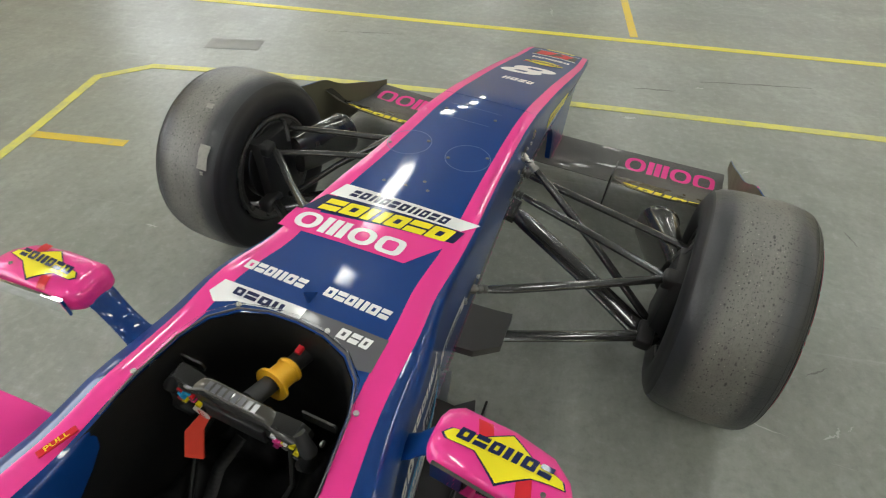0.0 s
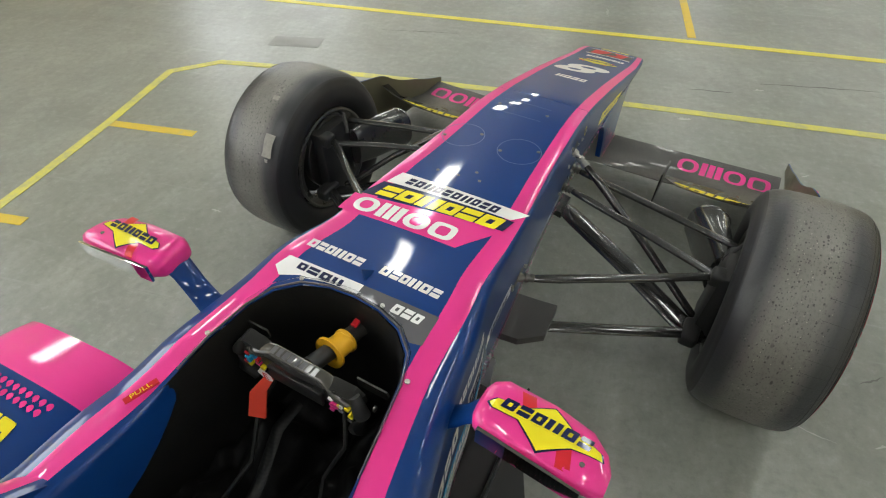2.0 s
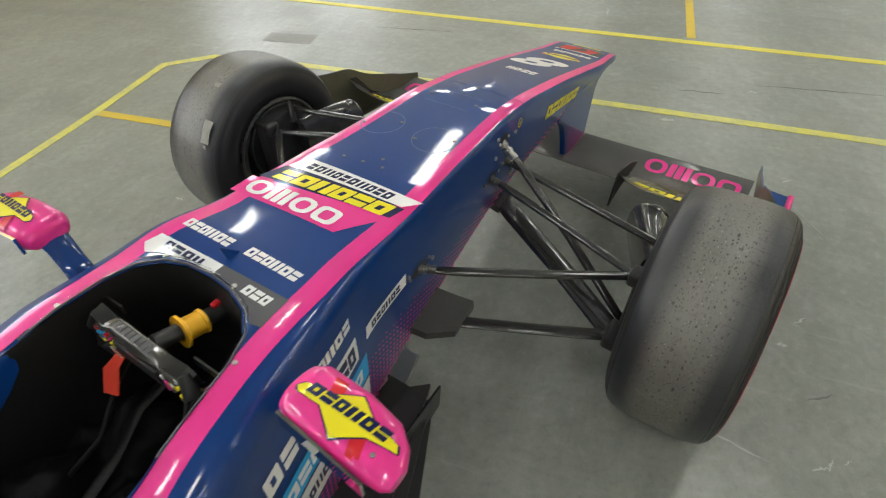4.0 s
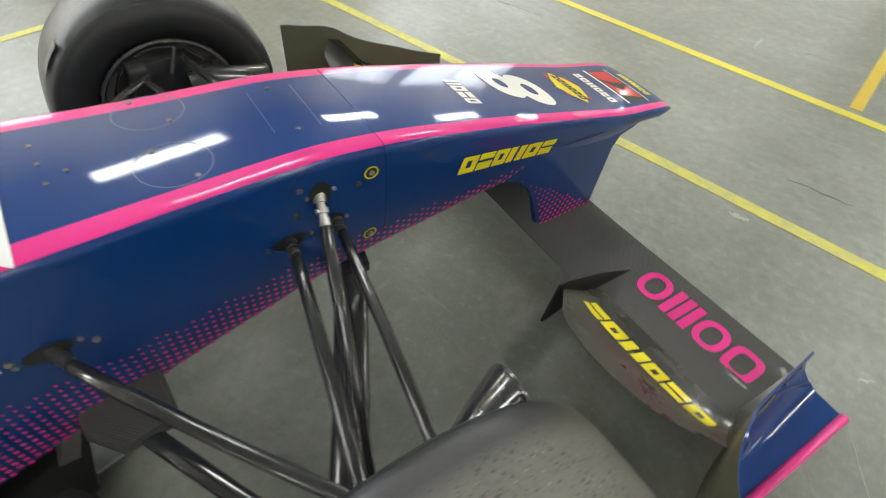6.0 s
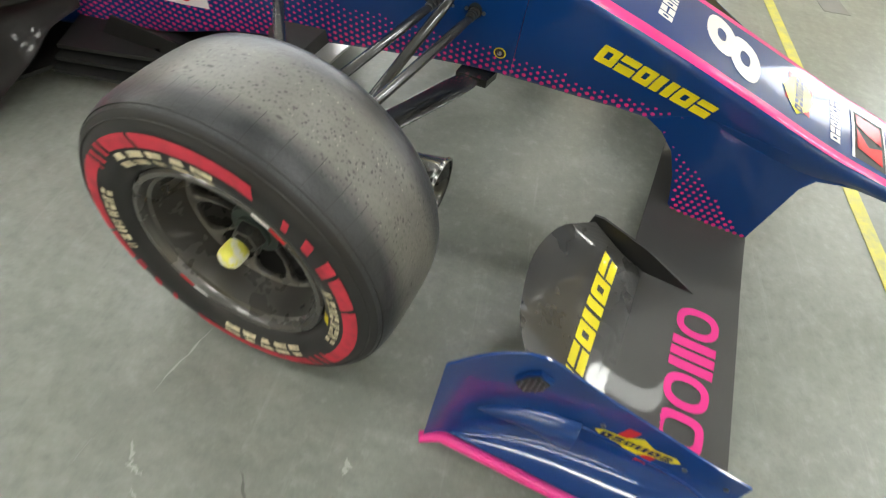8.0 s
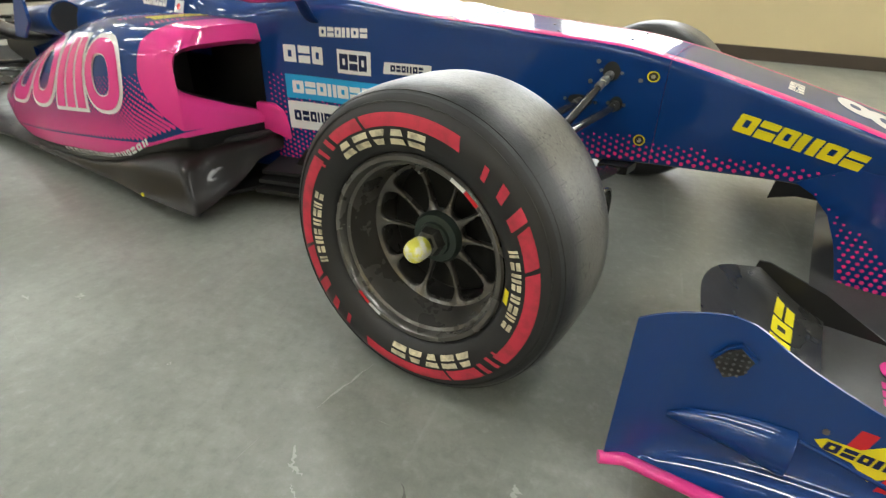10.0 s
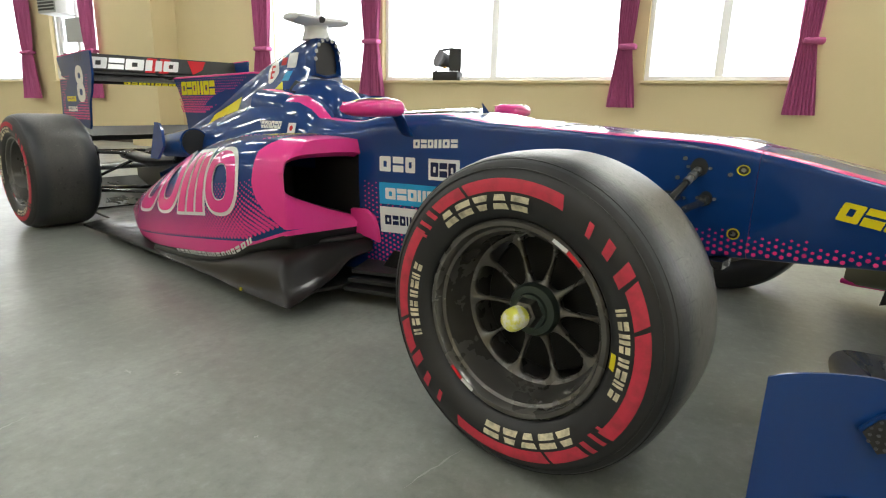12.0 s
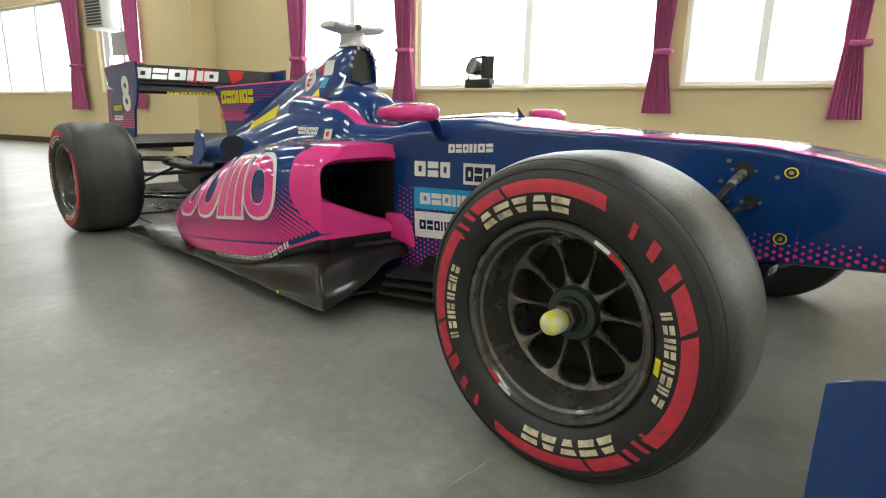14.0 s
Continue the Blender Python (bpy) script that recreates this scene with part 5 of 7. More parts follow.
# sides of nose and tub
for s in (1, -1):
    def sd(u, v, e=0.0012):
        return on_side(u, v, e, s)
    decal("yellow_mark", bars(6, 0.285, 0.050, 0.28, 0.87, 0.28), lambda u, v: sd(0.578 + u * (1 if s > 0 else -1), 0.443 + v - 0.17 * u * (1 if s > 0 else -1), 0.0014), YELLOW, nose, "yellow printed bars", 0.03)
    for y, z in ((0.219, 0.548), (0.216, 0.374)):
        decal("yellow_ring", ring_poly(y, z, 0.0155, 0.0155, 0.80, 24), lambda u, v: sd(u, v, 0.0016), YELLOW, tub, "thin yellow ring round a bolt hole")
        decal("bolt_recess", [oval(y, z, 0.0118, 0.0118, 18)], lambda u, v: sd(u, v, 0.0014), BLACK, tub)
        part("bolt", disc(sd(y, z, 0.002), (s, 0, 0), 0.0062, 0.004, 6), STEEL, tub)
    for y, z in ((0.075, 0.568), (0.062, 0.512), (0.19, 0.532), (-0.30, 0.44), (-0.41, 0.47)):
        part("bolt", disc(sd(y, z, 0.0015), (s, 0, 0), 0.006, 0.004, 8), STEEL, tub)
    # white sticker, side stickers
    decal("white_panel", [[(-0.60, 0.462), (-0.595, 0.498), (-0.428, 0.505), (-0.432, 0.470)]], lambda u, v: sd(u + 0.008, v - 0.010, 0.0014), WHITE, tub, "white sticker with dark bars", 0.04)
    decal("dark_bars", bars(6, 0.12, 0.02, 0, 0.8, 0.4), lambda u, v: sd(-0.506 + u, 0.474 + v + 0.04 * u, 0.0024), NAVY, tub)
    decal("white_mark", bars(6, 0.175, 0.030, 0, 0.82, 0.3), lambda u, v: sd(-0.725 + u, 0.566 + v + 0.05 * u, 0.0014), WHITE, tub, "white printed sponsor bars", 0.03)
    decal("white_mark", bars(3, 0.15, 0.055, 0.0, 0.8, 0.42), lambda u, v: sd(-0.872 + u, 0.486 + v, 0.0014), WHITE, tub, "", 0.03)
    decal("white_panel", [rect(-0.750, 0.440, -0.632, 0.514)], lambda u, v: sd(u, v, 0.0014), WHITE, tub, "white sticker with dark bars", 0.04)
    decal("dark_bars", bars(3, 0.10, 0.05, 0, 0.85, 0.5), lambda u, v: sd(-0.691 + u, 0.477 + v, 0.0024), NAVY, tub, "", 0.03)
    decal("cyan_panel", [rect(-0.95, 0.338, -0.60, 0.418)], lambda u, v: sd(u, v, 0.0014), CYAN, tub, "bright blue sticker with white bars", 0.04)
    decal("white_mark", bars(7, 0.30, 0.042, 0, 0.85, 0.3), lambda u, v: sd(-0.775 + u, 0.378 + v, 0.0024), WHITE, tub, "", 0.03)
    decal("white_panel", [rect(-0.95, 0.230, -0.60, 0.328)], lambda u, v: sd(u, v, 0.0014), WHITE, tub, "white sticker with black bars and a red figure", 0.04)
    decal("dark_bars", bars(7, 0.20, 0.036, 0, 0.8, 0.5), lambda u, v: sd(-0.83 + u, 0.279 + v, 0.0024), NAVY, tub, "", 0.03)
    decal("red_mark", [oval(-0.66, 0.278, 0.022, 0.036, 16)], lambda u, v: sd(u, v, 0.0024), RED, tub)
    # halftone dots along the lower edge, growing downwards
    polys_n, polys_t, polys_s = [], [], []
    pitch = 0.032
    y = 0.99
    col = 0
    while y > -1.02:
        col += 1
        depth = smooth_curve([(1.0, 0.0), (0.62, 0.045), (0.4, 0.055), (0.2, 0.075), (-0.2, 0.13), (-0.5, 0.20), (-0.85, 0.30), (-1.05, 0.37)])(y)
        zb = ZB(y) + 0.018
        rows = int(depth / 0.0185)
        for k in range(rows):
            z = zb + 0.0185 * (k + 0.5 * (col % 2))
            r = 0.0056 * (1 - 0.55 * (k / max(1, rows)))
            if z < ZT(y) - 0.08:
                (polys_n if y > SEAM else polys_t).append(oval(y, z, r, r, 8))
        y -= pitch / 2 * 1.0
    strut_edge = smooth_curve([(0.10, 0.765), (0.15, 0.748), (0.21, 0.725), (0.275, 0.69), (0.318, 0.645), (0.34, 0.60)])
    for k in range(15):
        z = 0.112 + 0.0150 * k
        front = 0.965 - 0.022 * k
        y = strut_edge(z) + 0.012 + (0.0095 if k % 2 else 0)
        while y < front:
            r = 0.0057 * (1 - 0.045 * k)
            polys_s.append(oval(y, z, r, r, 8))
            y += 0.019
    for nm_par, polys, e in ((nose, polys_n, 0.0012), (tub, polys_t, 0.0012), (nose, polys_s, 0.0050)):
        verts, faces = [], []
        for p in polys:
            faces.append(tuple(range(len(verts), len(verts) + len(p))))
            verts += [on_side(u, v, e, s) for u, v in p]
        ob = child("halftone_dots", mesh_of("halftone_dots", verts, faces, [PINK]), nm_par, "pink printed halftone dots")
        ob["kind"] = "stuff"

# ---- cockpit ----
half = [(0.0, -0.754), (0.055, -0.759), (0.105, -0.777), (0.142, -0.811), (0.161, -0.86), (0.176, -0.95), (0.197, -1.1), (0.210, -1.25), (0.210, -1.4), (0.198, -1.55), (0.188, -1.615)]
ring_c = [(x, y) for x, y in half] + [(-x, y) for x, y in half[:0:-1]]
rings = []
for k, dz in ((1.0, -0.001), (0.985, -0.012), (0.97, -0.05), (0.96, None), (0.88, None), (0.60, None), (0.02, None)):
    z = {0.96: 0.45, 0.88: 0.26, 0.60: 0.19, 0.02: 0.185}.get(k)
    rings.append([(mid(y) + x * k, -1.2 + (y + 1.2) * (k * 0.3 + 0.7), (top_z(mid(y) + x, y) + dz) if z is None else z) for x, y in ring_c])
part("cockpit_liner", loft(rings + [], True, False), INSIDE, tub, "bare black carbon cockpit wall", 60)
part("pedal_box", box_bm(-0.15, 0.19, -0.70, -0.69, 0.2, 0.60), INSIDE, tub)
rim_pts = [(0.0, -0.745), (0.055, -0.75), (0.11, -0.768), (0.15, -0.805), (0.170, -0.86), (0.184, -0.95), (0.192, -1.02)]
scr = [(x, y) for x, y in [(-a, b) for a, b in rim_pts[:0:-1]] + rim_pts]
verts, faces = [], []
for layer, (k, h) in enumerate(((1.0, 0.0), (0.994, 0.012), (0.989, 0.0123), (0.994, 0.0))):
    for i, (x, y) in enumerate(scr):
        hh = h * math.sin(math.pi * i / (len(scr) - 1)) ** 0.5 if h else 0
        verts.append((mid(y) + x * k, y + 0.004 - (1 - k) * 0.5, top_z(mid(y) + x * 0.98, y) + 0.002 + hh))
n = len(scr)
for layer in range(3):
    for i in range(n - 1):
        a = layer * n + i
        faces.append((a, a + 1, a + n + 1, a + n))
screen = child("windscreen", mesh_of("windscreen", verts, faces, [GLASS]), tub, "low clear plastic windscreen lip")
part("rim_trim", tube([(mid(y) + x * 0.985, y - 0.002, top_z(mid(y) + x, y) + 0.002) for x, y in scr], 0.0022, 8), GREYF, screen)
for i in range(1, n - 1, 3):
    x, y = scr[i]
    part("screw", disc((mid(y) + x * 1.02, y + 0.006, top_z(mid(y) + x, y) + 0.002), (0, 0, 1), 0.005, 0.003, 8), STEEL, screen)

stw = part("steering_wheel", loft([[Vector((0.018 + x, -0.905 - 0.010 * (1 - abs(x) / 0.13) + dy, 0.628 - 0.05 * x + dz)) for dy, dz in ((-0.012, -0.03 - k), (-0.014, 0.02 + k), (0.012, 0.026 + k), (0.016, -0.026 - k))] for x, k in ((-0.128, -0.012), (-0.115, 0.002), (-0.075, 0.004), (-0.06, -0.004), (0.0, -0.004), (0.06, -0.004), (0.075, 0.004), (0.115, 0.002), (0.128, -0.012))]), CARBON, car, "black multifunction steering wheel with coloured buttons")
part("display", box_bm(-0.042, 0.078, -0.930, -0.922, 0.585, 0.625, 0.003), BLACK, stw)
cov = []
for x, ky, kz, dz, dy in ((-0.118, 0.5, 0.5, -0.018, 0.0), (-0.110, 0.95, 0.95, -0.014, 0.0), (-0.085, 1.05, 1.1, -0.004, 0.0), (-0.068, 0.95, 0.95, 0.004, 0.002), (-0.055, 0.85, 0.75, 0.010, 0.004), (0.055, 0.85, 0.75, 0.010, 0.004), (0.068, 0.95, 0.95, 0.004, 0.002), (0.085, 1.05, 1.1, -0.004, 0.0), (0.110, 0.95, 0.95, -0.014, 0.0), (0.118, 0.5, 0.5, -0.018, 0.0)):
    cov.append([(0.020 + x, -0.912 + dy + 0.0155 * ky * math.copysign(abs(math.cos(a)) ** 0.6, math.cos(a)), 0.640 - 0.05 * x + dz + 0.012 * kz * math.copysign(abs(math.sin(a)) ** 0.6, math.sin(a))) for a in [2 * math.pi * i / 20 for i in range(20)]])
part("top_cover", loft(cov), SMOKE, stw, "smoked grey plastic cover")
for i in range(8):
    part("engraved_bar", box_bm(-0.034 + 0.0125 * i, -0.0255 + 0.0125 * i, -0.918, -0.902, 0.6584 - 0.0006 * i, 0.6618 - 0.0006 * i), GREYF, stw)
rng = random.Random(4)
for i in range(22):
    bxp = rng.choice((-0.1, -0.08, 0.09, 0.115, -0.11, 0.105)) + rng.uniform(-0.012, 0.012)
    part("button", disc((0.018 + bxp, -0.923, rng.uniform(0.575, 0.632)), (0, -1, 0), 0.0055, 0.012, 8), rng.choice((RED, YELLOW, CYAN, GREYF, WHITE, PINK)), stw)
for sx in (-1, 1):
    part("grip", tube([(0.018 + sx * 0.118, -0.91, 0.645), (0.018 + sx * 0.136, -0.918, 0.61), (0.018 + sx * 0.132, -0.922, 0.565), (0.018 + sx * 0.112, -0.92, 0.54)], [0.010, 0.015, 0.015, 0.011], 12), BLACK, stw)
    part("paddle", plate([(-0.03, -0.012), (0.03, -0.012), (0.034, 0.0), (0.03, 0.012), (-0.03, 0.012)], 0.004, lambda u, v, w: Vector((0.018 + sx * 0.13 + u, -0.875 + w, 0.63 + v))), CARBON, stw)
col = part("steering_column", tube([(0.022, -0.89, 0.622), (0.03, -0.84, 0.612), (0.045, -0.72, 0.585), (0.05, -0.55, 0.54)], 0.017, 14), BLACK, car, "black steering column with a yellow release collar")
part("release_collar", revolve([(0.020, -0.022), (0.034, -0.022), (0.034, -0.016), (0.024, -0.012), (0.0235, 0.018), (0.026, 0.02), (0.026, 0.026), (0.018, 0.028)], (0.034, -0.825, 0.608), (0.12, 0.97, -0.2), 28), AMBER, col, "yellow anodised quick-release collar")
part("red_tag", box_bm(0.03, 0.042, -0.775, -0.745, 0.612, 0.622, 0.002), RED, col)
strap = part("seat_strap", loft([[(-0.075, -0.985, 0.50), (-0.040, -0.975, 0.505), (-0.040, -0.972, 0.505), (-0.075, -0.982, 0.50)], [(-0.08, -0.96, 0.545), (-0.05, -0.945, 0.55), (-0.05, -0.942, 0.55), (-0.08, -0.957, 0.545)], [(-0.06, -0.93, 0.575), (-0.04, -0.92, 0.578), (-0.04, -0.917, 0.578), (-0.06, -0.927, 0.575)]]), ORANGE, car, "red fabric pull strap")
part("safety_harness", tube([(0.0, -1.20, 0.36), (-0.02, -1.05, 0.40), (-0.04, -0.96, 0.44), (-0.03, -0.90, 0.46)], 0.013, 10, 0.3), INSIDE, car, "black harness strap")
part("seat", loft([[(x * k, y, z) for x, z in ((-0.19, 0.40), (-0.16, 0.24), (0, 0.20), (0.16, 0.24), (0.19, 0.40), (0.18, 0.40), (0.15, 0.25), (0, 0.21), (-0.15, 0.25), (-0.18, 0.40))] for k, y in ((0.8, -0.95), (1.0, -1.15), (1.0, -1.45))]), INSIDE, car, "black carbon driver seat shell")
decal("white_mark", ring_poly(-0.9, 0.60, 0.012, 0.012, 0.8, 20), lambda u, v: Vector((-0.178 - 0.04 * (-u - 0.86), u, v)), WHITE, tub)
part("pull_tag", box_bm(-0.030, 0.030, -0.006, 0.006, -0.001, 0.003, 0.001, 1, Matrix.Translation((-0.178, -1.080, 0.6415)) @ pose(0, 0, 0, 6, 0, 73)), RED, tub, "small red pull tag")
decal("pull_word", text_polys("PULL", 0.008), lambda u, v: Matrix.Translation((-0.178, -1.080, 0.6415)) @ pose(0, 0, 0, 6, 0, 73) @ Vector((u * 1.5, v, 0.0040)), YELLOW, tub, "yellow word on a red tag", 0.05)

for s in (1, -1):
    edge_c = smooth_curve([(-y, x) for x, y in half[3:]])
    inw = smooth_curve([(1.0, 0.004), (1.05, 0.010), (1.1, 0.018), (1.2, 0.030), (1.4, 0.042), (1.62, 0.05)])
    drop = smooth_curve([(1.0, 0.010), (1.04, 0.035), (1.1, 0.075), (1.2, 0.125), (1.35, 0.16), (1.62, 0.17)])
    rings = []
    for i in range(16):
        yy = 1.0 + 0.6 * i / 15
        e, zt_ = edge_c(yy) + 0.004, top_z(mid(-yy), -yy) + 0.0015
        sec = [(e, zt_)] + [(e - inw(yy) * (0.35 + 0.65 * math.sin(math.pi / 2 * q / 7)), zt_ - 0.004 - drop(yy) * (1 - math.cos(math.pi / 2 * q / 7))) for q in range(8)] + [(e, zt_ - drop(yy) - 0.01)]
        rings.append([(mid(-yy) + s * a, -yy, b) for a, b in sec])
    part("headrest", loft(rings), BLUE, tub, "glossy blue padded cockpit side", 50)

for k, (x, y, z) in enumerate(((-0.150, -0.90, 0.615), (-0.160, -0.97, 0.610), (0.168, -0.90, 0.615))):
    part("inner_screw", disc((x, y, z), (1 if x < 0 else -1, 0, 0), 0.006, 0.004, 10), DSTEEL, tub)
for x, y, z, m_ in ((-0.055, -0.897, 0.598, WHITE), (0.085, -0.900, 0.588, CYAN), (0.108, -0.905, 0.575, YELLOW)):
    part("wire", tube([(x, y, z), (x + 0.012, y + 0.02, z - 0.03), (x - 0.004, y + 0.03, z - 0.07)], 0.0022, 6), m_, stw, "thin coloured wire")

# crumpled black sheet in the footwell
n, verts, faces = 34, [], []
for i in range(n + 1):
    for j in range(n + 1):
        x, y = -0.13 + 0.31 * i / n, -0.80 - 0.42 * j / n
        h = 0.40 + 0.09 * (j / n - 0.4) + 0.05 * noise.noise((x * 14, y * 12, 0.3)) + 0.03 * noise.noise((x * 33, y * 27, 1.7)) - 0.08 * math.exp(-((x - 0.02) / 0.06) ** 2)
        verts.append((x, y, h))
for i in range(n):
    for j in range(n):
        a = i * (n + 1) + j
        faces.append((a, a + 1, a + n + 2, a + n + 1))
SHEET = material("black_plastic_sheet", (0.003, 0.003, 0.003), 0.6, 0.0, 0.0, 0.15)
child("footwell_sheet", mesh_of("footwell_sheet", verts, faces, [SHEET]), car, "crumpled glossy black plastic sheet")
part("cable_loom", tube([(-0.05, -0.90, 0.56), (-0.07, -0.96, 0.50), (-0.03, -1.04, 0.46), (-0.06, -1.14, 0.40)], 0.005, 8), INSIDE, car, "black cable loom")
part("cable_loom", tube([(0.10, -0.90, 0.57), (0.13, -0.95, 0.52), (0.11, -1.0, 0.47), (0.15, -1.1, 0.42)], 0.0045, 8), INSIDE, car, "black cable loom")
decal("white_disc", [oval(0, 0, 0.016, 0.016, 18)], lambda u, v: Vector((-0.052 + u, -0.9315, 0.585 + v)), WHITE, car, "small white disc with a red letter", 0.03)
decal("red_letter", text_polys("E", 0.020, 0.02), lambda u, v: Vector((-0.052 + u, -0.9325, 0.585 + v)), RED, car, "", 0.04)

# ---- mirrors ----
for s, xi, xo, yc, zc in ((1, 0.328, 0.535, -0.838, 0.693), (-1, 0.322, 0.560, -0.850, 0.678)):
    rings = []
    for q, ky, kz, dy in ((0.0, 0.55, 0.55, 0.0), (0.03, 0.8, 0.8, 0.0), (0.12, 1.0, 1.0, 0.0), (0.5, 1.0, 0.98, -0.004), (0.8, 0.9, 0.85, -0.012), (0.94, 0.66, 0.6, -0.022), (1.0, 0.35, 0.35, -0.03)):
        x = xi + (xo - xi) * q
        rings.append([(s * x, yc + dy + 0.052 * ky * math.copysign(abs(math.cos(a)) ** 0.75, math.cos(a)), zc - 0.012 * q + 0.030 * kz * math.copysign(abs(math.sin(a)) ** 0.75, math.sin(a))) for a in [2 * math.pi * i / 24 for i in range(24)]])
    pod = part("mirror", loft(rings), PINK, car, "pink mirror housing on a blue stalk", 50)
    part("mirror_glass", loft([[(s * (xi + 0.018), yc - 0.050, zc - 0.020), (s * (xo - 0.03), yc - 0.066, zc - 0.026), (s * (xo - 0.03), yc - 0.066, zc + 0.010), (s * (xi + 0.018), yc - 0.050, zc + 0.020)], [(s * (xi + 0.018), yc - 0.056, zc - 0.020), (s * (xo - 0.03), yc - 0.070, zc - 0.026), (s * (xo - 0.03), yc - 0.070, zc + 0.010), (s * (xi + 0.018), yc - 0.056, zc + 0.020)]]), MIRROR, pod, "dark mirror glass")
    stalk = [(0.235, -0.845, 0.572), (0.268, -0.842, 0.585), (0.298, -0.838, 0.615), (0.318, -0.836, 0.65), (0.342, -0.836, 0.678)]
    part("stalk", tube([(s * x, y + (yc + 0.838), z) for x, y, z in stalk], [0.036, 0.028, 0.026, 0.027, 0.030], 16, 0.3, (0.8 * s, 0, -0.55)), BLUE, pod, "blue mirror stalk")

    def pt(u, v, e):
        x = (xi + xo) / 2 + u
        q = (x - xi) / (xo - xi)
        kz = smooth_curve([(0, 0.55), (0.12, 1.0), (0.5, 0.98), (0.8, 0.85), (1.0, 0.35)])(q)
        yy = v / 0.052
        return Vector((s * x, yc - 0.004 + v, zc - 0.012 * q + 0.030 * kz * (1 - min(0.9, abs(yy)) ** 2.7) ** 0.375 + e))
    mark = [(-0.088, -0.004), (-0.078, 0.006), (-0.035, 0.012), (0.0, 0.034), (0.035, 0.012), (0.080, 0.004), (0.086, -0.006), (0.04, -0.014), (0.0, -0.040), (-0.04, -0.012), (-0.08, -0.012)]
    decal("dark_outline", [[(u * 1.04, v * 1.09) for u, v in mark]], lambda u, v: pt(u, v, 0.0014), NAVY, pod, "", 0.012)
    decal("yellow_diamond", [mark], lambda u, v: pt(u, v, 0.0020), YELLOW, pod, "yellow diamond sticker", 0.012)
    part("screw", disc(pt(0.062, -0.026, 0.0), (0, 0, 1), 0.004, 0.003, 10), DSTEEL, pod)
    decal("red_arrow", Groups([[rect(0.030, -0.046, 0.052, 0.0, -0.014)], [rect(-0.040, 0.004, -0.018, 0.040, -0.014)]]), lambda u, v: pt(u * s, v, 0.0012), RED, pod, "", 0.012)
    decal("dark_bars", bars(6, 0.138, 0.019, 0.2), lambda u, v: pt(u, v + 0.004, 0.0032), NAVY, pod, "", 0.012)

# ---- side pods, floor and engine cover ----
XO = smooth_curve([(-1.0, 0.64), (-1.12, 0.672), (-1.25, 0.70), (-1.45, 0.715), (-1.75, 0.722), (-2.05, 0.70), (-2.3, 0.63), (-2.55, 0.48), (-2.8, 0.32)])
PT = smooth_curve([(-1.0, 0.575), (-1.2, 0.583), (-1.45, 0.576), (-1.75, 0.54), (-2.1, 0.455), (-2.45, 0.37), (-2.8, 0.30)])
PB = smooth_curve([(-1.0, 0.205), (-1.2, 0.150), (-1.5, 0.085), (-1.9, 0.060), (-2.8, 0.06)])


def pod_lean(y):
    """How far the top leans in over the foot."""
    return 0.022 + 0.16 * min(1, max(0, (-1.35 - y) / 0.8))


def squircle(a):
    """A squared unit ring, squarer along its foot."""
    c, sn = math.cos(a), math.sin(a)
    e = 0.48 if sn > 0 else 0.20
    return math.copysign(abs(c) ** e, c), math.copysign(abs(sn) ** e, sn)


def pod_ring(y, s, k=1.0, skew=0.0, n=96):
    """A squarish closed ring from the tub to the outer skin."""
    xi, xo, zt, zb = 0.25, XO(y), PT(y), PB(y)
    cx, cz, rx, rz = (xi + xo) / 2, (zt + zb) / 2, (xo - xi) / 2 * k, (zt - zb) / 2 * k
    out = []
    for i in range(n):
        p, q = squircle(2 * math.pi * i / n)
        x, z = cx + rx * p, cz + rz * q
        if x > cx:
            x += 0.02 * (1 - q * q) * (0.4 if y > -1.2 else 1) - pod_lean(y) * max(0, q + 0.3) ** 1.5
        out.append((s * x, y - skew * (x - 0.27), z))
    return out


def pod_mouth(y, s, x0, x1, z0, z1, skew, lift, n=96):
    """The inlet's ring, its lower lip rising outwards."""
    out = []
    for i in range(n):
        p, q = squircle(2 * math.pi * i / n)
        x = (x0 + x1) / 2 + (x1 - x0) / 2 * p
        low = z0 + lift * ((p + 1) / 2) ** 1.3
        out.append((s * x, y - skew * (x - 0.27), low + (z1 - low) * (q + 1) / 2))
    return out


def blue_side(y, z, x):
    """True on the blue field of a pod: behind the pink mouth and over the pink foot."""
    low = max(0.222 + 0.38 * (y + 1.2), 0.222 + 0.11 * (y + 1.2))
    return y + 0.07 * (abs(x) - 0.27) < min(-1.02, -1.17 + 4.8 * max(0.0, 0.44 - z) ** 2) and z > low


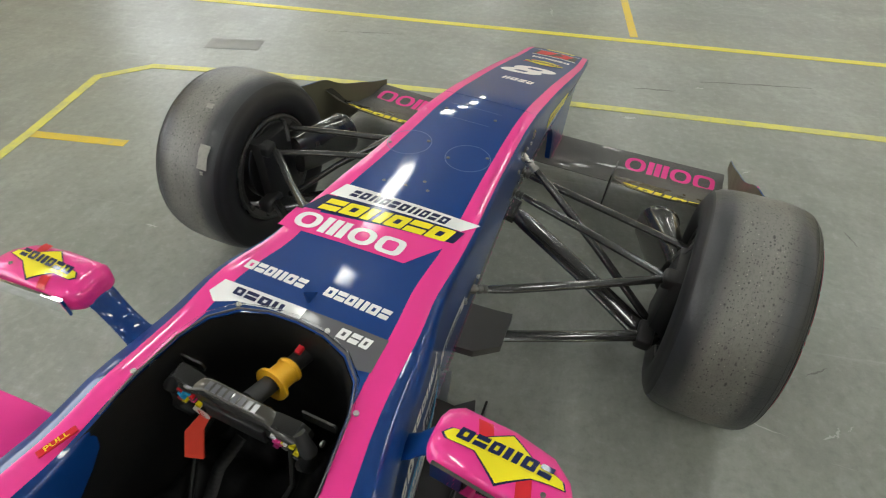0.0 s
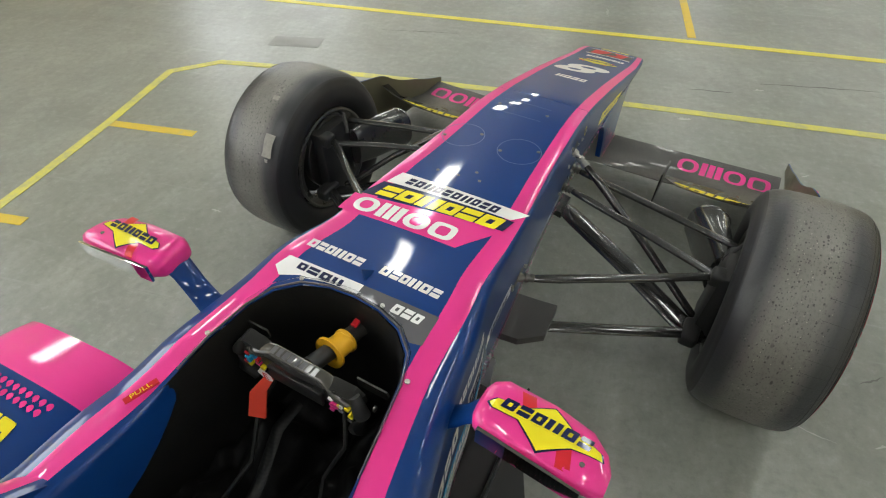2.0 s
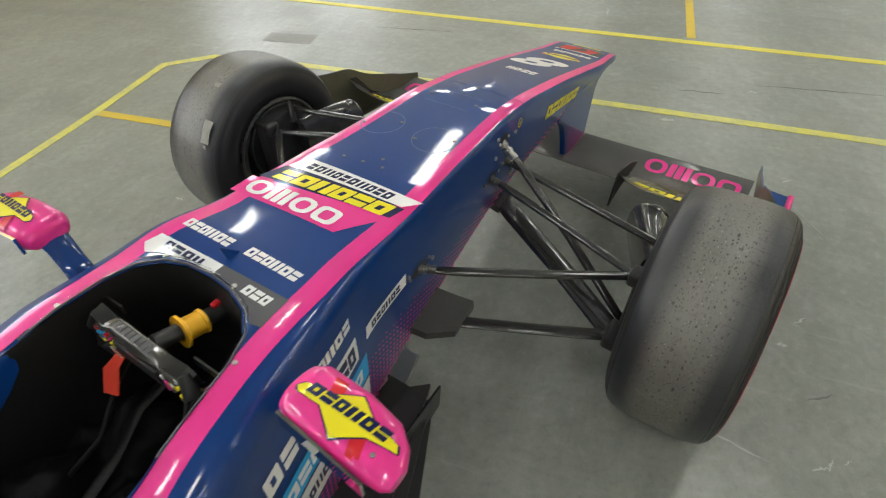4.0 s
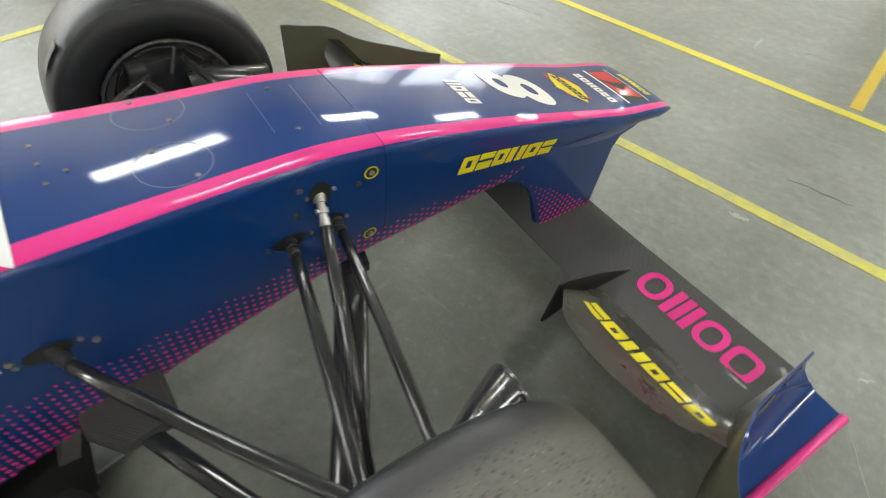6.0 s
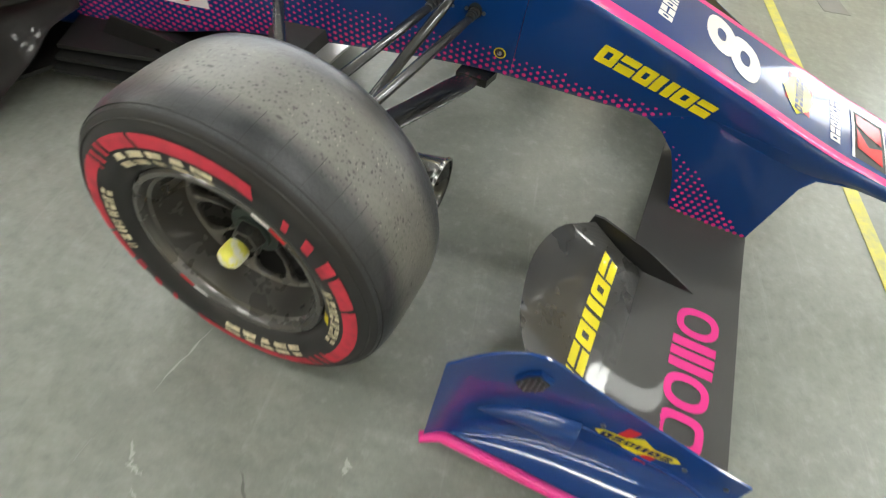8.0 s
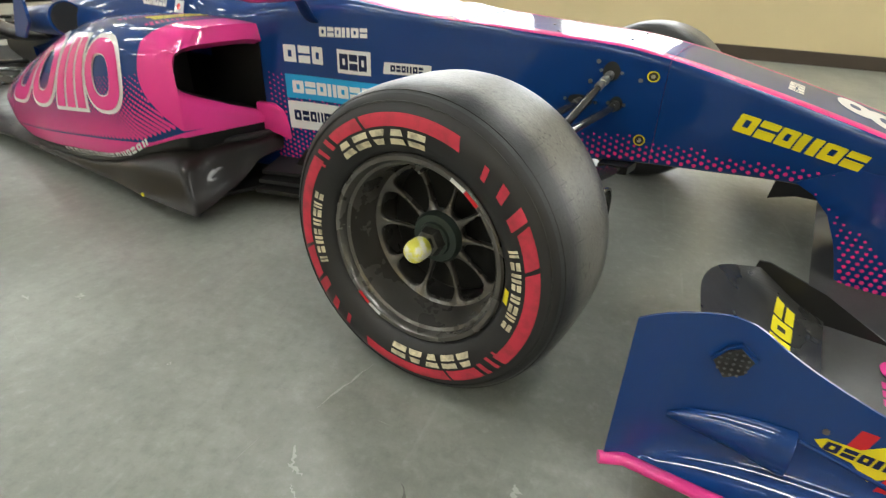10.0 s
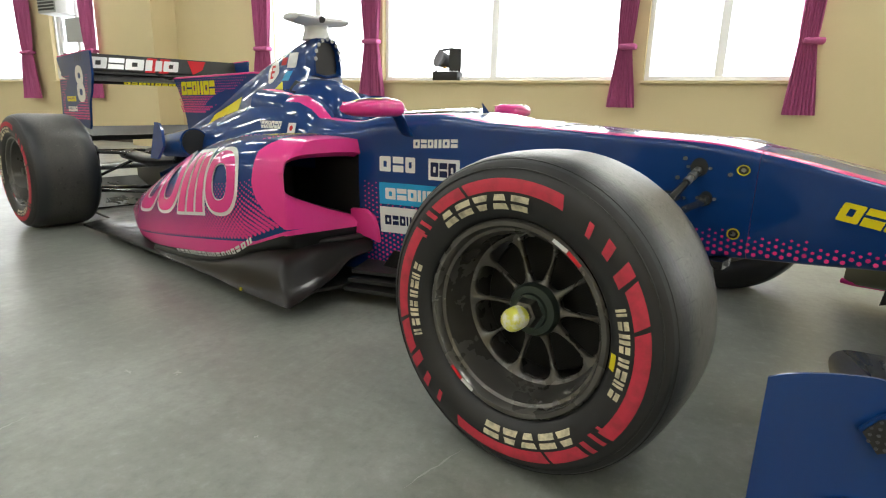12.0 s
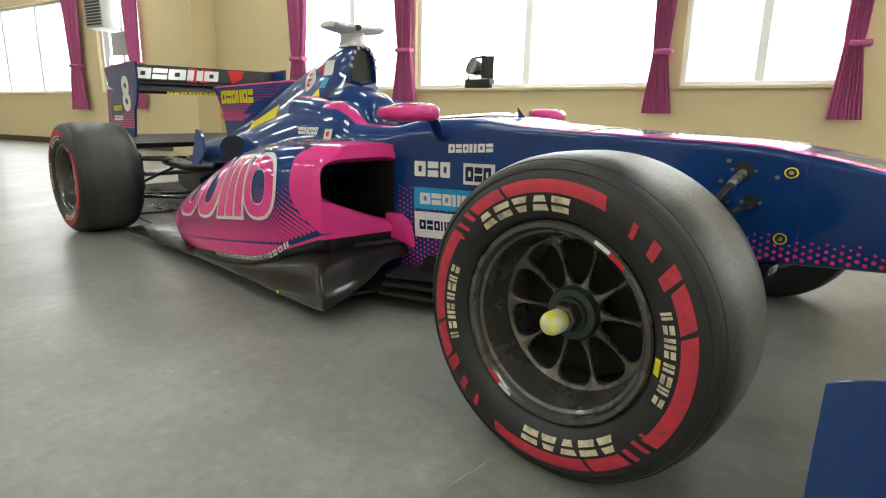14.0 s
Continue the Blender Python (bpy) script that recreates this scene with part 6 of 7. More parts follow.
def pod_paint():
    """The pod's livery: blue field, pink mouth and foot, black sill."""
    m = paint("pod_livery_paint", (0.004, 0.040, 0.185))
    tc = node(m, "ShaderNodeTexCoord")
    sep = node(m, "ShaderNodeSeparateXYZ")
    wire(m, tc.outputs["Object"], sep.inputs[0])
    X, Y, Z = sep.outputs

    def calc(op, a, b, c=None):
        n = node(m, "ShaderNodeMath")
        n.operation = op
        for k, v in enumerate((a, b, c)):
            if isinstance(v, (int, float)):
                n.inputs[k].default_value = v
            elif v is not None:
                wire(m, v, n.inputs[k])
        return n.outputs[0]
    v = calc("MULTIPLY_ADD", calc("ABSOLUTE", X, 0), 0.07, calc("SUBTRACT", Y, 0.27 * 0.07))
    d = calc("MAXIMUM", calc("SUBTRACT", 0.44, Z), 0.0)
    edge = calc("MINIMUM", -1.02, calc("MULTIPLY_ADD", calc("MULTIPLY", d, d), 4.8, -1.17))
    ahead = calc("SUBTRACT", v, calc("ADD", edge, ramp(m, Z, 0.535, 0.572, 0.0, 0.025)))
    y12 = calc("ADD", Y, 1.2)
    low = calc("MAXIMUM", calc("MULTIPLY_ADD", y12, 0.38, 0.222), calc("MULTIPLY_ADD", y12, 0.11, 0.222))
    foot = calc("SUBTRACT", low, Z)
    pink = calc("MAXIMUM", ramp(m, ahead, -0.0004, 0.0004), ramp(m, foot, -0.0004, 0.0004))
    sill = calc("MINIMUM", 0.255, calc("SMOOTH_MAX", calc("MULTIPLY_ADD", Y, 0.104, 0.10 + 0.104 * 1.84), calc("MULTIPLY_ADD", Y, 0.36, 0.148 + 0.36 * 1.38), 0.02))
    black = ramp(m, calc("SUBTRACT", sill, Z), -0.0004, 0.0004)
    old = bsdf(m).inputs["Base Color"].links[0].from_socket
    c = mixcol(m, black, mixcol(m, pink, old, (0.74, 0.041, 0.262)), (0.010, 0.010, 0.010))
    wire(m, c, bsdf(m).inputs["Base Color"])
    return m


PODM = pod_paint()
for s in (1, -1):
    rings = [pod_mouth(-1.70, s, 0.34, 0.58, 0.28, 0.47, 0.10, 0.05), pod_mouth(-1.12, s, 0.30, 0.625, 0.285, 0.503, 0.095, 0.115), pod_mouth(-1.045, s, 0.295, 0.635, 0.275, 0.512, 0.095, 0.12), pod_mouth(-1.022, s, 0.285, 0.648, 0.250, 0.528, 0.095, 0.115),
             pod_ring(-1.035, s, 0.99, 0.09), pod_ring(-1.07, s, 1.0, 0.08)]
    ys = [-1.11, -1.17, -1.24, -1.32, -1.4, -1.5, -1.62, -1.75, -1.9, -2.05, -2.2, -2.35, -2.5, -2.65, -2.8]
    rings += [pod_ring(y, s, 1.0, max(0.0, 0.07 * (1 + (y + 1.11) / 0.5))) for y in ys]
    bm = loft(rings, True, True)
    me = bpy.data.meshes.new("side_pod")
    bm.to_mesh(me)
    bm.free()
    for m in (PODM, PINK, INSIDE):
        me.materials.append(m)
    sharpen(me, 60)
    for i, p in enumerate(me.polygons):
        p.material_index = 2 if i < 192 else 0
    pod = child("side_pod", me, car, "blue and pink side pod with an open cooling inlet")

    def on_pod(y, z, e=0.0015):
        xi, xo, zt, zb = 0.25, XO(y), PT(y), PB(y)
        cx, cz, rx, rz = (xi + xo) / 2, (zt + zb) / 2, (xo - xi) / 2, (zt - zb) / 2
        q = max(-0.985, min(0.985, (z - cz) / rz))
        ex = 0.48 if q > 0 else 0.20
        sn = abs(q) ** (1 / ex)
        x = cx + rx * math.sqrt(max(0, 1 - sn * sn)) ** ex + 0.02 * (1 - q * q) - pod_lean(y) * max(0, q + 0.3) ** 1.5
        sk = max(0.0, 0.07 * (1 + (y + 1.11) / 0.5))
        return Vector((s * (x + e), y - sk * (x - 0.27), z))
    decal("white_outline", plain_mark(0.86, 0.222, -0.05, 0.40, 0.013), lambda u, v: on_pod(-1.665 + u, 0.385 + 0.10 * u + v, 0.0022), WHITE, pod, "white outline of large printed marks", 0.03)
    decal("pink_mark", plain_mark(0.86, 0.222, -0.05, 0.5), lambda u, v: on_pod(-1.665 + u, 0.385 + 0.10 * u + v, 0.0048), PINK, pod, "large pink printed rings and bars", 0.03)
    verts, faces = [], []
    y, col = -0.98, 0
    while y > -2.4:
        col += 1
        for k in range(11):
            z = 0.232 + (0.38 if y > -1.2 else 0.11) * (y + 1.2) + 0.0185 * (k + 0.5 * (col % 2))
            r = 0.0082 * (1 - 0.07 * k)
            if z < PT(y) - 0.10 and blue_side(on_pod(y, z).y - 0.012, z - 0.008, 0.70):
                faces.append(tuple(range(len(verts), len(verts) + 8)))
                verts += [on_pod(a, b, 0.0012) for a, b in oval(y, z, r, r, 8)]
        y -= 0.0105
    child("halftone_dots", mesh_of("halftone_dots", verts, faces, [PINK]), pod, "pink printed halftone dots")["kind"] = "stuff"
    def on_pod_top(x, y, e=0.002):
        xi, xo, zt, zb = 0.25, XO(y), PT(y), PB(y)
        cx, cz, rx, rz = (xi + xo) / 2, (zt + zb) / 2, (xo - xi) / 2, (zt - zb) / 2
        p = min(0.98, abs((x - cx) / rx)) ** (1 / 0.48)
        z = cz + rz * math.sqrt(1 - p * p) ** 0.48
        sk = max(0.0, 0.07 * (1 + (y + 1.11) / 0.5))
        return Vector((s * x, y - sk * (x - 0.27), z + e))
    decal("yellow_mark", bars(6, 0.21, 0.075, 0.15, 0.86, 0.3), lambda u, v: on_pod_top(0.46 + u, -1.25 + v, 0.003), YELLOW, pod, "yellow printed bars", 0.03)
    verts, faces = [], []
    for k in range(16):
        for y in (-1.166, -1.184, -1.315, -1.333):
            x = 0.345 + 0.0172 * k + (0.0086 if y in (-1.184, -1.333) else 0)
            faces.append(tuple(range(len(verts), len(verts) + 8)))
            verts += [on_pod_top(a, b, 0.002) for a, b in oval(x, y, 0.0066, 0.0078, 10)]
    child("halftone_dots", mesh_of("halftone_dots", verts, faces, [PINK]), pod, "pink printed halftone dots")["kind"] = "stuff"
    decal("white_mark", bars(16, 0.56, 0.022, 0, 0.70, 0.35), lambda u, v: on_pod(-1.45 + u, 0.126 + 0.104 * u + (0.95 * u * u if u > 0 else 0.0) + v, 0.003), WHITE, pod, "white bars on the black sill", 0.05)
    part("inlet_wall", loft([[on_side(-1.035 - 0.03 * k, z, e, s) for z, e in ((0.24, 0.004), (0.30, 0.006), (0.38, 0.006), (0.46, 0.006), (0.525, 0.004), (0.525, -0.01), (0.24, -0.01))] for k in range(18)]), INSIDE, pod, "dark inner wall of the inlet")
    part("inlet_core", plate([(0.34, 0.27), (0.60, 0.30), (0.60, 0.49), (0.34, 0.50)], 0.004, lambda u, v, w: Vector((s * u, -1.40 - 0.3 * (u - 0.34) + w, v))), INSIDE, pod, "black radiator core in the inlet")
    part("inlet_fairing", plate([(-1.06, 0.315), (-1.0, 0.315), (-0.965, 0.29), (-0.952, 0.24), (-0.948, 0.185), (-0.975, 0.198), (-1.06, 0.222)], 0.022, lambda u, v, w: on_side(u, v, 0.012 + w, s), 0.008), PINK, pod, "pink fairing where the inlet meets the tub")
    part("vent_fin", plate([(-2.08, 0.50), (-2.12, 0.57), (-2.16, 0.60), (-2.20, 0.605), (-2.19, 0.44), (-2.12, 0.44)], 0.012, lambda u, v, w: Vector((s * (0.545 + w + (0.58 - v) * 0.25), u, v))), BLUE, pod, "small blue cooling chimney")
    part("vent_mouth", tube([(s * 0.47, -1.98, 0.515), (s * 0.47, -2.25, 0.49)], [0.070, 0.055], 24, 0.95), BLUE, pod)
    part("vent_hole", disc((s * 0.47, -1.982, 0.516), (0, 1, 0.1), 0.060, 0.012, 28), BLACK, pod)
    # bent floor vane ahead of the pod
    a = [(0.28, -1.02, 0.20), (0.42, -1.04, 0.20), (0.55, -1.09, 0.205), (0.64, -1.17, 0.195), (0.69, -1.30, 0.150), (0.705, -1.45, 0.106), (0.715, -1.65, 0.080), (0.712, -1.95, 0.068)]
    c = [(0.34, -0.97, 0.16), (0.44, -0.965, 0.152), (0.55, -0.955, 0.098), (0.762, -0.917, 0.052), (0.768, -1.18, 0.055), (0.748, -1.42, 0.056), (0.745, -1.64, 0.058), (0.735, -1.93, 0.062)]
    d = [(x - 0.01, y - 0.012, z - 0.008) for x, y, z in c]
    def dense(row):
        fx, fy, fz = [smooth_curve([(i, p[k]) for i, p in enumerate(row)]) for k in range(3)]
        return [Vector((s * fx(i / 5), fy(i / 5), fz(i / 5))) for i in range(36)]
    A, C, D = [dense(r) for r in (a, c, d)]
    rings = []
    for i in range(36):
        way = Vector((C[i].x - A[i].x, C[i].y - A[i].y, 0.0))
        p1 = A[i] + way * 0.75 + Vector((0, 0, 0.004))
        p2 = C[i] - way * 0.42 + Vector((0, 0, 0.30 * (A[i].z - C[i].z)))
        up_ = [A[i] * (1 - q) ** 3 + p1 * 3 * q * (1 - q) ** 2 + p2 * 3 * q * q * (1 - q) + C[i] * q ** 3 for q in [k / 14 for k in range(15)]]
        inn = [p + Vector((-s * 0.006, -0.018, -0.012)) for p in (up_[9], up_[4], up_[0])]
        rings.append(up_ + [D[i]] + inn)
    part("floor_vane", loft(rings), VANEC, car, "bulging glossy brown-black carbon floor vane ahead of the side pod", 70)
    part("vane_edge", tube([p + Vector((0, 0.004, 0.006)) for p in A], 0.013, 10), BLACK, car, "rounded black edge under the side pod")
    part("floor_dot", disc((s * 0.768, -1.19, 0.06), (s, 0, 0.3), 0.007, 0.003, 10), YELLOW, car, "small yellow dot sticker")
    # bargeboard slats beside the tub
    for k in range(3):
        part("bargeboard", loft([[(s * (0.23 + 0.02 * k), -0.47, z0), (s * (0.27 + 0.02 * k), -0.43 - 0.03 * k, z0), (s * (0.27 + 0.02 * k), -0.43 - 0.03 * k, z0 + 0.012), (s * (0.23 + 0.02 * k), -0.47, z0 + 0.012)],
                                 [(s * 0.24, -0.75, z0), (s * (0.36 + 0.03 * k), -0.70, z0), (s * (0.36 + 0.03 * k), -0.70, z0 + 0.012), (s * 0.24, -0.75, z0 + 0.012)],
                                 [(s * 0.26, -1.04, z0), (s * (0.46 + 0.02 * k), -0.95, z0), (s * (0.46 + 0.02 * k), -0.95, z0 + 0.012), (s * 0.26, -1.04, z0 + 0.012)]]) if (z0 := 0.045 + 0.028 * (2 - k)) else None, BLACK, car, "black bargeboard slat")
    part("side_board", plate([(-0.44, 0.05), (-0.43, 0.13), (-0.60, 0.16), (-0.85, 0.18), (-0.95, 0.05)], 0.006, lambda u, v, w: Vector((s * (0.30 + w - (u + 0.44) * 0.1), u, v))), CARBON, car)

floor_out = [(0.0, -0.95), (0.30, -0.95), (0.50, -0.96), (0.70, -1.02), (0.745, -1.25), (0.735, -1.7), (0.72, -2.2), (0.72, -2.78), (0.55, -2.86), (0.50, -3.5), (0.0, -3.5)]
full = floor_out + [(-x, y) for x, y in floor_out[-2:0:-1]]
tray = part("underfloor", plate(full, 0.014, lambda u, v, w: Vector((u, v, 0.055 + w)), 0.003), CARBON, car, "flat carbon underfloor")
part("splitter", plate([(-0.22, -0.44), (0.22, -0.44), (0.27, -0.5), (0.27, -1.0), (-0.27, -1.0), (-0.27, -0.5)], 0.02, lambda u, v, w: Vector((u, v, 0.050 + w)), 0.004), BLACK, car, "black splitter under the nose")
part("splitter_stay", loft([[(-0.11, -0.40, 0.19), (0.11, -0.40, 0.19), (0.11, -0.43, 0.19), (-0.11, -0.43, 0.19)], [(-0.15, -0.46, 0.06), (0.15, -0.46, 0.06), (0.15, -0.50, 0.06), (-0.15, -0.50, 0.06)]]), ALU, car, "bare aluminium splitter support")
part("skid_block", plate([(-0.17, -0.34), (0.17, -0.34), (0.2, -0.46), (-0.2, -0.46)], 0.01, lambda u, v, w: Vector((u, v, 0.052 + w))), ALU, car, "bare aluminium skid plate")

HB = smooth_curve([(-1.62, 0.24), (-1.75, 0.30), (-2.0, 0.30), (-2.3, 0.24), (-2.7, 0.17), (-3.05, 0.12)])
ZP = smooth_curve([(-1.62, 0.988), (-1.68, 0.995), (-1.75, 0.985), (-1.9, 0.94), (-2.1, 0.875), (-2.3, 0.80), (-2.6, 0.67), (-2.9, 0.56), (-3.05, 0.50)])
HT = smooth_curve([(-1.62, 0.086), (-1.75, 0.095), (-1.9, 0.085), (-2.2, 0.045), (-2.6, 0.03), (-3.05, 0.03)])


def cover_ring(y):
    zb = 0.40 if y > -2.4 else 0.34
    zp, hb, ht = ZP(y), HB(y), HT(y)
    pts = []
    for i in range(17):
        q = i / 16
        w = hb * max(0.0, 1 - q * 1.25) ** 1.15 * (1 if y < -1.7 else 0.9) + ht * math.sqrt(max(0.0, 1 - q ** 5))
        pts.append((w, zb + (zp - zb) * q))
    return [(x, y, z) for x, z in pts] + [(-x, y, z) for x, z in pts[-2::-1]]


cover = part("engine_cover", loft([cover_ring(-1.62 - 1.43 * i / 34) for i in range(35)]), BLUE, car, "glossy blue engine cover with a roll hoop intake", 50)
intake = [(0.0, 0.972), (0.036, 0.966), (0.056, 0.93), (0.064, 0.87), (0.062, 0.835), (0.0, 0.825)]
full = intake + [(-x, z) for x, z in intake[-2:0:-1]]
part("intake_lip", loft([[(x * k, y, 0.89 + (z - 0.89) * k) for x, z in full] for y, k in ((-1.66, 1.24), (-1.615, 1.27), (-1.595, 1.22), (-1.592, 1.12), (-1.605, 1.06), (-1.65, 1.0))]), BLUE, cover)
part("air_intake", plate(full, 0.004, lambda u, v, w: Vector((u, -1.616 + w, v))), BLACK, cover, "dark engine air intake")
part("lower_intake", plate([(-0.06, 0.775), (0.06, 0.775), (0.07, 0.80), (-0.07, 0.80)], 0.004, lambda u, v, w: Vector((u, -1.616 + w, v))), BLACK, cover)
for i in range(9):
    a = math.pi * i / 8
    part("rivet", disc((0.070 * math.cos(a), -1.591, 0.895 + 0.088 * math.sin(a)), (0, 1, 0), 0.009, 0.003, 12), METALG, cover, "round silver sticker on the intake lip")
cowl = []
for y, w, z in ((-1.66, 0.150, 0.800), (-1.60, 0.158, 0.806), (-1.54, 0.160, 0.800), (-1.47, 0.152, 0.776), (-1.42, 0.136, 0.738), (-1.395, 0.118, 0.690)):
    cowl.append([(mid(y) + w * math.copysign(abs(math.cos(a)) ** 0.7, math.cos(a)), y, 0.55 + (z - 0.55) * math.sin(a) ** 0.75) for a in [math.pi * i / 24 for i in range(25)]])
part("headrest_cowl", loft(cowl), BLUE, cover, "glossy blue cowl at the foot of the roll hoop", 50)
fin = part("shark_fin", plate([(-2.12, 0.845), (-2.2, 0.852), (-3.10, 0.845), (-3.05, 0.78), (-3.0, 0.70), (-2.97, 0.60), (-2.95, 0.50), (-2.6, 0.55), (-2.2, 0.78)], 0.012, lambda u, v, w: Vector((w, u, v))), BLUE, cover, "blue shark fin with pink dots and a pink top edge")
part("top_edge", tube([(0, -2.12, 0.847), (0, -2.2, 0.854), (0, -3.10, 0.847)], 0.0075, 8), PINK, fin)
for s in (1, -1):
    verts, faces = [], []
    for k in range(14):
        for j in range(46):
            y, z = -2.16 - 0.0202 * j - (0.01 if k % 2 else 0), 0.835 - 0.0145 * k
            if z > ZP(y) + 0.02 and y > -3.06 + (0.84 - z) * 0.25:
                r = 0.0026 + 0.0004 * k
                faces.append(tuple(range(len(verts), len(verts) + 6)))
                verts += [(s * 0.0072, a, b) for a, b in oval(y, z, r * 1.3, r, 6)]
    child("halftone_dots", mesh_of("halftone_dots", verts, faces, [PINK]), fin, "pink printed halftone dots")["kind"] = "stuff"
    decal("yellow_mark", bars(6, 0.40, 0.08, 0.0, 0.88, 0.3), lambda u, v: Vector((s * 0.0085, -2.80 + u, 0.785 + v)), YELLOW, fin, "yellow printed bars", 0.2)

    def on_cover(y, z, e=0.002):
        zb = 0.40 if y > -2.4 else 0.34
        q = min(1, max(0, (z - zb) / (ZP(y) - zb)))
        w = HB(y) * max(0.0, 1 - q * 1.25) ** 1.15 * (1 if y < -1.7 else 0.9) + HT(y) * math.sqrt(max(0.0, 1 - q ** 5))
        return Vector((s * (w + e), y, z))
    decal("yellow_panel", [[(-2.66, 0.50), (-2.45, 0.50), (-2.12, 0.66), (-2.18, 0.75), (-2.50, 0.65)]], lambda u, v: on_cover(u - 0.10, v - 0.02, 0.003), YELLOW, cover, "yellow printed panel", 0.04)
    decal("dark_bars", bars(5, 0.20, 0.05, 0.3), lambda u, v: on_cover(-2.52 + u, 0.57 + v + 0.45 * u, 0.006), NAVY, cover, "", 0.03)
    decal("white_disc", [oval(-1.93, 0.845, 0.056, 0.056, 28)], lambda u, v: on_cover(u, v, 0.003), WHITE, cover, "white disc with a red letter", 0.03)
    decal("red_letter", text_polys("E", 0.065, 0.02), lambda u, v: on_cover(-1.93 + s * u, 0.845 + v, 0.006), RED, cover, "red letter on a white disc", 0.04)
    decal("white_panel", [rect(-1.80, 0.86, -1.72, 0.93)], lambda u, v: on_cover(u, v, 0.003), WHITE, cover, "", 0.03)
    decal("red_mark", [rect(-1.86, 0.875, -1.81, 0.91)], lambda u, v: on_cover(u, v, 0.003), RED, cover, "", 0.03)
    decal("cyan_panel", [rect(-1.79, 0.80, -1.73, 0.845)], lambda u, v: on_cover(u, v, 0.003), CYAN, cover, "", 0.03)
    part("side_intake", plate([(-1.70, 0.755), (-1.65, 0.745), (-1.645, 0.79), (-1.68, 0.80)], 0.01, lambda u, v, w: on_cover(u, v, 0.002 + w)), BLACK, cover)
    part("warning_triangle", plate([(-1.81, 0.745), (-1.72, 0.745), (-1.72, 0.795), (-1.765, 0.84), (-1.81, 0.795)], 0.003, lambda u, v, w: on_cover(u, v - 0.045, 0.012 + w)), YELLOW, cover, "yellow triangular warning tag")
    bm = loft([[(s * (0.208 + 0.139 * k * math.sin(a)) + mid(y), y, 0.45 + (z - 0.45) * math.cos(a)) for a in [math.pi / 2 * i / 20 for i in range(21)]] + [(s * 0.208 + mid(y), y, 0.45)]
               for y, z, k in ((-1.2, 0.59, 0.80), (-1.26, 0.65, 0.92), (-1.32, 0.70, 1.0), (-1.39, 0.73, 1.04), (-1.48, 0.735, 1.05), (-1.6, 0.725, 1.1), (-1.75, 0.70, 1.2), (-2.0, 0.64, 1.35), (-2.25, 0.56, 1.2), (-2.5, 0.48, 0.8))])
    me = bpy.data.meshes.new("shoulder")
    bm.to_mesh(me)
    bm.free()
    me.materials.append(BLUE)
    me.materials.append(PINK)
    for i, p in enumerate(me.polygons):
        p.material_index = 1 if i % 22 in (2, 3, 4, 5) and i < 22 * 4 else 0
    child("shoulder", sharpen(me, 60), car, "blue cockpit shoulder fairing with a pink band")
    decal("white_mark", bars(7, 0.17, 0.030, 0.1, 0.85, 0.35), lambda u, v: Vector((s * (0.208 + 0.139 * 1.06 * math.sqrt(max(0, 1 - ((0.16 + v) / 0.283) ** 2)) + 0.004) + mid(-1.5), -1.52 + u, 0.61 + v)), WHITE, car, "white bars in place of a name", 0.03)
    decal("white_panel", [rect(-1.395, 0.58, -1.345, 0.62)], lambda u, v: Vector((s * (0.208 + 0.139 * 1.04 * math.sqrt(max(0, 1 - ((v - 0.45) / 0.283) ** 2)) + 0.004) + mid(-1.4), u, v)), WHITE, car, "small white flag sticker with a red disc", 0.03)
    decal("red_disc", [oval(-1.37, 0.60, 0.011, 0.011, 16)], lambda u, v: Vector((s * (0.208 + 0.139 * 1.04 * math.sqrt(max(0, 1 - ((v - 0.45) / 0.283) ** 2)) + 0.006) + mid(-1.4), u, v)), RED, car, "", 0.03)

pod_cam = part("camera_pod", loft([[(x, -1.66 + dy, 1.062 + dz + 0.012 * (abs(x) / 0.16)) for dy, dz in [(0.075 * k * math.cos(a), 0.022 * k * math.sin(a)) for a in [2 * math.pi * i / 20 for i in range(20)]]] for x, k in ((-0.15, 0.45), (-0.142, 0.75), (-0.08, 0.95), (0, 1.05), (0.08, 0.95), (0.142, 0.75), (0.15, 0.45))]), WHITEP, cover, "white camera pod on the roll hoop")
part("neck", loft([[(0.050 * k * math.cos(a), -1.67 + 0.07 * k * math.sin(a), z) for a in [2 * math.pi * i / 20 for i in range(20)]] for z, k in ((0.985, 1.15), (1.0, 1.05), (1.03, 0.9), (1.052, 1.0))]), WHITEP, pod_cam)
part("lens", disc((0.03, -1.585, 1.065), (0.3, 1, 0), 0.014, 0.01, 16), BLACK, pod_cam)

# ---- rear wing, gearbox and rear suspension ----
rw = part("rear_wing", loft([[(x, y, z) for y, z in ((-3.10, 0.815), (-3.12, 0.800), (-3.22, 0.806), (-3.34, 0.85), (-3.36, 0.865), (-3.22, 0.832))] for x in (-0.47, 0.47)]), CARBON, car, "black carbon rear wing")
part("flap", loft([[(x, y, z) for y, z in ((-3.34, 0.87), (-3.36, 0.865), (-3.45, 0.92), (-3.49, 0.985), (-3.48, 0.987), (-3.42, 0.93))] for x in (-0.47, 0.47)]), CARBON, rw, "black upper wing flap")
part("upper_flap", loft([[(x, y, z) for y, z in ((-3.18, 0.885), (-3.185, 0.875), (-3.21, 0.965), (-3.205, 0.977))] for x in (-0.47, 0.47)]), BLACK, rw, "black wing board with white and red printed bars")
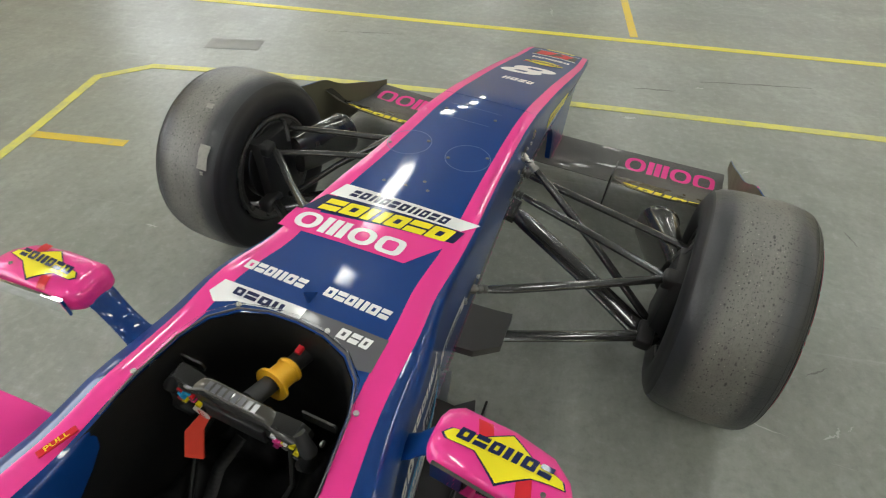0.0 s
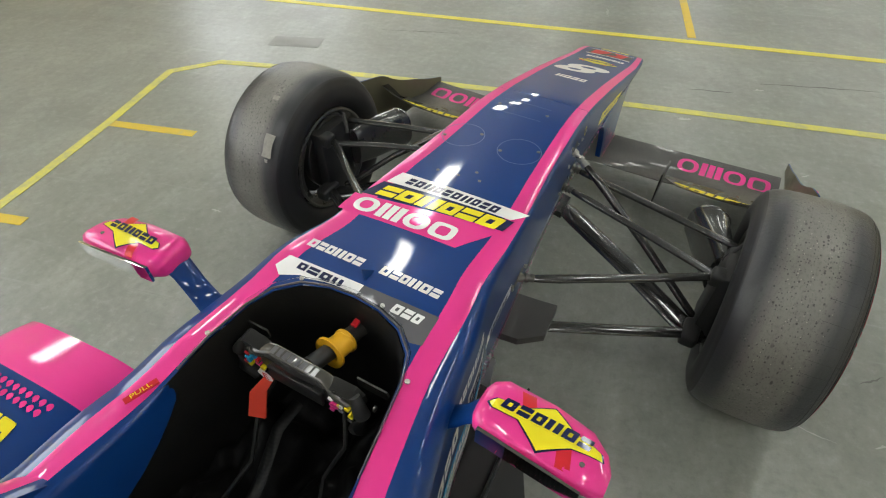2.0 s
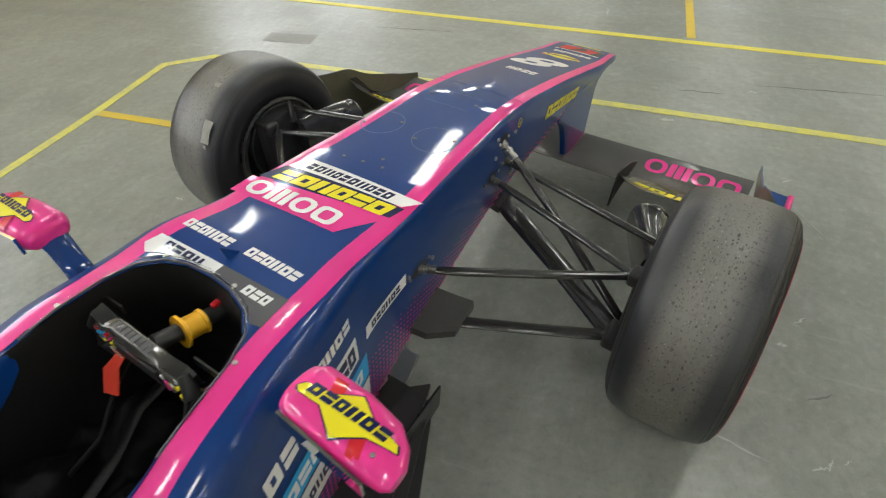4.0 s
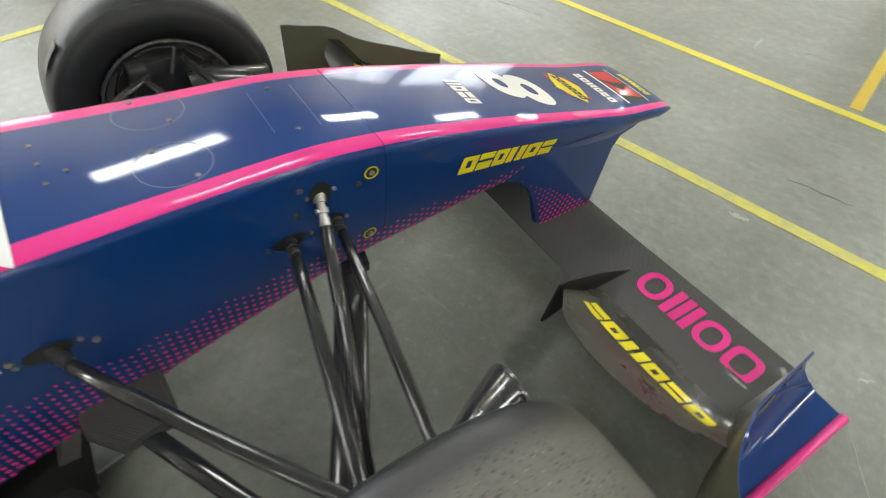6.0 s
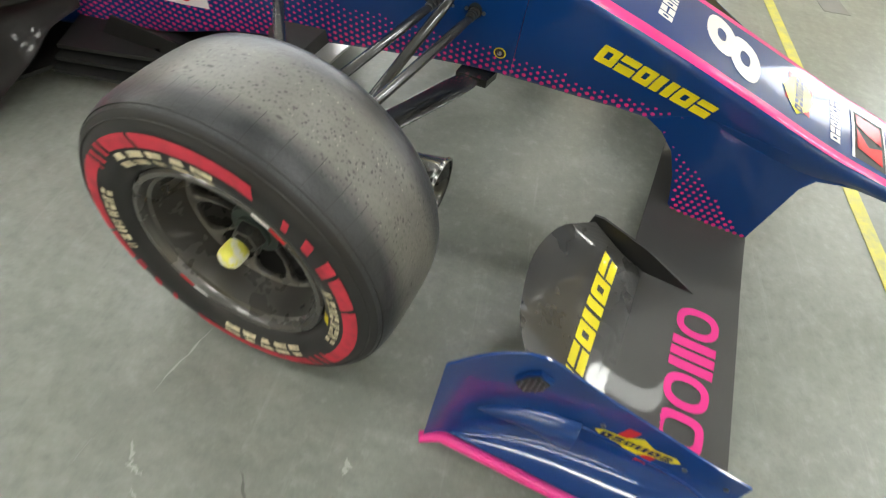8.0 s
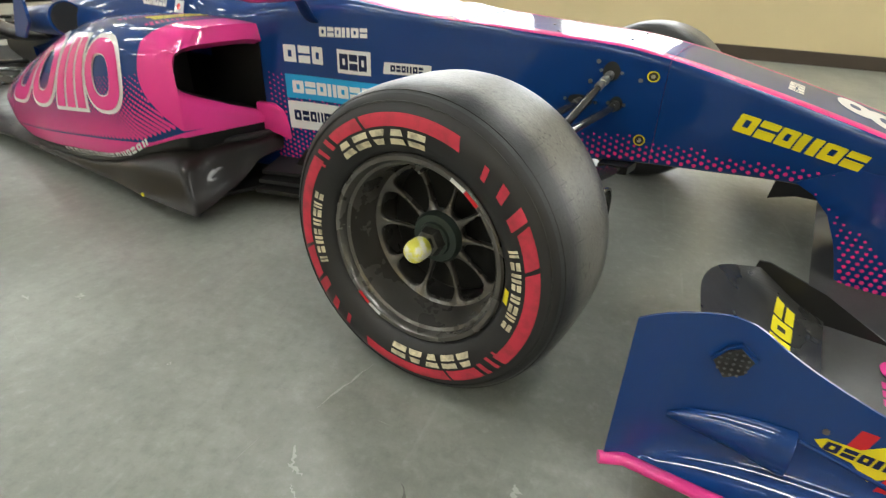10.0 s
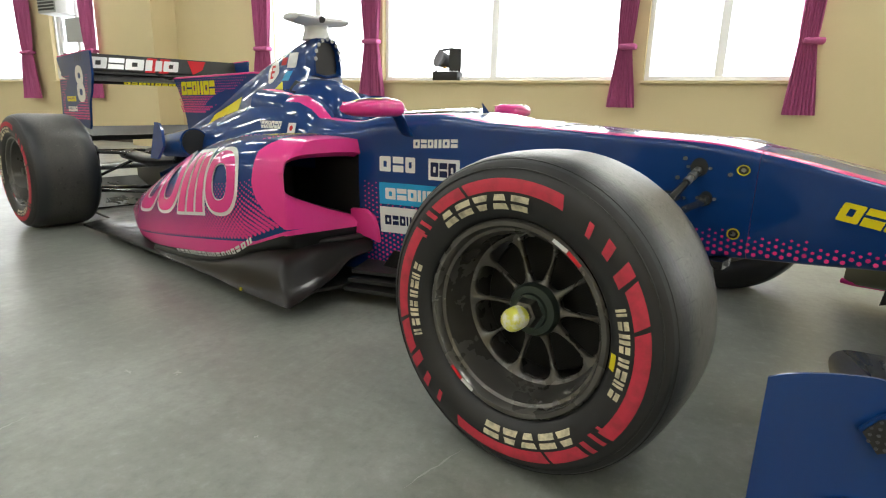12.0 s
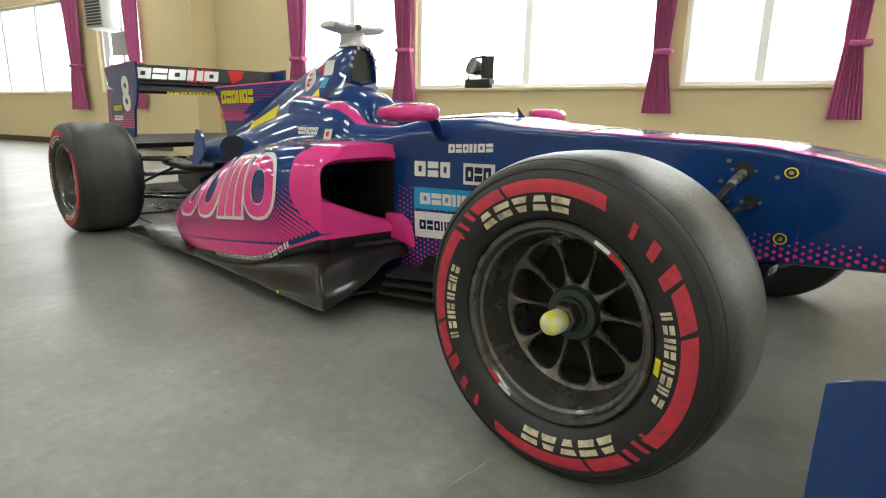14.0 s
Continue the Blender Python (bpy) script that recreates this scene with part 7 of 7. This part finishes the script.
decal("white_mark", bars(5, 0.52, 0.066, 0.3, 0.88, 0.3), lambda u, v: Vector((0.18 - u, -3.191 - 0.25 * v + 0.004, 0.925 + v)), WHITE, rw, "white printed bars", 0.5)
decal("red_mark", Groups([[rect(-0.04, -0.045, 0.02, 0.045, 0.03)], [rect(0.04, -0.045, 0.10, 0.045, 0.03)], [[(0.26, -0.045), (0.33, -0.01), (0.36, 0.045), (0.24, 0.045)]]]), lambda u, v: Vector((0.10 - u, -3.191 - 0.25 * v + 0.0025, 0.925 + v)), RED, rw, "red printed bars", 0.5)
decal("yellow_mark", bars(9, 0.40, 0.014, 0.2), lambda u, v: Vector((0.1 - u, -3.098, 0.808 + v)), YELLOW, rw, "", 0.5)
for s in (1, -1):
    prof = [(-3.04, 0.978), (-3.06, 0.980), (-3.57, 0.965), (-3.575, 0.955), (-3.53, 0.87), (-3.57, 0.82), (-3.60, 0.60), (-3.46, 0.585), (-3.18, 0.54), (-3.165, 0.56), (-3.13, 0.70), (-3.085, 0.76), (-3.05, 0.85)]
    ep = part("end_plate", plate(prof, 0.012, lambda u, v, w: Vector((s * (0.478 + w), u, v))), BLUE, rw, "blue rear wing end plate with halftone dots")
    part("red_edge", plate([(-3.04, 0.98), (-3.57, 0.967), (-3.57, 0.972), (-3.04, 0.986)], 0.013, lambda u, v, w: Vector((s * (0.478 + w), u, v))), PINK, ep)
    verts, faces = [], []
    for k in range(18):
        for j in range(24):
            y, z = -3.10 - 0.0205 * j, 0.60 + 0.0155 * k
            if z < 0.86 and -3.565 < y < -3.16 + 0.35 * max(0, z - 0.70) and z > 0.60 + (y + 3.6) * -0.1:
                r = 0.0062 - 0.0002 * k
                faces.append(tuple(range(len(verts), len(verts) + 6)))
                verts += [(s * 0.4848, a, b) for a, b in oval(y, z, r * 1.45, r, 6)]
    child("halftone_dots", mesh_of("halftone_dots", verts, faces, [PINK]), ep, "pink printed halftone dots")["kind"] = "stuff"
    decal("race_number", eight(0.21, 0.125), lambda u, v: Vector((s * 0.4862, -3.235 + s * u, 0.80 + v)), WHITE, ep, "white race number eight", 0.4)
    decal("white_panel", [[(-3.57, 0.93), (-3.535, 0.86), (-3.50, 0.845), (-3.44, 0.83), (-3.55, 0.835), (-3.57, 0.84)]], lambda u, v: Vector((s * 0.4862, u, v)), WHITE, ep, "", 0.4)
    decal("yellow_mark", bars(5, 0.15, 0.03, 0), lambda u, v: Vector((s * 0.4862, -3.40 + u, 0.715 + v)), YELLOW, ep, "", 0.4)
    decal("white_mark", bars(5, 0.15, 0.03, 0), lambda u, v: Vector((s * 0.4862, -3.40 + u, 0.655 + v)), WHITE, ep, "", 0.4)
    decal("slot_line", Groups([[rect(-3.18 - 0.03 * i, 0.93, -3.172 - 0.03 * i, 0.985, 0.01)] for i in range(4)]), lambda u, v: Vector((s * 0.4862, u, v)), NAVY, ep, "", 0.4)
    # rear suspension
    for a, b, r in (((0.16, -2.75, 0.40), (0.62, -3.12, 0.42), 0.018), ((0.16, -3.25, 0.40), (0.62, -3.18, 0.42), 0.018), ((0.14, -2.7, 0.18), (0.62, -3.12, 0.20), 0.02), ((0.15, -3.2, 0.17), (0.62, -3.2, 0.2), 0.02), ((0.15, -2.95, 0.45), (0.6, -3.14, 0.22), 0.016)):
        part("rear_arm", tube([(s * p[0], p[1], p[2]) for p in (a, b)], r, 12, 0.55), ARMC, car, "black carbon rear suspension arm")
    part("drive_shaft", tube([(s * 0.15, -3.165, 0.32), (s * 0.62, -3.165, 0.32)], 0.022, 14), STEEL, car, "steel drive shaft")
    part("rear_duct", box_bm(0.50, 0.60, -3.30, -3.02, 0.22, 0.46, 0.03, 3, Matrix.Diagonal((s, 1, 1, 1))), CARBON, car, "black rear brake duct")
    part("exhaust_guard", tube([(s * 0.30, -2.45, 0.40), (s * 0.36, -2.7, 0.38), (s * 0.36, -3.0, 0.40)], 0.05, 16, 0.6), CARBON, car)
part("beam_wing", loft([[(x, y, z) for y, z in ((-3.20, 0.50), (-3.22, 0.47), (-3.38, 0.50), (-3.42, 0.55), (-3.36, 0.53))] for x in (-0.47, 0.47)]), BLACK, car, "black carbon beam wing")
part("gearbox", loft([[(x * k, y, 0.30 + z * k) for x, z in ((-0.15, -0.18), (0.15, -0.18), (0.16, 0.0), (0.10, 0.14), (-0.10, 0.14), (-0.16, 0.0))] for y, k in ((-2.5, 1.15), (-2.9, 1.0), (-3.3, 0.8), (-3.55, 0.55))]), BLACK, car, "black gearbox casing")
part("diffuser", loft([[(x, y, z) for x in (-0.50, -0.17, 0.17, 0.50) for z in (h,)] + [(x, y, h + 0.01) for x in (0.50, 0.17, -0.17, -0.50)] for y, h in ((-3.2, 0.06), (-3.5, 0.13), (-3.65, 0.19))]), CARBON, car, "carbon diffuser")

# ---- the body's final stance over its wheels ----
LEAN_X = (-0.0005, -0.0198, -0.0019, 0.0225, 0.0072, 0.0601, 0.0209, 0.0014, 0.0128, -0.0098)
LEAN_Y = (-0.0182, -0.0055, -0.0169, 0.0172, 0.0047, 0.0199, 0.0132, -0.0004, -0.0108, 0.0012)
LEAN_Z = (0.0187, -0.0232, 0.0, 0.0058, -0.0031, -0.0083, 0.004, -0.0012, -0.0094, 0.0036)
# stations along nose and tub: sideways shift, centre line, widening, top edge and its height
TRIM_Y = (-1.3, -1.0, -0.8, -0.65, -0.5, -0.3, 0.0, 0.24, 0.5, 0.7, 0.95, 1.17)
TRIM_SIDE = (0.0, -0.008, -0.013, -0.017, -0.018, -0.019, -0.022, -0.024, -0.0235, -0.0215, -0.018, -0.015)
TRIM_MID = (0.04, 0.04, 0.041, 0.041, 0.04, 0.038, 0.034, 0.031, 0.0255, 0.0195, 0.011, 0.004)
TRIM_WIDE = (0.0, 0.0, 0.02, 0.065, 0.08, 0.095, 0.09, 0.085, 0.085, 0.085, 0.05, 0.0)
TRIM_TOP = (0.66, 0.657, 0.687, 0.677, 0.655, 0.645, 0.64, 0.623, 0.572, 0.524, 0.454, 0.395)
TRIM_HIGH = (0.0, 0.0, -0.011, -0.006, 0.003, 0.004, -0.005, -0.013, -0.018, -0.022, -0.020, -0.013)


def settle(me):
    """Shifts a body mesh by a few centimetres, smoothly along the car."""
    co = np.empty(len(me.vertices) * 3)
    me.vertices.foreach_get("co", co)
    co = co.reshape(-1, 3)
    x, y, z = co.T
    base = np.stack([np.ones_like(x), x, y, z, x * y, x * z, y * z, y * y, z * z, x * x], 1)
    co += base @ np.array([LEAN_X, LEAN_Y, LEAN_Z]).T
    x, y, z = co.T.copy()
    near = np.clip((0.62 - abs(x)) / 0.30, 0, 1) ** 2 * np.clip((y + 1.35) / 0.3, 0, 1)
    top = np.interp(y, TRIM_Y, TRIM_TOP)
    co[:, 0] += near * (np.interp(y, TRIM_Y, TRIM_SIDE) + (x - np.interp(y, TRIM_Y, TRIM_MID)) * np.interp(y, TRIM_Y, TRIM_WIDE))
    co[:, 2] += near * np.interp(y, TRIM_Y, TRIM_HIGH) * np.clip((z - top + 0.10) / 0.09, 0, 1)
    me.vertices.foreach_set("co", co.ravel())
    me.update()


def body_meshes(ob):
    for c in ob.children:
        if not c.name.startswith("wheel") and c.name not in PLACED:
            if c.type == "MESH":
                yield c.data
            yield from body_meshes(c)


bpy.context.view_layer.update()
for me in {m.name: m for m in body_meshes(car)}.values():
    settle(me)

# ---- things on the walls ----
ac = thing("air_conditioner", "grey wall air conditioner in the window opening", "air conditioner")
ac.matrix_world = ROOM @ Matrix.Translation((WALL_X, -11.12, 0))
part("casing", box_bm(0.0, 0.38, -0.27, 0.27, 2.24, 2.90, 0.02), METALG, ac)
for i in range(10):
    part("louvre", box_bm(0.38, 0.388, -0.24, 0.24, 2.29 + 0.055 * i, 2.325 + 0.055 * i), BLACK, ac)
part("blank_panel", box_bm(-0.12, -0.07, -0.27, 0.40, 1.80, 2.235, 0.01), METALG, ac)
part("bracket", box_bm(-0.06, 0.0, -0.42, -0.30, SILL + 0.01, 2.90, 0.01), FRAME, ac)
spot = thing("stage_light", "small black stage spotlight standing on the window sill", "spotlight")
spot.matrix_world = ROOM @ Matrix.Translation((WALL_X - 0.02, -3.26, SILL)) @ Matrix.Diagonal((1.3, 1.3, 1.15, 1))
part("base", box_bm(-0.12, 0.02, -0.14, 0.14, 0.0, 0.10, 0.01), BLACK, spot)
part("lamp_body", tube([(-0.10, 0.02, 0.20), (0.0, -0.05, 0.23), (0.03, -0.07, 0.24)], [0.06, 0.085, 0.09], 20), BLACK, spot)
part("yoke", tube([(-0.05, -0.13, 0.08), (-0.05, -0.14, 0.22), (-0.05, -0.10, 0.33), (-0.05, 0.05, 0.35), (-0.05, 0.12, 0.22), (-0.05, 0.13, 0.08)], 0.014, 8), BLACK, spot)
part("barn_door", box_bm(0.02, 0.03, 0.05, 0.18, 0.10, 0.34, 0.0, 1, pose(0, 0, 0, 0, 0, 0)), BLACK, spot)
part("label", box_bm(0.01, 0.022, -0.02, 0.01, 0.13, 0.15), AMBER, spot, "orange label")
